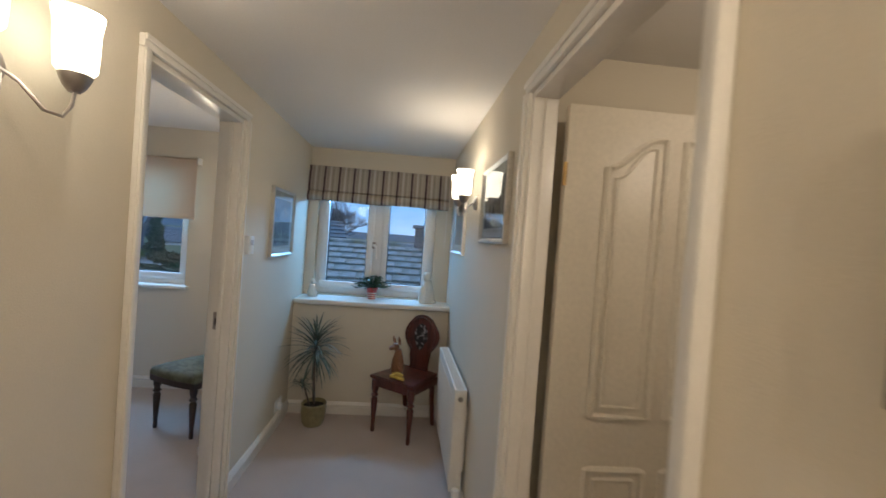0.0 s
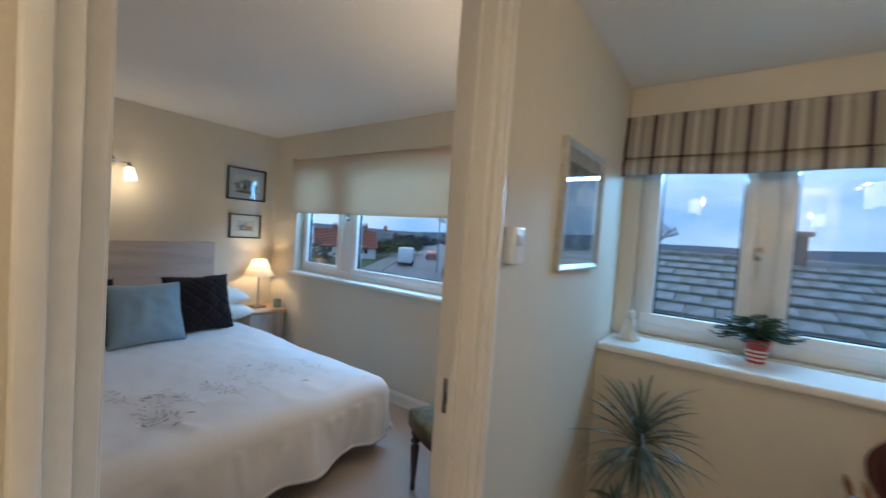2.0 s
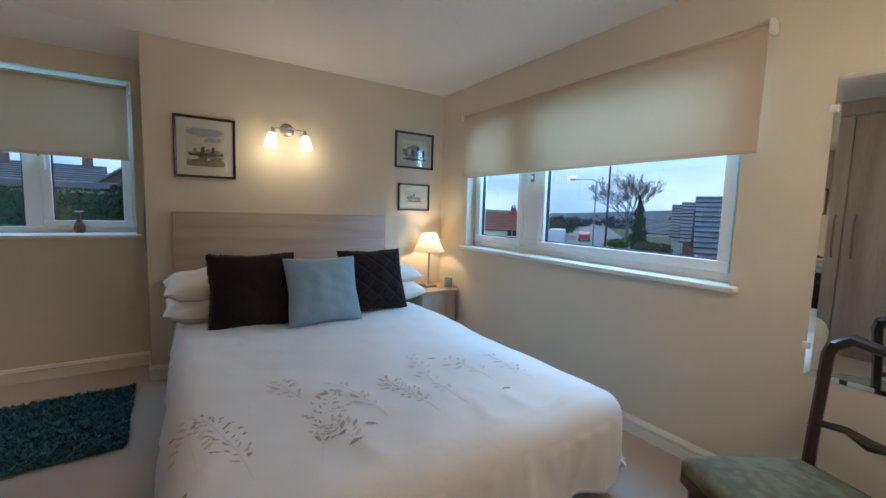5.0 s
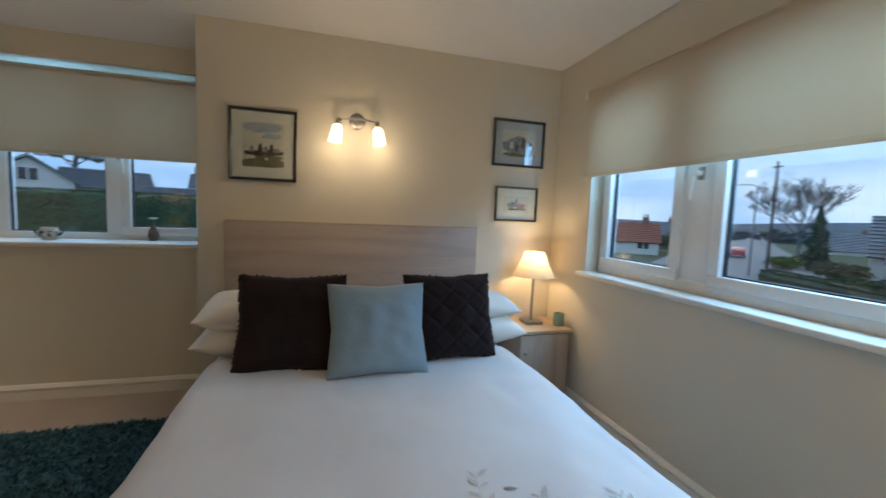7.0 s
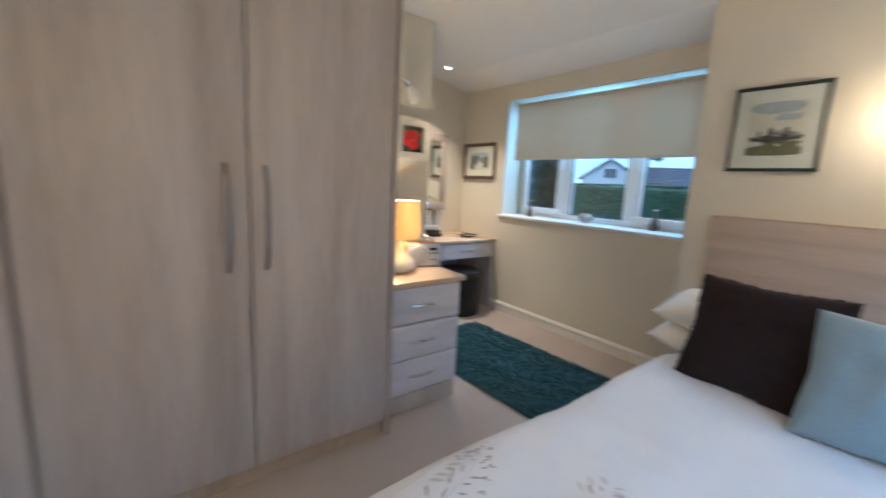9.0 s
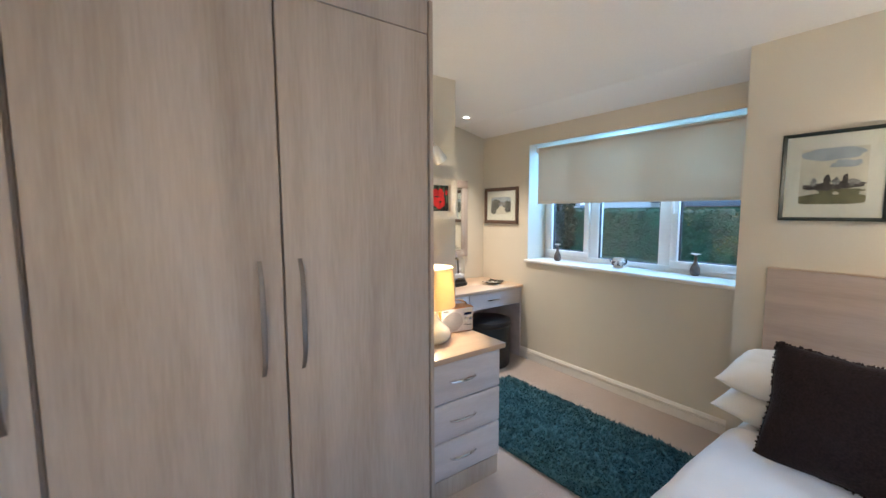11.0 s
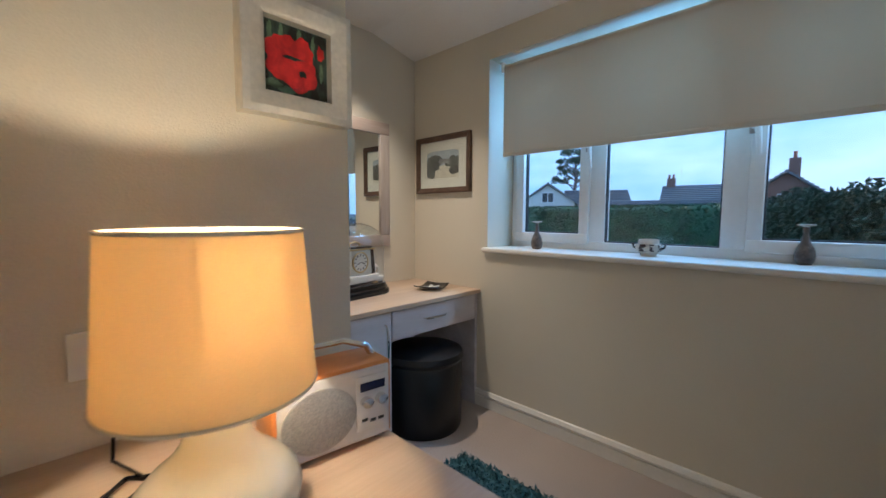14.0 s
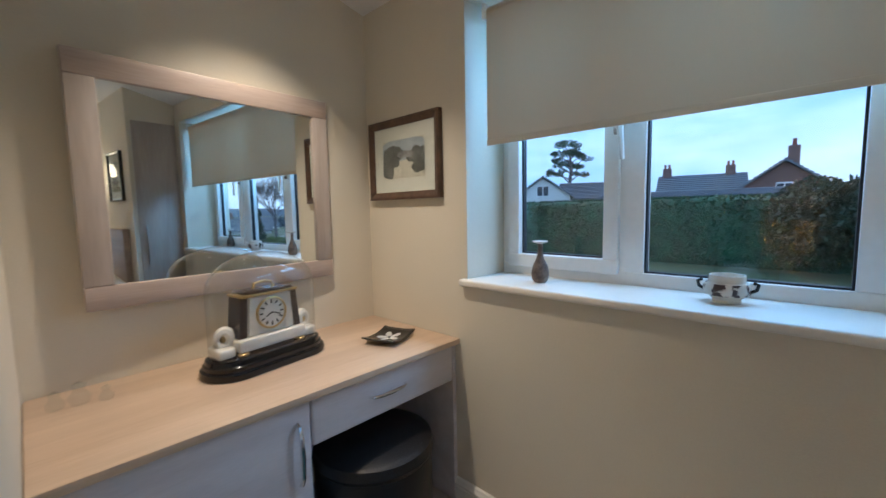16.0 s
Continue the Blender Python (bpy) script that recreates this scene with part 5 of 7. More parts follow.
dm = thing("dressing_mirror", pose(-2.975, DESK_Y + 0.022, 1.356, 0, 0, 182.8), "wide dressing mirror in a pale limed wood frame", "mirror")
bm = bmesh.new()
fw, mw, mh = 0.075, 0.436, 0.391
for k, (x0, x1, z0, z1) in enumerate(((-mw, mw, mh - fw, mh), (-mw, mw, -mh, -mh + fw), (-mw, -mw + fw, -mh + fw, mh - fw), (mw - fw, mw, -mh + fw, mh - fw))):
    part("frame_rail" if k < 2 else "frame_stile", boxed((x0, -0.024, z0), (x1, -0.001, z1), 0.004), SAND_R if k < 2 else SAND_V, dm)
part("glass", boxed((-mw + fw + 0.0005, -0.012, -mh + fw + 0.0005), (mw - fw - 0.0005, -0.008, mh - fw - 0.0005)), MIRROR, dm, "", 0)


# ---- loose things in the bedroom ----
def turned_leg(x, y, h, r=0.02):
    prof = [(0, 0), (r * 0.55, 0), (r * 0.7, 0.02), (r * 0.6, 0.05), (r * 0.85, h * 0.35), (r * 1.1, h * 0.62), (r * 0.7, h * 0.66), (r * 1.25, h * 0.70), (r * 0.75, h * 0.74), (r * 1.15, h * 0.82), (r * 1.2, h), (0, h)]
    return turned(prof, 16, (x, y, 0))


def back_leg(x, y, h, splay):
    return swept([(x, y + splay, 0), (x, y + splay * 0.4, h * 0.45), (x, y, h)], [0.015, 0.019, 0.02], 8)


ch = thing("side_chair", pose(-0.355, 4.165, 0, 0, 0, -24) @ Matrix.Diagonal((1.0, 1.0, 0.955, 1.0)), "dark carved wooden side chair with an olive upholstered seat", "chair")
for x in (-0.175, 0.175):
    part("leg", turned_leg(x, -0.17, 0.40, 0.022), DARKWOOD, ch)
    part("leg", back_leg(x * 0.72, 0.175, 0.40, 0.06), DARKWOOD, ch)
    post = [(x * 0.72, 0.175, 0.39), (x * 0.76, 0.19, 0.55), (x * 0.86, 0.225, 0.70), (x * 0.98, 0.262, 0.82), (x * 0.94, 0.275, 0.86)]
    part("back_post", swept(post, [0.018, 0.017, 0.017, 0.018, 0.02], 8), DARKWOOD, ch)
def seat_outline(u, inset=0.0):
    t = u * 4
    k, f = int(t) % 4, t % 1
    c = [(-0.215, -0.20), (0.215, -0.20), (0.165, 0.20), (-0.165, 0.20)]
    a, b = Vector(c[k]), Vector(c[(k + 1) % 4])
    p = a.lerp(b, f)
    bow = 0.02 * math.sin(math.pi * f)
    d = Vector((b.y - a.y, a.x - b.x)).normalized() if (b - a).length else Vector((0, 0))
    return (p + d * bow) * (1 - inset)
bm = bmesh.new()
sheet(bm, lambda u, v: (*seat_outline(u, [0, 0, 0.04, 0.2, 0.6, 0.999][round(v * 5)]), [0.405, 0.432, 0.452, 0.468, 0.478, 0.482][round(v * 5)]), 48, 5, True)
part("seat", bm, GREENSEAT, ch, "olive damask upholstered seat", 60)
bm = bmesh.new()
sheet(bm, lambda u, v: (*seat_outline(u, 0.02 if v in (0, 1) else 0.0), [0.36, 0.362, 0.403, 0.404][round(v * 3)]), 48, 3, True)
part("seat_rail", bm, DARKWOOD, ch)
crest = [(-0.165, 0.275, 0.85), (-0.12, 0.285, 0.885), (-0.05, 0.288, 0.875), (0, 0.29, 0.885), (0.05, 0.288, 0.875), (0.12, 0.285, 0.885), (0.165, 0.275, 0.85)]
part("crest_rail", swept(crest, [0.018, 0.021, 0.017, 0.026, 0.017, 0.021, 0.018], 10), DARKWOOD, ch, "carved crest rail")
mid = [(-0.137, 0.20, 0.60), (-0.06, 0.212, 0.615), (0, 0.216, 0.60), (0.06, 0.212, 0.615), (0.137, 0.20, 0.60)]
part("mid_rail", swept(mid, [0.011, 0.012, 0.02, 0.012, 0.011], 8), DARKWOOD, ch, "carved middle rail")


def radiator(m, w, h, name_label, standoff=-0.0015):
    r = thing("radiator", m, name_label, "radiator")
    bm = boxed((0, -0.095, 0.12), (w, -0.035, 0.12 + h - 0.012), 0.008, 3)
    part("panel", bm, TRIM, r)
    n = int(w / 0.034)
    for i in range(n):
        x = 0.02 + i * (w - 0.04) / n
        part("channel", boxed((x, -0.0985, 0.16), (x + 0.018, -0.0945, 0.12 + h - 0.06), 0.0018, 1), TRIM, r, "", 40)
    bm = bmesh.new()
    box(bm, (0, -0.098, 0.12 + h - 0.0115), (w, -0.088, 0.12 + h), 0.002)
    box(bm, (0, -0.042, 0.12 + h - 0.0115), (w, -0.032, 0.12 + h), 0.002)
    for i in range(int(w / 0.02)):
        box(bm, (0.006 + i * 0.02, -0.0885, 0.12 + h - 0.0105), (0.012 + i * 0.02, -0.0415, 0.12 + h - 0.003))
    part("top_grille", bm, TRIM, r, "white slotted top grille")
    for x in (-0.0035, w + 0.0005):
        part("side_cover", boxed((x, -0.098, 0.12), (x + 0.003, -0.032, 0.12 + h), 0.001), TRIM, r)
    part("plug", flipped(turned([(0, 0), (0.014, 0), (0.013, 0.006), (0, 0.007)], 16), pose(w + 0.0035, -0.065, 0.12 + h - 0.05, 0, 90, 0)), NICKEL, r, "nickel blanking plug")
    part("plug", flipped(turned([(0, 0), (0.014, 0), (0.013, 0.006), (0, 0.007)], 16), pose(-0.0035, -0.065, 0.12 + h - 0.05, 0, -90, 0)), NICKEL, r, "nickel blanking plug")
    for x in (0.06, w - 0.06):
        part("bracket", boxed((x - 0.012, -0.036, 0.2), (x + 0.012, standoff, h), 0.002), TRIM, r)
    part("valve", turned([(0, 0.03), (0.014, 0.03), (0.014, 0.10), (0.02, 0.105), (0.02, 0.15), (0, 0.155)], 14, (w + 0.035, -0.065, 0)), UPVC, r, "white valve")
    part("pipe", swept([(w + 0.035, -0.065, 0.0), (w + 0.035, -0.065, 0.06)], 0.008, 8), NICKEL, r)
    return r


radiator(EAST @ pose(-4.11, 0.012, 0), 0.86, 0.55, "white panel radiator under the landing pictures")
radiator(pose(0.05, 4.34, 0, 0, 0, -90), 0.74, 0.74, "white panel radiator on the bedroom partition", 0.068)

cnd = thing("candle", pose(-3.04, 4.735, 0.5155), "green glass candle beside the bedside lamp", "candle")
part("jar", turned([(0, 0), (0.034, 0), (0.036, 0.004), (0.036, 0.082), (0.033, 0.084), (0.033, 0.07), (0, 0.07)], 24), CANDLE, cnd)
part("wick", turned([(0, 0.07), (0.0015, 0.07), (0.0015, 0.083), (0, 0.083)], 6), BLACK, cnd)

rad = thing("radio", pose(-2.140, 1.486, 0.7385, 0, 0, 173) @ Matrix.Diagonal((1.2, 1.0, 1.0, 1.0)), "cherry wood table radio with a pale grey front", "radio")
part("case", boxed((-0.092, -0.05, 0.006), (0.092, 0.05, 0.15), 0.006, 3), ORANGE, rad, "cherry veneered case")
part("front", boxed((-0.086, -0.055, 0.011), (0.086, -0.0495, 0.145), 0.003), RADIOG, rad, "pale grey front panel")
part("grille", flipped(turned([(0, 0.0), (0.055, 0.0), (0.055, 0.003), (0.05, 0.0045), (0, 0.0045)], 36), pose(-0.027, -0.055, 0.074, 90, 0, 0)), GRILLE, rad, "round perforated loudspeaker grille")
part("control_plate", boxed((0.028, -0.0575, 0.03), (0.082, -0.0555, 0.132), 0.001), RADIOG, rad)
part("display", boxed((0.034, -0.0595, 0.104), (0.076, -0.058, 0.12), 0.001), SCREEN, rad, "dark blue display")
for x in (0.043, 0.068):
    part("knob", flipped(turned([(0, 0), (0.0095, 0), (0.009, 0.012), (0, 0.013)], 18), pose(x, -0.0577, 0.085, 90, 0, 0)), CHROME, rad, "chrome knob")
for x, z in ((0.041, 0.05), (0.055, 0.046), (0.069, 0.046)):
    part("button", boxed((x - 0.005, -0.0595, z - 0.003), (x + 0.005, -0.0576, z + 0.003), 0.001), GASKET, rad)
part("lettering", boxed((-0.078, -0.0558, 0.132), (-0.05, -0.0551, 0.138)), GASKET, rad, "", 0)
part("carry_handle", swept([(-0.08, 0.0, 0.147), (-0.07, 0.0, 0.168), (-0.03, 0.0, 0.186), (0.03, 0.0, 0.186), (0.07, 0.0, 0.168), (0.08, 0.0, 0.147)], 0.006, 8), CHROME, rad, "curved chrome handle")
for x in (-0.075, 0.075):
    part("foot", boxed((x - 0.01, -0.04, 0), (x + 0.01, 0.04, 0.0058)), GASKET, rad)

cl = thing("mantel_clock", pose(-3.005, 0.275, 0.7225, 0, 0, 188) @ Matrix.Diagonal((1.08, 1.08, 1.08, 1.0)), "cream and silver mantel clock on a black plinth under glass", "clock")
def stadium(bm, hw_, hd, levels, n=40):
    rings = []
    for off, z in levels:
        ring = []
        for i in range(n):
            a = 2 * math.pi * i / n
            cx = (hw_ - hd) * (1 if math.cos(a) > 0 else -1)
            ring.append(bm.verts.new((cx + (hd - off) * math.cos(a), (hd - off) * math.sin(a), z)))
        rings.append(ring)
    for p, q in zip(rings, rings[1:]):
        for i in range(n):
            bm.faces.new((p[i], p[(i + 1) % n], q[(i + 1) % n], q[i]))
    bm.faces.new(rings[0][::-1])
    bm.faces.new(rings[-1])
    return bm
part("plinth", stadium(bmesh.new(), 0.205, 0.095, [(0.0, 0.0), (-0.003, 0.01), (0.0, 0.022), (0.008, 0.026), (0.008, 0.036), (0.014, 0.04), (0.016, 0.052), (0.022, 0.056)]), BLACK, cl, "black lacquered oval plinth")
PEARL = surface("pearly_cream_enamel", (0.62, 0.58, 0.50), 0.22, mottle=(12, 0.05), grain=(50, 0.03), bump=(20, 0.01), coat=0.5)
UMBER = surface("dark_umber_marble", (0.05, 0.03, 0.022), 0.25, mottle=(30, 0.4), grain=(90, 0.2), bump=(20, 0.01), coat=0.4)
base = part("base", boxed((-0.118, -0.055, 0.066), (0.118, 0.055, 0.106), 0.007, 3), WHITECER, cl, "cream alabaster base")
for x in (-0.1, 0.1):
    for y in (-0.04, 0.04):
        part("foot", turned([(0, 0.056), (0.016, 0.056), (0.018, 0.061), (0.012, 0.066), (0, 0.066)], 12, (x, y, 0)), BRASS, cl, "gilt foot")
for k in (-1, 1):
    part("side_block", boxed((min(k * 0.1185, k * 0.172), -0.04, 0.0565), (max(k * 0.1185, k * 0.172), 0.04, 0.088), 0.009, 3), WHITECER, cl, "cream alabaster side block")
    ring = [(k * (0.140 + 0.019 * math.cos(a)), 0, 0.112 + 0.023 * math.sin(a)) for a in [2 * math.pi * i / 18 for i in range(19)]]
    part("scroll", swept(ring, [0.015 - 0.005 * math.cos(2 * math.pi * i / 18) for i in range(19)], 8), WHITECER, cl, "cream scroll ornament")
    part("scroll_boss", flipped(turned([(0, -0.012), (0.010, -0.010), (0.012, 0), (0.010, 0.010), (0, 0.012)], 12), pose(k * 0.138, 0, 0.112, 90, 0, 0)), BRASS, cl)
bm = bmesh.new()
prism(bm, [(-0.082, 0.1065), (0.082, 0.1065), (0.074, 0.232), (-0.074, 0.232)], -0.040, 0.040)
bmesh.ops.bevel(bm, geom=list(bm.edges), offset=0.004, segments=2, affect="EDGES")
part("case", bm, PEARL, cl, "pearly cream case", 20)
part("top_slab", boxed((-0.098, -0.046, 0.2325), (0.098, 0.046, 0.240), 0.002), BRASS, cl, "gilt edged top")
part("top_rail", boxed((-0.085, -0.036, 0.2405), (0.085, 0.036, 0.250), 0.003), UMBER, cl, "dark marble top rail")
for k in (-1, 1):
    bm = bmesh.new()
    prism(bm, [(k * 0.0825, 0.1065), (k * 0.108, 0.1065), (k * 0.096, 0.232), (k * 0.0745, 0.232)], -0.036, 0.036)
    part("side_pilaster", bm, UMBER, cl, "dark marble pilaster", 20)
face = part("dial", flipped(turned([(0, 0), (0.047, 0), (0.047, 0.004), (0, 0.0045)], 36), pose(0.0, -0.0385, 0.172, 90, 0, 0)), WHITECER, cl, "white enamel dial")
part("bezel", flipped(turned([(0.046, 0.0), (0.052, 0.0), (0.053, 0.006), (0.047, 0.008), (0.046, 0.0)], 36), pose(0.0, -0.0385, 0.172, 90, 0, 0)), BRASS, cl, "brass bezel")
for k in range(12):
    a = k * math.pi / 6
    bm = boxed((-0.0022, -0.0004, -0.006), (0.0022, 0.0004, 0.006))
    part("numeral", flipped(bm, pose(0.036 * math.sin(a), -0.0435, 0.172 + 0.036 * math.cos(a)) @ Matrix.Rotation(a, 4, "Y")), BLACK, face, "", 0)
for a, ln in ((-2.05, 0.022), (1.9, 0.031)):
    bm = boxed((-0.0018, -0.0004, 0), (0.0018, 0.0004, ln))
    part("hand_of_dial", flipped(bm, pose(0, -0.0445, 0.172) @ Matrix.Rotation(a, 4, "Y")), BLACK, face, "", 0)
part("top_handle", swept([(-0.035, 0, 0.2505), (-0.03, 0, 0.266), (0.0, 0, 0.272), (0.03, 0, 0.266), (0.035, 0, 0.2505)], 0.005, 8), BRASS, cl, "gilt top handle")
bm = bmesh.new()
def dome(u, v):
    a = u * 2 * math.pi
    z = 0.0565 + (0.20 * min(1, v / 0.6) + 0.115 * math.sin(max(0, (v - 0.6) / 0.4) * math.pi / 2))
    k = math.cos(max(0, (v - 0.6) / 0.4) * math.pi / 2 * 0.999)
    cx = 0.10 * (1 if math.cos(a) > 0 else -1)
    return (cx * k + 0.078 * k * math.cos(a), 0.078 * k * math.sin(a), z)
sheet(bm, dome, 48, 16, True)
dg = part("glass_dome", bm, DOME, cl, "clear glass dome", 80)
dg.visible_shadow = False

def dish_z(u, v):
    return 0.006 + 0.062 * (u - 0.5) ** 2 + 0.02 * (v - 0.5) ** 2


bm = bmesh.new()
sheet(bm, lambda u, v: ((u - 0.5) * 0.18, (v - 0.5) * 0.15, dish_z(u, v)), 12, 12)
dish = part("dish", bm, BLACK, None, "square dark glass dish with a pale leaf pattern", 60, category="dish")
dish.matrix_world = pose(-3.445, 0.43, 0.7225, 0, 0, 20)
sol = dish.modifiers.new("thickness", "SOLIDIFY")
sol.thickness, sol.offset = 0.006, 0
for k in range(5):
    a_ = radians(72 * k)
    bm = bmesh.new()
    ring = []
    for i in range(14):
        b_ = 2 * math.pi * i / 14
        px, py = 0.034 + 0.026 * math.cos(b_), 0.015 * math.sin(b_)
        x, y = px * math.cos(a_) - py * math.sin(a_), 0.85 * (px * math.sin(a_) + py * math.cos(a_))
        ring.append(bm.verts.new((x, y, dish_z(x / 0.18 + 0.5, y / 0.15 + 0.5) + 0.0044)))
    bm.faces.new(ring)
    part("painted_leaf", bm, MOUNT_D, dish, "pale grey painted leaf", 0)
gl = thing("glass_ornament", pose(-2.50, 0.21, 0.7225, 0, 0, 170), "small clear glass animal ornaments on the dressing table", "ornament")
for i, (x, y, r) in enumerate(((-0.05, 0, 0.018), (0.0, 0.01, 0.022), (0.06, -0.005, 0.015))):
    o_ = part("glass_figure", turned([(0, 0), (r, 0.002), (r * 1.2, r), (r * 0.5, r * 1.8), (r * 0.8, r * 2.5), (0, r * 3)], 14, (x, y, 0)), GLASS_T, gl)
    o_.visible_shadow = False


def vase(m):
    v = thing("vase", m, "slender brown stoneware bud vase on the dressing sill", "vase", "vases on the sill")
    part("body", turned([(0, 0), (0.022, 0), (0.03, 0.012), (0.033, 0.035), (0.028, 0.062), (0.014, 0.092), (0.0095, 0.115), (0.010, 0.145), (0.0, 0.146)], 24), STONEW, v)
    part("rim", turned([(0.009, 0.1462), (0.028, 0.152), (0.029, 0.156), (0.008, 0.153), (0.009, 0.1462)], 24), WHITECER, v, "flared pale rim")


SILL_Z = DW[2] + 0.0225
vase(pose(-3.76, 0.955, SILL_Z))
vase(pose(-3.86, 2.075, SILL_Z))
bowl = thing("bowl", pose(-3.80, 1.53, SILL_Z, 0, 0, 90), "two-handled cream bowl with a dark flower pattern", "bowl")
part("body", turned([(0, 0), (0.036, 0), (0.034, 0.008), (0.054, 0.03), (0.056, 0.048), (0.046, 0.058), (0.044, 0.078), (0.041, 0.078), (0.042, 0.055), (0, 0.02)], 28), WHITECER, bowl)
part("painted_band", turned([(0.0535, 0.022), (0.0565, 0.033), (0.0577, 0.047), (0.053, 0.0555), (0.052, 0.054), (0.053, 0.022), (0.0535, 0.022)], 28), two_tone("dark_flower_band", (0.05, 0.03, 0.03), (0.62, 0.58, 0.52), 0.3, 40, (1, 1, 1), (0.46, 0.54), 0.0), bowl, "dark painted flowers")
for k in (-1, 1):
    part("lug", swept([(k * 0.05, 0, 0.03), (k * 0.068, 0, 0.04), (k * 0.072, 0, 0.055), (k * 0.06, 0, 0.06)], 0.005, 8), BLACK, bowl, "dark curled handle")


# ---- things on the landing ----
hc = thing("hall_chair", pose(1.166, 4.185, 0, 0, 0, -35.5), "polished mahogany hall chair with a carved balloon back", "chair")
for x in (-0.165, 0.165):
    part("leg", turned_leg(x, -0.165, 0.395, 0.023), MAHOG, hc)
    part("leg", back_leg(x * 0.8, 0.16, 0.395, 0.05), MAHOG, hc)
bm = bmesh.new()
prism(bm, [(-0.20, -0.20), (0.20, -0.20), (0.165, 0.185), (-0.165, 0.185)], 0.405, 0.43)
bmesh.ops.transform(bm, matrix=Matrix(((1, 0, 0, 0), (0, 0, 1, 0), (0, 1, 0, 0), (0, 0, 0, 1))), verts=bm.verts)
bmesh.ops.bevel(bm, geom=list(bm.edges), offset=0.006, segments=2, affect="EDGES")
part("seat", bm, MAHOG, hc, "polished plank seat")
part("seat_rail", boxed((-0.18, -0.18, 0.345), (0.18, 0.17, 0.4045), 0.006), MAHOG, hc)
outline = []
for i in range(48):
    a = 2 * math.pi * i / 48 - math.pi / 2
    r = 0.15 + 0.012 * math.cos(4 * a)
    outline.append((r * math.cos(a), 0.70 + 0.165 * math.sin(a)))
waist = [(0.085, 0.43), (0.075, 0.47), (0.095, 0.54)]
pts = [p for p in outline if p[1] > 0.565]
loop = waist + sorted([p for p in pts if p[0] >= 0], key=lambda p: math.atan2(p[1] - 0.7, p[0])) + sorted([p for p in pts if p[0] < 0], key=lambda p: math.atan2(p[1] - 0.7, p[0]) % (2 * math.pi)) + [(-x, z) for x, z in reversed(waist)]
bm = bmesh.new()
prism(bm, loop, -0.012, 0.012)
bmesh.ops.bevel(bm, geom=[e for e in bm.edges if abs(e.verts[0].co.y - e.verts[1].co.y) < 1e-5], offset=0.005, segments=2, affect="EDGES")
M_BACK = pose(0, 0.125, 0.0, -4, 0, 0)
part("back", flipped(bm, M_BACK), MAHOG, hc, "balloon shaped back")
bm = bmesh.new()
prism(bm, [(0.062 * math.cos(2 * math.pi * i / 24) * (1 - 0.25 * (math.sin(2 * math.pi * i / 24) < -0.3)), 0.69 + 0.105 * math.sin(2 * math.pi * i / 24)) for i in range(24)], -0.0165, -0.0125)
part("carved_panel", flipped(bm, M_BACK), TAPEST, hc, "dark carved floral panel")
bm = bmesh.new()
tube(bm, [(0.125 * math.cos(a), -0.014, 0.70 + 0.14 * math.sin(a)) for a in [radians(-50 + 280 * i / 30) for i in range(31)]], 0.008, 6)
part("beading", flipped(bm, M_BACK), MAHOG, hc)

# carved animal on the chair, with its yellow cloth
bm = bmesh.new()
lathe(bm, [(0, 0), (0.042, 0.0), (0.05, 0.04), (0.045, 0.10), (0.032, 0.15), (0.022, 0.19), (0, 0.20)], 16)
lathe(bm, [(0, -0.03), (0.02, -0.02), (0.026, 0.0), (0.02, 0.025), (0, 0.034)], 12, (-0.015, -0.02, 0.21))
tube(bm, [(-0.02, -0.035, 0.21), (-0.05, -0.06, 0.20)], [0.018, 0.012], 8)
for x in (-0.03, 0.012):
    tube(bm, [(x, 0.0, 0.225), (x - 0.012, 0.005, 0.26), (x - 0.02, 0.008, 0.285)], [0.008, 0.012, 0.003], 6)
tube(bm, [(0.02, -0.03, 0.09), (0.05, -0.06, 0.06), (0.06, -0.07, 0.045)], [0.016, 0.012, 0.012], 8)
dog = part("animal_figure", bm, DOGC, None, "tan carved animal figure sitting on the hall chair", category="figurine")
dog.matrix_world = pose(1.09, 4.17, 0.4305, 0, 0, -20)
bm = bmesh.new()
for k, (x, y) in enumerate(((-0.035, 0), (0.03, -0.01), (0.0, 0.015))):
    tube(bm, [(x - 0.025, y, 0.014), (x, y - 0.012, 0.022), (x + 0.025, y + 0.004, 0.014)], [0.012, 0.014, 0.012], 8)
tube(bm, [(-0.04, 0.0, 0.03), (0.0, -0.005, 0.046), (0.04, 0.0, 0.034)], 0.013, 8)
yc = part("yellow_cloth", bm, YELLOW, None, "small folded yellow cloth on the hall chair", 60, category="cloth")
yc.matrix_world = pose(1.10, 4.05, 0.4295, 0, 0, -30)


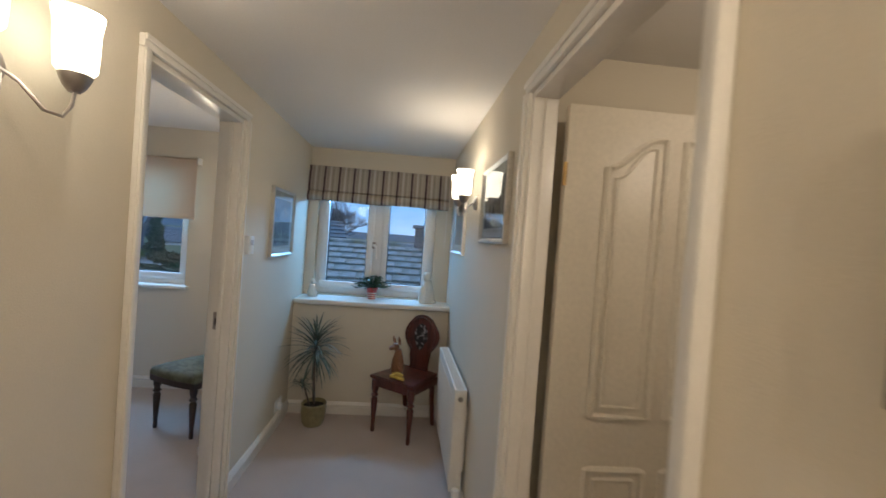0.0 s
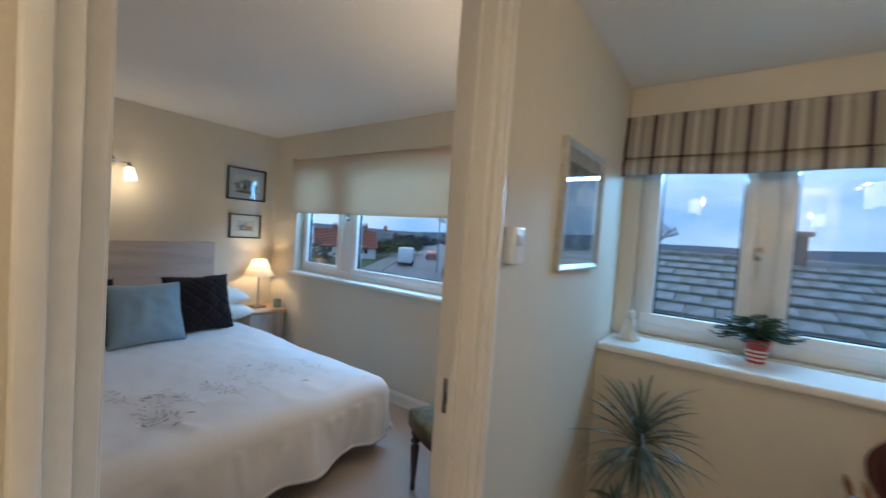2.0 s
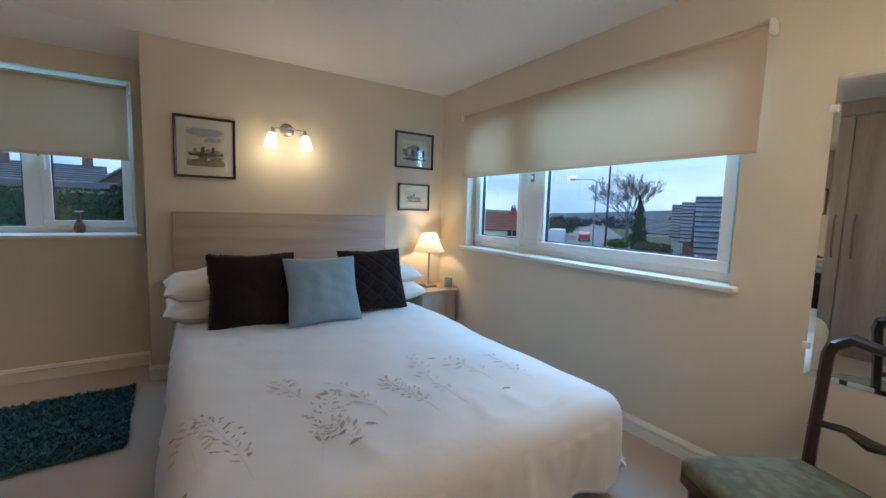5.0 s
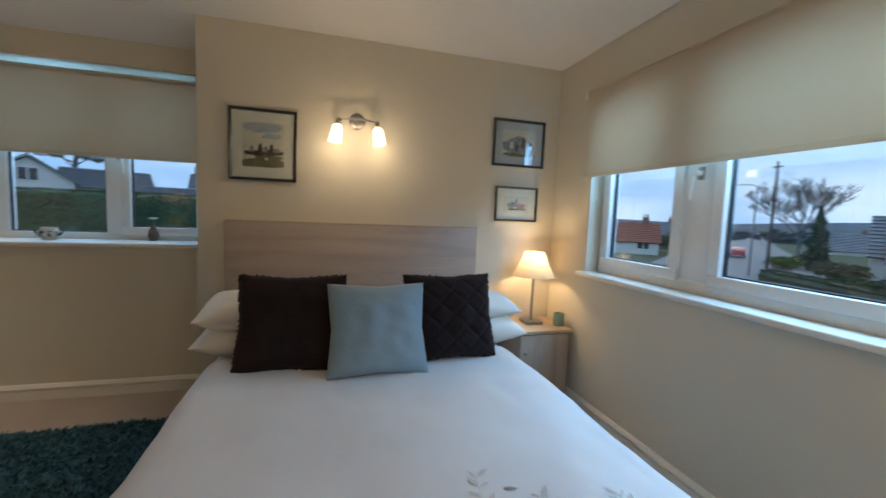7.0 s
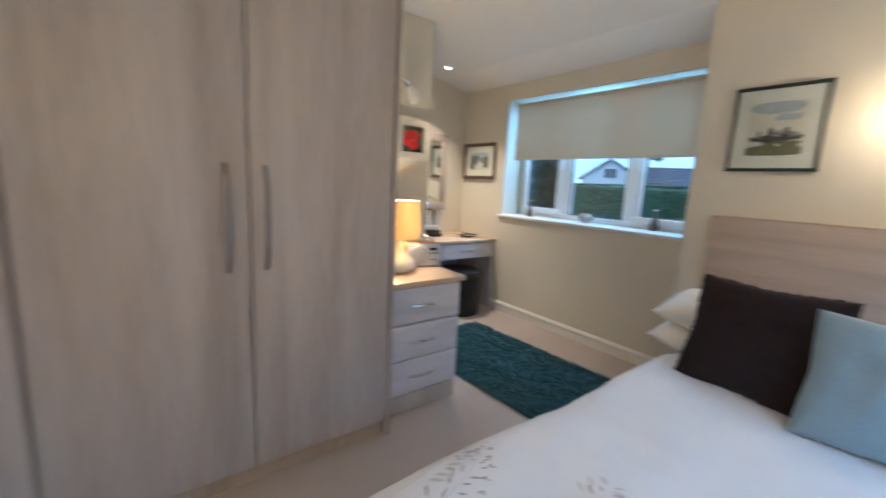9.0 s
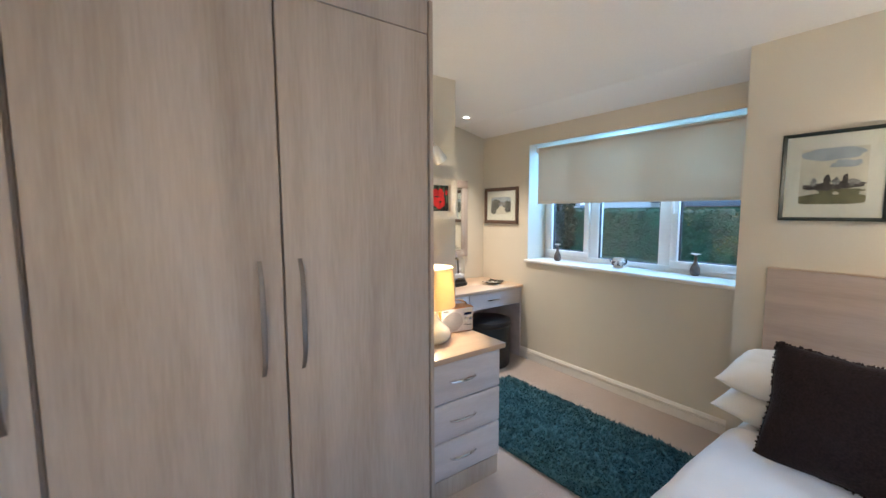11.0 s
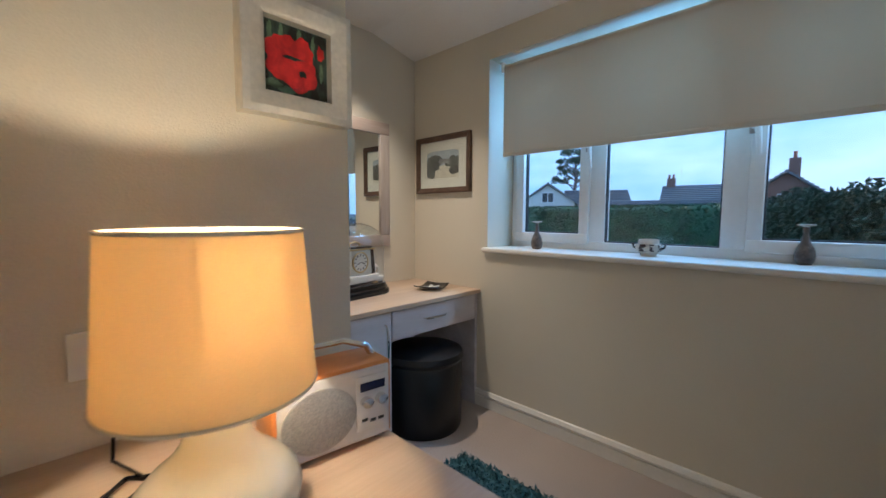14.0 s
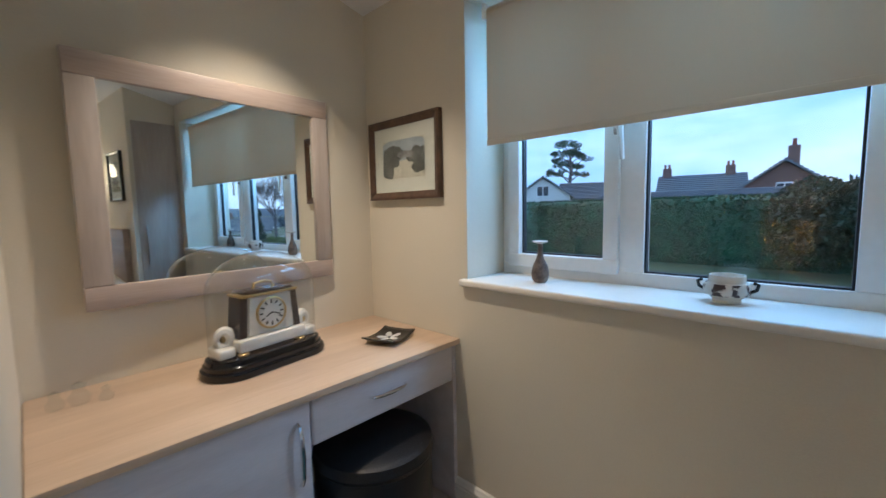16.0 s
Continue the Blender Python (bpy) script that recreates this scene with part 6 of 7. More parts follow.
def cat(m, s, label):
    bm = bmesh.new()
    lathe(bm, [(0, 0), (0.30, 0.0), (0.33, 0.10), (0.30, 0.30), (0.22, 0.52), (0.16, 0.66), (0, 0.70)], 20, (0, 0, 0), 1.15)
    lathe(bm, [(0, -0.16), (0.12, -0.12), (0.165, 0.0), (0.13, 0.11), (0, 0.15)], 18, (0, -0.08, 0.80))
    for x in (-0.09, 0.09):
        tube(bm, [(x, -0.06, 0.88), (x * 1.15, -0.06, 1.0)], [0.055, 0.008], 8)
        tube(bm, [(x, -0.26, 0.5), (x, -0.30, 0.25), (x, -0.33, 0.02)], [0.06, 0.055, 0.07], 8)
    tube(bm, [(0.2, 0.25, 0.04), (0.36, 0.1, 0.05), (0.36, -0.12, 0.05), (0.28, -0.28, 0.05)], [0.06, 0.055, 0.05, 0.04], 8)
    bmesh.ops.scale(bm, vec=(s * 0.72, s * 0.8, s), verts=bm.verts)
    c = part("cat_ornament", bm, WHITECER, None, label, 60, category="figurine")
    c.matrix_world = m


cat(pose(1.29, 4.57, 0.9255, 0, 0, -25), 0.285, "large white ceramic cat sitting on the landing sill")
cat(pose(0.325, 4.56, 0.9255, 0, 0, 40), 0.155, "small white ceramic cat sitting on the landing sill")

pp = thing("pot_plant", pose(0.82, 4.60, 0.9255), "bushy green pot plant in a red striped pot", "plant")
part("pot", turned([(0, 0), (0.033, 0), (0.046, 0.085), (0.05, 0.087), (0.05, 0.10), (0.045, 0.10), (0.043, 0.085), (0, 0.085)], 24), TERRA, pp, "red glazed pot")
for z in (0.012, 0.03, 0.048):
    r = 0.033 + 0.013 * z / 0.085
    part("stripe", turned([(r, z), (r + 0.0025, z), (r + 0.0035, z + 0.008), (r, z + 0.008), (r, z)], 24), WHITECER, pp, "cream ring")
rnd = random.Random(11)
bm = bmesh.new()
for i in range(120):
    a, el = rnd.uniform(0, 2 * math.pi), rnd.uniform(-0.25, 1.1)
    R = rnd.uniform(0.05, 0.135) * (1.1 if el < 0.5 else 0.75)
    c = Vector((R * math.cos(a) * math.cos(el), R * 0.7 * math.sin(a) * math.cos(el), 0.115 + 0.085 * math.sin(el)))
    tube(bm, [Vector((0.01 * math.cos(a), 0.01 * math.sin(a), 0.085)), c * 0.55 + Vector((0, 0, 0.055)), c], [0.003, 0.003, 0.003], 4)
    d = Vector((math.cos(a), math.sin(a), rnd.uniform(-0.4, 0.5))).normalized()
    s = d.cross(Vector((0, 0, 1))).normalized()
    ln, wd = rnd.uniform(0.03, 0.05), rnd.uniform(0.009, 0.014)
    q = [bm.verts.new(p) for p in (c, c + d * ln * 0.5 + s * wd, c + d * ln, c + d * ln * 0.5 - s * wd)]
    e = [bm.verts.new(p + Vector((0, 0, -0.004))) for p in (c, c + d * ln * 0.5 + s * wd, c + d * ln, c + d * ln * 0.5 - s * wd)]
    bm.faces.new(q)
    bm.faces.new(e[::-1])
    for k in range(4):
        bm.faces.new((q[k], e[k], e[(k + 1) % 4], q[(k + 1) % 4]))
part("foliage", bm, SUCC, pp, "thick deep green leaves")

dr = thing("dracaena", pose(0.475, 4.225, 0), "spiky dragon tree in an olive glazed pot on the carpet", "plant")
part("pot", turned([(0, 0), (0.07, 0), (0.085, 0.03), (0.093, 0.10), (0.09, 0.15), (0.096, 0.16), (0.09, 0.168), (0.084, 0.16), (0.08, 0.14), (0, 0.14)], 32), POTG, dr, "olive glazed pot")
part("soil", turned([(0, 0.1405), (0.0795, 0.1405), (0.03, 0.15), (0, 0.152)], 20), SOIL, dr)
part("stem", swept([(0, 0, 0.14), (-0.012, 0.005, 0.30), (-0.02, 0.0, 0.46), (-0.012, 0, 0.62)], [0.011, 0.010, 0.010, 0.009], 8), BARK, dr)
part("stem", swept([(-0.03, 0.0, 0.14), (-0.06, 0.0, 0.22), (-0.09, 0.01, 0.31)], [0.008, 0.007, 0.006], 8), BARK, dr)
def blade_leaf(bm, c, a, el, ln, wd, sag):
    pts, p, e = [], Vector(c), el
    for i in range(8):
        pts.append(p.copy())
        p += Vector((math.cos(a) * math.cos(e), math.sin(a) * math.cos(e), math.sin(e))) * ln / 7
        e -= sag / 7
    side = Vector((-math.sin(a), math.cos(a), 0))
    prev = None
    for i, p in enumerate(pts):
        w = wd * math.sin(math.pi * (0.12 + 0.86 * i / 7)) ** 0.7
        row = [bm.verts.new(p - side * w), bm.verts.new(p + Vector((0, 0, -w * 0.5))), bm.verts.new(p + side * w)]
        if prev:
            for k in range(2):
                bm.faces.new((prev[k], prev[k + 1], row[k + 1], row[k]))
        prev = row
rnd = random.Random(3)
bm = bmesh.new()
for i in range(95):
    t = i / 95
    blade_leaf(bm, (-0.013, 0, 0.52 + 0.12 * t), rnd.uniform(0, 6.28), -0.55 + 1.9 * t + rnd.uniform(-0.25, 0.25), rnd.uniform(0.22, 0.31), 0.0062, rnd.uniform(0.5, 1.5))
lv = part("leaves", bm, SPIKY, dr, "narrow grey-green leaves", 60)
bm = bmesh.new()
for i in range(26):
    blade_leaf(bm, (-0.09, 0.01, 0.27 + 0.05 * i / 26), rnd.uniform(0, 6.28), rnd.uniform(-0.2, 1.2), rnd.uniform(0.09, 0.14), 0.005, rnd.uniform(0.3, 1.2))
part("leaves", bm, SPIKY, dr, "narrow grey-green leaves", 60)

rb = thing("roman_blind", pose(0.215, 4.64, 2.03), "striped wool roman blind drawn up in folds", "blind")
bm = bmesh.new()
fold = [(0.0, 0.0), (-0.022, -0.10), (-0.030, -0.19), (-0.026, -0.203), (-0.006, -0.205), (-0.004, -0.211), (-0.036, -0.216), (-0.048, -0.250), (-0.046, -0.285), (-0.030, -0.296), (0.0, -0.285), (0.018, -0.25), (0.02, 0.0)]
g = sheet(bm, lambda u, v: (u * 1.215, fold[round(v * (len(fold) - 1))][0] - 0.006 * math.sin(u * 3.14) * (v > 0.2), fold[round(v * (len(fold) - 1))][1] + 0.004 * math.sin(u * 11) * (0.3 < v < 0.8)), 30, len(fold) - 1)
part("fabric", bm, STRIPES, rb, "striped wool cloth", 70)
part("headrail", boxed((0.0, -0.004, -0.02), (1.215, 0.038, 0.008), 0.003), STRIPES, rb)
part("chain", swept([(1.20, -0.03, -0.25), (1.203, -0.03, -0.45), (1.20, -0.028, -0.62)], 0.0015, 5), UPVC, rb, "white pull chain")

sk = thing("wall_socket", pose(0.22, 4.17, 0.16, 0, 0, 90), "white double wall socket with a plug", "socket")
part("plate", boxed((-0.073, -0.009, -0.043), (0.073, -0.0005, 0.043), 0.003), UPVC, sk)
part("plug", boxed((-0.05, -0.045, -0.02), (-0.008, -0.0095, 0.02), 0.006), UPVC, sk, "white plug")
part("rocker", boxed((0.02, -0.013, 0.012), (0.034, -0.0095, 0.03), 0.001), UPVC, sk)
sw = thing("thermostat", pose(0.22, 3.42, 1.36, 0, 0, 90), "small white wall thermostat beside the bedroom door", "thermostat")
part("housing", boxed((-0.035, -0.032, -0.05), (0.035, -0.0005, 0.05), 0.006), UPVC, sw)
part("dial", boxed((-0.02, -0.0345, 0.0), (0.02, -0.0325, 0.03), 0.001), RADIOG, sw)
st = thing("strike_plate", pose(0.16, 3.2675, 0.965, 0, 0, 0), "nickel door strike plate on the lining", "door furniture")
part("plate", boxed((-0.018, -0.0015, -0.045), (0.018, -0.0002, 0.045), 0.0005), NICKEL, st)
# Thin black slab on the plate's face paints the shade of the latch hole.
part("keep", boxed((-0.009, -0.0022, -0.02), (0.009, -0.0016, 0.012)), GASKET, st, "black patch for the shade in the latch hole", 0)


# ---- outdoors ----
LOW = -3.2


def ground_z(x, y):
    t = min(1.0, max(0.0, (y - 5.2 + 0.10 * (x + 4)) / 9.0))
    return -0.28 + (LOW + 0.28) * t * t * (3 - 2 * t)


steps = [-1600, -700, -300, -150, -90, -60, -45, -35, -28, -22, -18, -15, -12, -10, -8, -6, -4, -2, 0, 2, 4, 5, 6, 7, 8, 9, 10, 11, 12, 13, 14, 16, 18, 22, 28, 35, 45, 60, 90, 150, 300, 700, 1600]
bm = bmesh.new()
g = [[bm.verts.new((x, y, ground_z(x, y))) for y in steps] for x in steps]
for i in range(len(steps) - 1):
    for j in range(len(steps) - 1):
        bm.faces.new((g[i][j], g[i + 1][j], g[i + 1][j + 1], g[i][j + 1]))
structure("ground", bm, GRASS, "winter grass and garden ground around the house", category="ground")


def far(az, d, z=0.0):
    """A place d metres off in the direction az, as seen from the street window."""
    return Vector((-0.25 + d * math.cos(radians(az)), 3.06 + d * math.sin(radians(az)), z))


def garden(az, d, z=0.0):
    """A place d metres off in the direction az, as seen from the dressing window."""
    return Vector((-2.43 + d * math.cos(radians(az)), 1.72 + d * math.sin(radians(az)), z))


bm = bmesh.new()
a, b = far(129.0, 22, LOW + 0.05), far(127.4, 420, LOW + 0.05)
d = (b - a).normalized()
s = Vector((-d.y, d.x, 0)) * 4.8
for p, q in ((a, b),):
    bm.faces.new([bm.verts.new(v) for v in (p - s, q - s, q + s, p + s)])
structure("road", bm, ASPH, "wet grey asphalt street running away downhill", category="road")
bm = bmesh.new()
for k in (-1, 1):
    e0, e1 = s * k * 1.0, s * k * 1.5
    vs_ = [bm.verts.new(v + Vector((0, 0, 0.1))) for v in (a + e0, b + e0, b + e1, a + e1)]
    lo = [bm.verts.new(v + Vector((0, 0, -0.05))) for v in (a + e0, b + e0, b + e1, a + e1)]
    bm.faces.new(vs_)
    for i in range(4):
        bm.faces.new((vs_[i], vs_[(i + 1) % 4], lo[(i + 1) % 4], lo[i]))
structure("pavement", bm, surface("concrete_paving", (0.22, 0.22, 0.21), 0.85, mottle=(0.5, 0.1)), "concrete pavement with a raised kerb", category="pavement")


def house(name, place, rz, w, dp, eave, ridge, base, wall_mat, roof_mat, label, windows=(), chimneys=(), gable_windows=(), group=""):
    """House with its ridge along local x; front faces -y."""
    h = thing(name, pose(place.x, place.y, base, 0, 0, rz), label, "house", group)
    e, r = eave - base, ridge - base
    bm = bmesh.new()
    ends = []
    for x in (-w / 2, w / 2):
        ends.append([bm.verts.new((x, y, z)) for y, z in ((-dp / 2, -0.5), (dp / 2, -0.5), (dp / 2, e), (0, r - 0.1), (-dp / 2, e))])
    bm.faces.new(ends[0])
    bm.faces.new(ends[1][::-1])
    for i in range(5):
        j = (i + 1) % 5
        bm.faces.new((ends[0][j], ends[0][i], ends[1][i], ends[1][j]))
    part("wall", bm, wall_mat, h, "", 0)
    for k in (-1, 1):
        bm = bmesh.new()
        n = 11
        top, low = Vector((0, 0, r)), Vector((0, k * (dp / 2 + 0.35), e - 0.35 * (r - e) / (dp / 2)))
        up = Vector((0, k * (r - e), dp / 2)).normalized()
        for i in range(n):
            p, q = low.lerp(top, i / n), low.lerp(top, (i + 1) / n + (0.03 if i < n - 1 else 0))
            vs_ = []
            for x in (-w / 2 - 0.3, w / 2 + 0.3):
                vs_.append([bm.verts.new(Vector((x, 0, 0)) + v) for v in (p, p + up * 0.2, q + up * 0.05, q)])
            bm.faces.new(vs_[0])
            bm.faces.new(vs_[1][::-1])
            for a_ in range(4):
                b_ = (a_ + 1) % 4
                bm.faces.new((vs_[0][b_], vs_[0][a_], vs_[1][a_], vs_[1][b_]))
        part("roof", bm, roof_mat, h, "", 0)
    part("ridge", swept([(-w / 2 - 0.3, 0, r + 0.06), (w / 2 + 0.3, 0, r + 0.06)], 0.13, 8), roof_mat, h)
    for x, z, ww, hh in windows:
        wd = part("window", boxed((x - ww / 2, -dp / 2 - 0.06, z), (x + ww / 2, -dp / 2 + 0.02, z + hh), 0.02), UPVC, h, "white framed window", 0)
        for u in (-1, 1):
            part("pane", boxed((x + u * ww * 0.24 - ww * 0.2, -dp / 2 - 0.075, z + 0.1), (x + u * ww * 0.24 + ww * 0.2, -dp / 2 - 0.062, z + hh - 0.1)), FARGLASS, wd, "", 0)
    for sx, y, z, ww, hh in gable_windows:
        xo = sx * w / 2
        wd = part("window", boxed((xo - 0.05, y - ww / 2, z), (xo + 0.05, y + ww / 2, z + hh), 0.02), UPVC, h, "white framed window", 0)
        for u in (-1, 1):
            part("pane", boxed((xo + sx * 0.052, y + u * ww * 0.24 - ww * 0.2, z + 0.1), (xo + sx * 0.066, y + u * ww * 0.24 + ww * 0.2, z + hh - 0.1)), FARGLASS, wd, "", 0)
    for x, y in chimneys:
        c = part("chimney", boxed((x - 0.42, y - 0.32, r - 0.9), (x + 0.42, y + 0.32, r + 1.0), 0.03), BRICKR, h, "brick chimney stack")
        for u in (-0.2, 0.2):
            part("chimney_pot", turned([(0, 1.0), (0.13, 1.0), (0.10, 1.4), (0.14, 1.45), (0, 1.45)], 10, (x + u, y, r)), REDTILE, c, "clay pot")
    return h


# street side
wf = [(-2.8, 0.7, 1.6, 1.2), (2.6, 0.7, 1.6, 1.2)]
gw = [(-1, 0, 3.2, 1.5, 1.2), (-1, -1.6, 0.8, 1.5, 1.2), (-1, 1.8, 0.8, 1.5, 1.2)]
for az, dd, wall_m in ((114.5, 31, RENDERW), (116.1, 43, BRICKR), (117.2, 52, RENDERW)):
    rz, w_, e_, r_ = 27, 9.0, -0.6, 2.45
    hp = far(az, dd) + Vector((math.cos(radians(rz)), math.sin(radians(rz)), 0)) * (w_ / 2)
    house("chalet_house", hp, rz, w_, 6.0, e_, r_, LOW, wall_m, SLATE, "chalet house with a steep grey tiled roof", wf, [], gw, "houses along the street")
    dm_ = thing("dormer", pose(hp.x, hp.y, LOW, 0, 0, rz) @ pose(-1.9, -2.0, e_ - LOW + 1.15), "white boarded dormer window on a chalet roof", "dormer", "dormers along the street")
    part("cheeks", boxed((-0.9, -0.75, -0.75), (0.9, 1.2, 0.6), 0.03), RENDERW, dm_, "", 0)
    part("pane", boxed((-0.72, -0.78, -0.2), (0.72, -0.755, 0.48)), FARGLASS, dm_, "", 0)
    part("flat_roof", boxed((-1.05, -0.95, 0.61), (1.05, 1.25, 0.73)), SLATE, dm_, "", 0)
for az, dd, rz in ((117.6, 120, 20), (119.0, 140, 10), (118.2, 105, 25), (127.2, 210, 30)):
    house("far_house", far(az, dd), rz, 10, 8, -2.4, 0.3, LOW - 2, RENDERW, SLATE, "distant pale house with a grey roof", wf, [(3.5, 0)], (), "distant houses down the street")
house("red_roofed_house", far(140.0, 66), 52, 9, 8, -1.4, 1.0, LOW, RENDERW, REDTILE, "white house with a red tiled roof", wf, [(3, 0)], [(-1, 0, 1.0, 1.4, 1.1)])
house("brick_house", far(143.8, 78), 60, 9, 8, -1.5, 0.9, LOW, BRICKR, REDTILE, "red brick house across the street", wf, [(3, 0)], [(-1, 0, 1.0, 1.4, 1.1)])
house("brick_house", far(136.4, 95), 45, 9, 8, -1.1, 1.3, LOW, BRICKR, SLATE, "red brick house across the street", wf, [(3, 0)])


def leaves_mesh(centres, count, size, rnd):
    """Many small leaf clumps: pairs of crossed, bent leaves scattered inside ellipsoids (centre, radii)."""
    vs_, fs_ = [], []
    for c, r in centres:
        for i in range(count):
            while True:
                p = Vector((rnd.uniform(-1, 1), rnd.uniform(-1, 1), rnd.uniform(-1, 1)))
                if 0.25 < p.length < 1:
                    break
            o_ = Vector((c[0] + p.x * r[0], c[1] + p.y * r[1], c[2] + p.z * r[2]))
            for k in range(2):
                d1 = Vector((rnd.gauss(0, 1), rnd.gauss(0, 1), rnd.gauss(0, 1))).normalized() * size * rnd.uniform(0.6, 1.3)
                d2 = d1.orthogonal().normalized() * size * 0.5
                q = len(vs_)
                vs_ += [tuple(o_ - d1), tuple(o_ + d2), tuple(o_ + d1), tuple(o_ - d2 + d1 * 0.2)]
                fs_.append((q, q + 1, q + 2, q + 3))
    me = bpy.data.meshes.new("crown")
    me.from_pydata(vs_, [], fs_)
    return me


def crown(name, centres, count, size, material, parent, seed, label=""):
    me = leaves_mesh(centres, count, size, random.Random(seed))
    me.materials.append(material)
    ob = new(name, me)
    ob.parent = parent
    return tagged(ob, label)


def bare_tree(place, h, seed, name="bare_tree"):
    """Leafless tree: trunk and forking limbs down to fine twigs."""
    rnd = random.Random(seed)
    t = thing(name, pose(place.x, place.y, place.z), "bare spreading winter tree", "tree")
    trunk, limbs = bmesh.new(), bmesh.new()
    tube(trunk, [(0, 0, -0.3), (0.1, 0, h * 0.12), (0, 0.1, h * 0.26)], [h * 0.024, h * 0.018, h * 0.015], 8)
    def grow(p, d, ln, r, level):
        q = p + d * ln * 0.5 + Vector((rnd.uniform(-1, 1), rnd.uniform(-1, 1), rnd.uniform(-0.3, 0.6))) * ln * 0.07
        e = p + d * ln
        k = Vector((e.x / (h * 0.47), e.y / (h * 0.47), (e.z - h * 0.56) / (h * 0.44)))
        if k.length > 1:
            e = p.lerp(e, max(0.15, 1 - (k.length - 1) * 2.2))
        tube(limbs, [p, q, e], [max(0.022, r), max(0.02, r * 0.8), max(0.017, r * 0.6)], 5 if level < 3 else 3, caps=False)
        if level >= 7:
            return
        for i in range(3 if level < 5 else 2):
            nd = (d + Vector((rnd.uniform(-1, 1), rnd.uniform(-1, 1), rnd.uniform(-0.25, 0.7))) * (0.75 if level else 0.95)).normalized()
            grow(p.lerp(e, rnd.uniform(0.55, 1.0)), nd, ln * rnd.uniform(0.64, 0.82), r * 0.66, level + 1)
    for i in range(5):
        a_ = i * 1.26 + rnd.uniform(-0.3, 0.3)
        grow(Vector((0, 0.05, h * (0.2 + 0.015 * i))), Vector((math.cos(a_) * (0.25 + 0.16 * i), math.sin(a_) * (0.25 + 0.16 * i), 0.8)).normalized(), h * 0.25, h * 0.0095, 1)
    part("trunk", trunk, BARE, t)
    part("limbs", limbs, BARE, t, "", 0)
    return t


bare_tree(far(122.5, 76, LOW), 13.0, 4)
bare_tree(Vector((-6.8, 42.0, LOW)), 9.0, 9)


def conifer(place, h, r, material, seed, label, name="conifer"):
    t = thing(name, pose(place.x, place.y, place.z), label, "tree")
    part("trunk", turned([(0, -0.2), (r * 0.16, -0.2), (r * 0.05, h * 0.9), (0, h * 0.95)], 8), BARE, t)
    cs = []
    for i in range(11):
        f = i / 10
        rr = r * (0.95 - 0.85 * f ** 1.3) * (0.75 if i == 0 else 1)
        cs.append(((0.1 * r * math.sin(i * 2.4), 0.1 * r * math.cos(i * 2.4), h * (0.08 + 0.87 * f)), (rr, rr, h * 0.085)))
    crown("crown", cs, 210, max(0.07, h * 0.022), material, t, seed)
    return t


conifer(far(121.1, 56, LOW), 6.7, 1.35, CYPRL, 5, "dark upright cypress by the street")
conifer(Vector((-10.0, -3.9, ground_z(-10, -3.9))), 5.2, 0.55, CONIF, 8, "slim dark conifer in the garden")


def shrub(place, r, h, material, seed, label, n=900, size=0.11, name="shrub"):
    t = thing(name, pose(place.x, place.y, place.z), label, "shrub")
    rnd = random.Random(seed)
    part("stems", swept([(0, 0, -0.1), (0.05, 0, h * 0.4), (0, 0.05, h * 0.7)], [0.05, 0.04, 0.02], 6), BARE, t)
    cs = []
    for i in range(7):
        a_ = i * 0.9
        cs.append(((r * 0.5 * math.cos(a_) * (i > 0), r * 0.5 * math.sin(a_) * (i > 0), h * rnd.uniform(0.4, 0.62)), (r * rnd.uniform(0.45, 0.62), r * rnd.uniform(0.45, 0.62), h * rnd.uniform(0.3, 0.42))))
    crown("crown", cs, n // 7, size, material, t, seed)


for i, (az, dd, r, h, mt) in enumerate(((133.9, 70, 2.6, 3.6, SHRUBL), (136.5, 66, 2.4, 3.2, CONIF), (123.4, 57, 1.9, 1.5, LIMEL), (131.6, 74, 2.4, 3.0, SHRUBL), (129.9, 84, 2.4, 3.2, CYPRL), (119.2, 46, 1.9, 2.0, WINTERL), (117.6, 40, 1.7, 1.3, SHRUBL), (118.2, 52, 1.7, 1.4, SHRUBL), (143.3, 26, 1.0, 3.8, CONIF), (110, 28, 1.6, 1.3, SHRUBL))):
    p = far(az, dd)
    shrub(Vector((p.x, p.y, ground_z(p.x, p.y))), r, h, mt, 30 + i, "evergreen garden shrub beside the street", 700, 0.16 if dd > 40 else 0.11)
p = garden(176.6, 12.2)
shrub(Vector((p.x, p.y, ground_z(p.x, p.y) - 0.1)), 1.75, 2.6, CYPRL, 61, "large glossy laurel in front of the hedge", 6400, 0.085, "laurel")

# long clipped hedge along the front of the neighbouring gardens
h0, h1 = Vector((-24.52, 37.89, LOW)), Vector((-7.78, 30.35, LOW))
hd = (h1 - h0).normalized()
hn, hl = Vector((-hd.y, hd.x, 0)), (h1 - h0).length
front = thing("garden_hedge", pose(0, 0, 0), "low clipped brownish green hedge beside the street", "hedge")
bm = bmesh.new()
def front_pt(u, v):
    ox, oz = [(0.7, -0.3), (0.75, 0.45), (0.62, 0.9), (0.0, 0.98), (-0.62, 0.9), (-0.75, 0.45), (-0.7, -0.3)][round(v * 6)]
    p = h0 + hd * (hl * u)
    k = 0.08 * noise.noise((p.x * 0.9, p.y * 0.9, ox * 2 + oz))
    return p + hn * (ox + k) + Vector((0, 0, oz + k))
sheet(bm, front_pt, 120, 6)
part("clipped_body", bm, WINTERL, front, "", 60)
rnd = random.Random(81)
vs_, fs_ = [], []
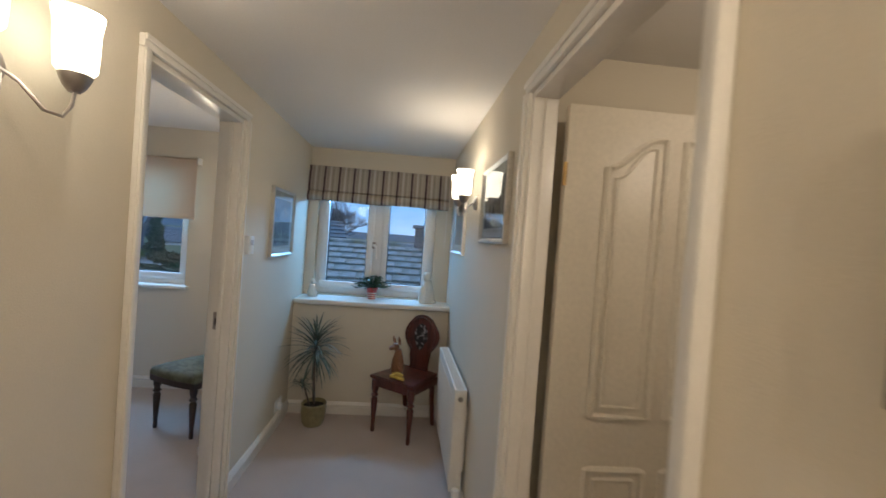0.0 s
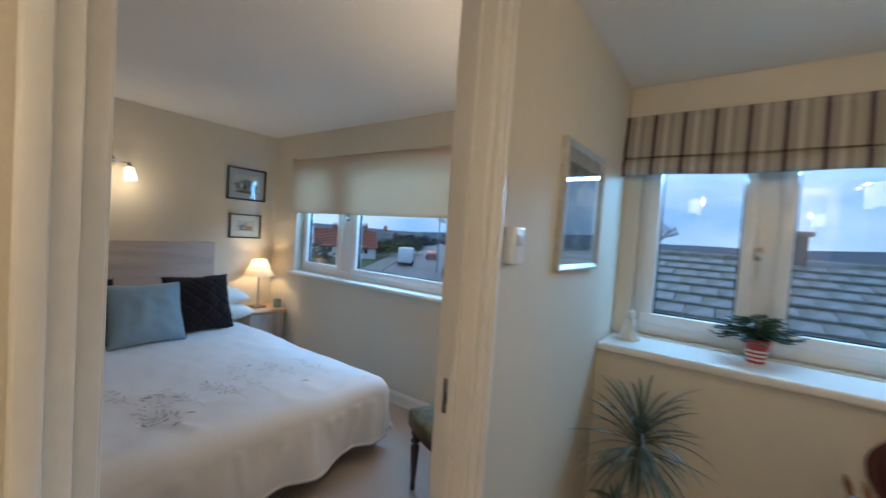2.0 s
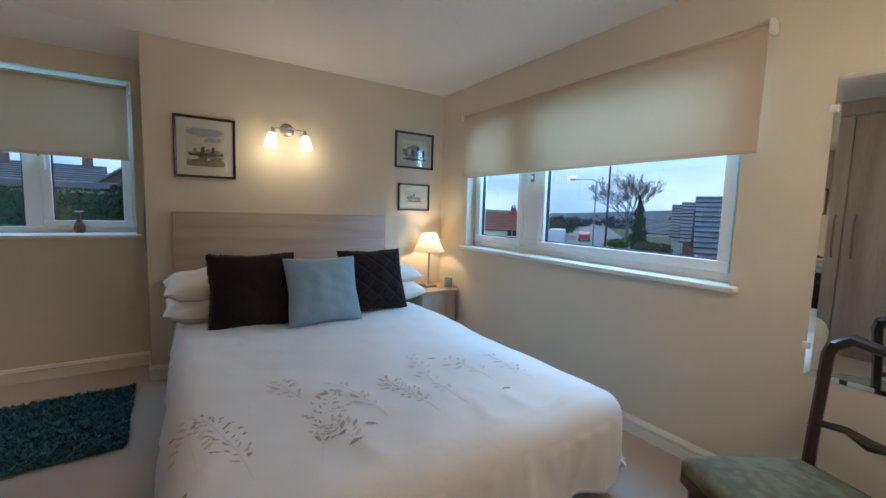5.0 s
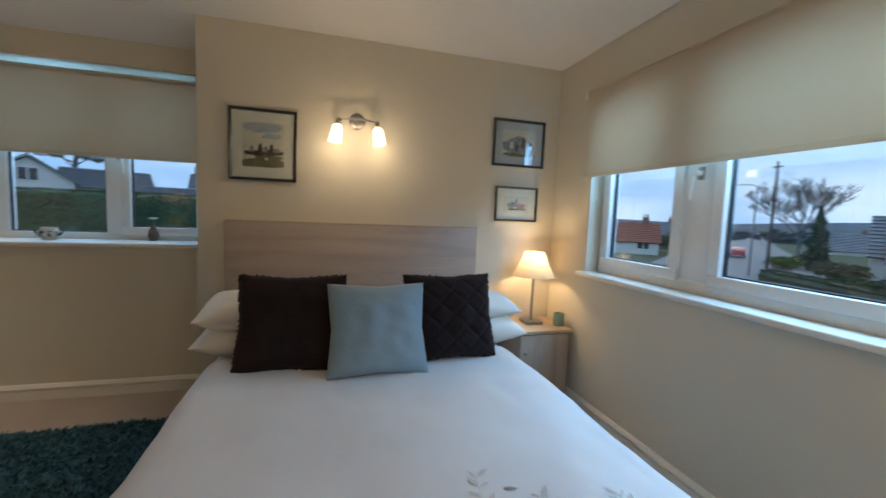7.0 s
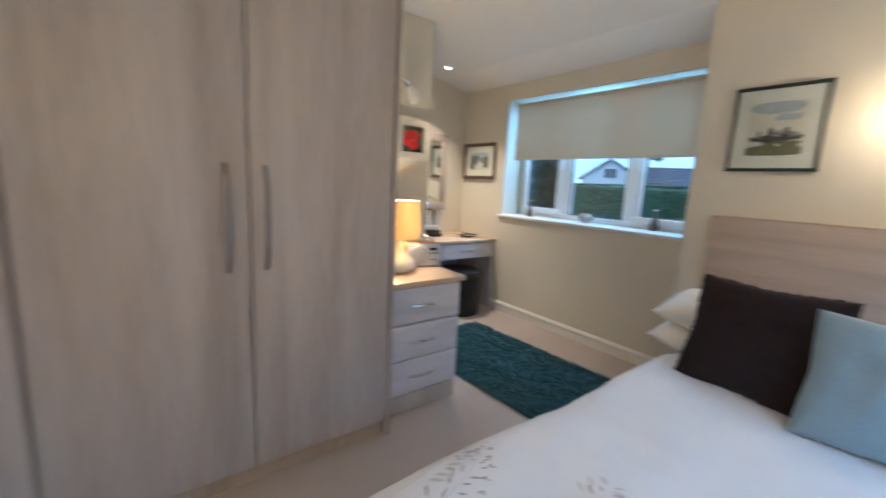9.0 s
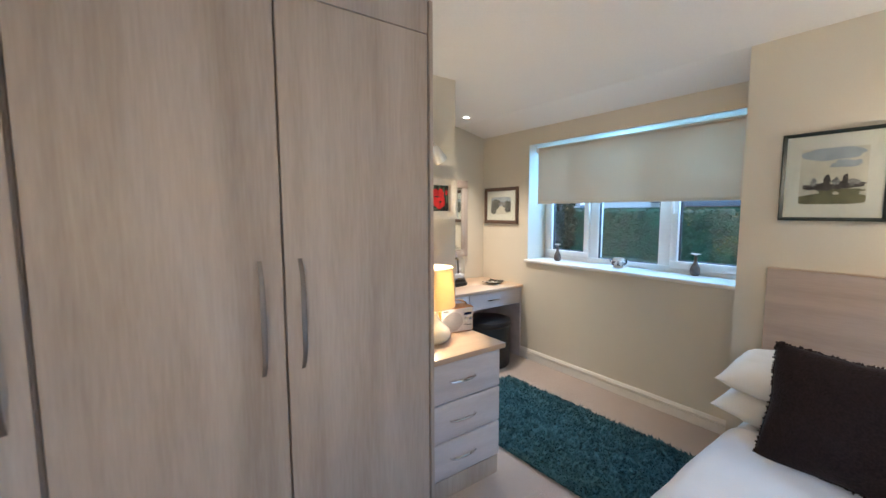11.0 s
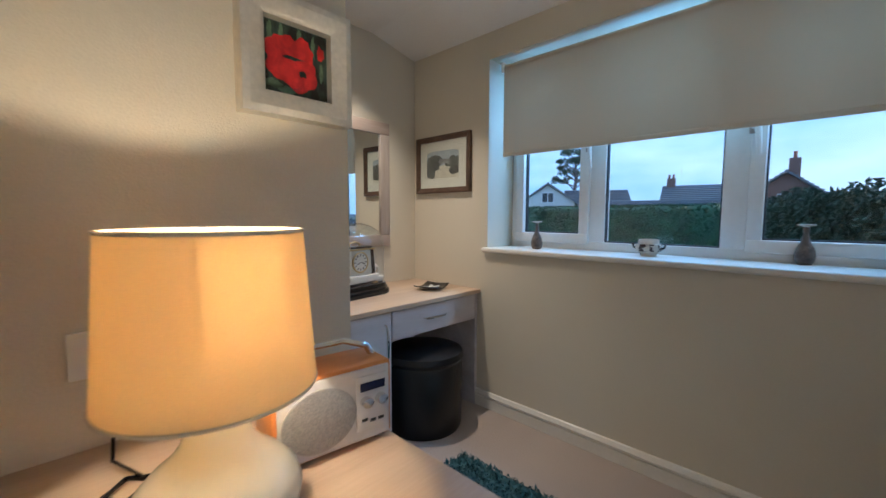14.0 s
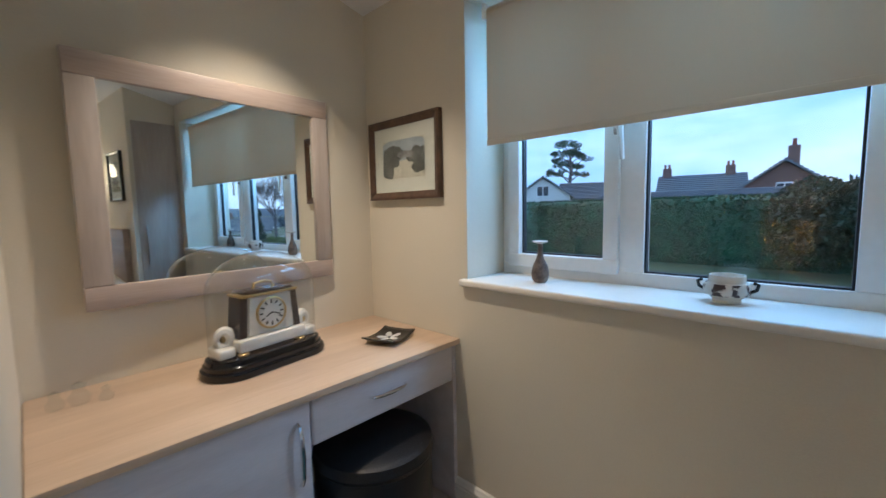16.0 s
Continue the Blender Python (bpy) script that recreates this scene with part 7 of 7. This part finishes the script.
for i in range(9000):
    o_ = front_pt(rnd.random(), rnd.uniform(0.05, 0.95)) + Vector((rnd.uniform(-0.05, 0.05), rnd.uniform(-0.05, 0.05), rnd.uniform(-0.02, 0.08)))
    d1 = Vector((rnd.gauss(0, 1), rnd.gauss(0, 1), rnd.gauss(0.4, 1))).normalized() * rnd.uniform(0.06, 0.13)
    d2 = d1.orthogonal().normalized() * 0.05
    q = len(vs_)
    vs_ += [tuple(o_ - d1), tuple(o_ + d2), tuple(o_ + d1), tuple(o_ - d2)]
    fs_.append((q, q + 1, q + 2, q + 3))
me = bpy.data.meshes.new("leaves")
me.from_pydata(vs_, [], fs_)
me.materials.append(WINTERL)
ob = tagged(new("leaves", me), kind="stuff")
ob.parent = front

# clipped hedge across the garden
hedge = thing("hedge", pose(-15.2, -5.0, -0.3), "dense clipped green hedge across the garden", "hedge")
bm = bmesh.new()
def hedge_pt(u, v):
    a_ = v * 2.0
    y_ = -22 + u * 35.5
    prof = [(0.55, 0.0), (0.6, 0.3), (0.6, 1.2), (0.55, 1.68), (0.4, 1.76), (0.0, 1.79), (-0.4, 1.76), (-0.55, 1.6), (-0.6, 0.9), (-0.55, 0.0)][round(v * 9)]
    k = 0.05 * noise.noise((y_ * 1.3, prof[0] * 3, prof[1] * 2))
    return (prof[0] + k, y_, prof[1] + k * 1.2)
sheet(bm, hedge_pt, 220, 9)
part("clipped_body", bm, HEDGE, hedge, "", 60)
rnd = random.Random(17)
vs_, fs_ = [], []
for i in range(26000):
    y_ = rnd.uniform(-16, 13.4)
    if rnd.random() < 0.75:
        x_, z_ = 0.6 + rnd.uniform(-0.03, 0.07), rnd.uniform(0.0, 1.74)
    else:
        x_, z_ = rnd.uniform(-0.4, 0.55), 1.77 + rnd.uniform(-0.03, 0.06)
    d1 = Vector((rnd.uniform(0, 1), rnd.gauss(0, 1), rnd.gauss(0.2, 1))).normalized() * rnd.uniform(0.03, 0.065)
    d2 = d1.orthogonal().normalized() * 0.024
    o_ = Vector((x_, y_, z_))
    q = len(vs_)
    vs_ += [tuple(o_ - d1), tuple(o_ + d2), tuple(o_ + d1), tuple(o_ - d2)]
    fs_.append((q, q + 1, q + 2, q + 3))
me = bpy.data.meshes.new("leaves")
me.from_pydata(vs_, [], fs_)
me.materials.append(HEDGE)
ob = tagged(new("leaves", me), kind="stuff")
ob.parent = hedge

# houses behind the hedge
house("white_house", garden(-150.6, 45), 29, 7, 5.2, 2.6, 4.4, -0.3, RENDERW, SLATE, "white rendered house with a grey slate roof", [(-2, 0.8, 1.5, 1.2), (2, 0.8, 1.5, 1.2)], [], [(-1, 0, 2.8, 1.2, 1.1), (1, 0, 2.8, 1.2, 1.1), (-1, 0, 0.8, 1.6, 1.1)])
house("bungalow", garden(-169.2, 52), 100, 7.5, 7, 2.3, 4.5, -0.3, BRICKR, SLATE, "brick bungalow with two chimneys", [(-2, 0.8, 1.5, 1.2), (2, 0.8, 1.5, 1.2)], [(-3.2, 0), (2.6, 0)])
house("slate_house", garden(-156.8, 47), 120, 6, 5, 2.4, 3.9, -0.3, RENDERW, SLATE, "pale house with a plain slate roof", [(-1.4, 0.8, 1.3, 1.1), (1.4, 0.8, 1.3, 1.1)])
house("brick_gable_house", garden(-176.9, 40), 3, 8, 5.2, 2.3, 4.25, -0.3, BRICKR, SLATE, "red brick house with its gable to the garden", [(-2, 0.8, 1.5, 1.2), (2, 0.8, 1.5, 1.2)], [(3.4, 0.4)], [(1, 0, 2.2, 0.9, 0.9)])
house("long_garage", garden(-170.5, 30), 96, 12, 4, 1.75, 2.1, -0.3, BRICKR, SLATE, "long low garage with a grey ribbed roof")
house("white_house", garden(-140, 60), 130, 10, 8, 2.6, 5.0, -0.3, RENDERW, SLATE, "white rendered house with a grey slate roof", [(-2, 0.8, 1.5, 1.2), (2, 0.8, 1.5, 1.2)], [(3, 0)])
house("bungalow", garden(165, 48), 70, 10, 8, 2.3, 4.4, -0.3, RENDERW, SLATE, "pale bungalow with a grey roof", [(-2, 0.8, 1.5, 1.2), (2, 0.8, 1.5, 1.2)], [(3, 0)])

pine = thing("pine_tree", pose(*garden(-154.0, 50, -0.3)), "tall open Scots pine behind the houses", "tree")
part("trunk", swept([(0, 0, 0), (0.1, 0, 3), (-0.1, 0.2, 6), (0.1, 0.1, 8.6)], [0.28, 0.24, 0.19, 0.08], 8), BARE, pine)
bm = bmesh.new()
cs, rnd = [], random.Random(44)
for i in range(16):
    a_, z_ = i * 2.4, 5.0 + 0.25 * i
    ln = (2.5 if i < 10 else 1.7) * rnd.uniform(0.55, 1.1)
    e_ = Vector((math.cos(a_) * ln, math.sin(a_) * ln, z_ + rnd.uniform(0.2, 0.9)))
    tube(bm, [(0, 0.1, z_ - 0.5), (e_.x * 0.6, e_.y * 0.6, z_ + 0.1), e_], [0.09, 0.06, 0.03], 5)
    for k in range(3):
        cs.append(((e_.x + rnd.uniform(-0.6, 0.6), e_.y + rnd.uniform(-0.6, 0.6), e_.z + rnd.uniform(-0.15, 0.35)), (rnd.uniform(0.4, 0.75), rnd.uniform(0.4, 0.75), rnd.uniform(0.22, 0.4))))
cs.append(((0.1, 0.1, 9.2), (0.9, 0.9, 0.4)))
part("limbs", bm, BARE, pine)
crown("crown", cs, 75, 0.12, two_tone("scots_pine_needle", (0.05, 0.095, 0.07), (0.12, 0.18, 0.12), 0.8, 5, (1, 1, 1), (0.3, 0.7), 0.1), pine, 45)

# woods between the street and the hills, distance haze mixed into their colour
cs, rnd = [], random.Random(71)
for i in range(64):
    p = far(rnd.uniform(111, 152), rnd.uniform(150, 260), LOW - 1.0)
    r_ = rnd.uniform(4, 8)
    cs.append(((p.x, p.y, p.z + 1.2), (r_, r_, rnd.uniform(1.8, 3.6))))
woods = crown("distant_trees", cs, 150, 0.9, FARWOOD, None, 72, "belt of trees beyond the street, tinted blue-grey for haze")
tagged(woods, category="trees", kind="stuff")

# street furniture and vehicles
pl = thing("telegraph_pole", pose(*far(125.0, 54, LOW)), "weathered timber telegraph pole with wires", "pole")
part("post", turned([(0, -0.3), (0.15, -0.3), (0.10, 11.2), (0, 11.25)], 10), POLEM, pl)
part("crossarm", boxed((-0.5, -0.05, 10.6), (0.5, 0.05, 10.72)), POLEM, pl)
sl = thing("street_lamp", pose(*far(126.6, 46, LOW)), "grey steel street lamp with a swan-neck arm", "street lamp")
part("post", turned([(0, -0.3), (0.09, -0.3), (0.06, 8.0), (0, 8.0)], 10), STEEL, sl)
part("arm", swept([(0, 0, 7.95), (-0.25, -0.18, 8.2), (-1.7, -1.25, 8.2)], 0.04, 8), STEEL, sl)
part("lantern", boxed((-2.3, -1.5, 8.12), (-1.6, -1.15, 8.26), 0.04), STEEL, sl)


def vehicle(name, place, rz, ln, wd, ht, paint, label, van):
    v = thing(name, pose(place.x, place.y, place.z, 0, 0, rz), label, "car")
    bm = bmesh.new()
    if van:
        o_ = [(-ln / 2, 0.35), (ln / 2, 0.35), (ln / 2, 1.0), (ln / 2 - 0.7, 1.25), (ln / 2 - 1.3, ht), (-ln / 2 + 0.1, ht), (-ln / 2, ht - 0.15)]
    else:
        o_ = [(-ln / 2, 0.3), (ln / 2, 0.3), (ln / 2, 0.75), (ln / 2 - 0.9, 0.95), (ln / 2 - 1.6, ht), (-ln / 2 + 0.9, ht), (-ln / 2 + 0.1, 0.95)]
    prism(bm, o_, -wd / 2, wd / 2)
    bmesh.ops.bevel(bm, geom=list(bm.edges), offset=0.09, segments=3, affect="EDGES")
    part("body", bm, paint, v)
    for k in (-1, 1):
        part("window", boxed((ln / 2 - 1.9, k * wd / 2 - 0.015, ht * 0.6), (ln / 2 - 1.1, k * wd / 2 + 0.015, ht * 0.86)), FARGLASS, v, "", 0)
        for x in (-ln / 2 + 0.85, ln / 2 - 0.85):
            w_ = part("wheel", flipped(turned([(0, 0), (0.33, 0), (0.34, 0.1), (0.33, 0.2), (0, 0.2)], 18), pose(x, k * (wd / 2 - 0.05) + 0.1, 0.34, 90, 0, 0)), TYRE, v)
            part("hubcap", flipped(turned([(0, -0.01), (0.2, -0.01), (0.2, 0.21), (0, 0.21)], 14), pose(x, k * (wd / 2 - 0.05) + 0.1, 0.34, 90, 0, 0)), STEEL, w_)


vehicle("van", far(131.2, 56, LOW + 0.05), 128, 5.2, 2.0, 2.35, VANW, "white panel van parked at the kerb", True)
vehicle("car", far(127.7, 72, LOW + 0.05), 128, 4.2, 1.75, 1.45, REDCAR, "red hatchback parked down the street", False)

# hills on the horizon, their blue colour standing in for air haze
bm = bmesh.new()
def hill_pt(u, v):
    a_ = u * 2 * math.pi
    low = max(0.0, 1 - abs(math.degrees(a_) - 132) / 26)
    h = (26 + 26 * max(0, noise.noise((math.cos(a_) * 3, math.sin(a_) * 3, 0.5))) + 4 * noise.noise((math.cos(a_) * 14, math.sin(a_) * 14, 2))) * (1 - 0.62 * low)
    r = 1150 + 300 * v
    return (r * math.cos(a_), r * math.sin(a_), -6 + h * v)
sheet(bm, hill_pt, 160, 1, True)
structure("backdrop", bm, HILL, "wooded hills on the horizon, tinted blue for haze", category="backdrop")

# tiled roof below the landing window
roof = thing("extension_roof", pose(0.3, 13.6, 1.22), "mossy tiled roof of the building beyond the landing", "roof")
SL = math.atan2(1.15, 4.6)
part("underlay", flipped(boxed((-2.3, -7.2, -0.14), (9, 0, -0.05)), Matrix.Rotation(SL, 4, "X")), SLATE, roof, "", 0)
part("back_slope", flipped(boxed((-2.3, 0, -0.14), (9, 6, -0.02)), Matrix.Rotation(-SL, 4, "X")), SLATE, roof, "", 0)
part("ridge", swept([(-2.3, 0, 0.02), (9, 0, 0.02)], 0.13, 8), MOSSTILE, roof, "row of ridge tiles")
part("gable_wall", boxed((-2.2, -6.6, -5.0), (8.8, 5.5, -1.75)), BRICKR, roof, "", 0)
ch_ = part("chimney", boxed((0.90, -0.25, -0.4), (1.57, 0.25, 0.62), 0.02), surface("weathered_grey_brick", (0.15, 0.14, 0.14), 0.9, mottle=(3, 0.2), grain=(14, 0.25)), roof, "brick chimney stack")
part("chimney_cap", boxed((0.82, -0.31, 0.6205), (1.65, 0.31, 0.72), 0.02), SLATE, ch_)
part("chimney_pot", turned([(0, 0.72), (0.11, 0.72), (0.085, 0.9), (0.11, 0.94), (0, 0.94)], 12, (1.27, 0, 0)), SLATE, ch_)
tile_bm = bmesh.new()
box(tile_bm, (-0.205, -0.62, -0.024), (0.205, 0.0, 0.024), 0.006, 1)
tile_me = bpy.data.meshes.new("roof_tile")
tile_bm.to_mesh(tile_me)
tile_bm.free()
tile_me.materials.append(MOSSTILE)
rest_v, rest_f = [], []
rnd = random.Random(23)
rot = Matrix.Rotation(SL, 4, "X")
for r_ in range(13):
    for c_ in range(-5, 21):
        x = c_ * 0.42 + (r_ % 2) * 0.21
        m = rot @ Matrix.Translation((x, -r_ * 0.53 - 0.05, 0.03 + rnd.uniform(-0.004, 0.006))) @ Matrix.Rotation(radians(-5.2) + rnd.uniform(-0.01, 0.01), 4, "X") @ Matrix.Rotation(rnd.uniform(-0.012, 0.012), 4, "Z")
        if -2.4 < x < 3.4:
            o_ = new("roof_tile", tile_me)
            o_.parent = roof
            o_.matrix_basis = m
        else:
            q = len(rest_v)
            rest_v += [tuple(m @ v.co) for v in tile_me.vertices]
            rest_f += [tuple(q + i for i in f.vertices) for f in tile_me.polygons]
me = bpy.data.meshes.new("tiles")
me.from_pydata(rest_v, [], rest_f)
me.materials.append(MOSSTILE)
ob = tagged(new("tiles", me), kind="stuff")
ob.parent = roof
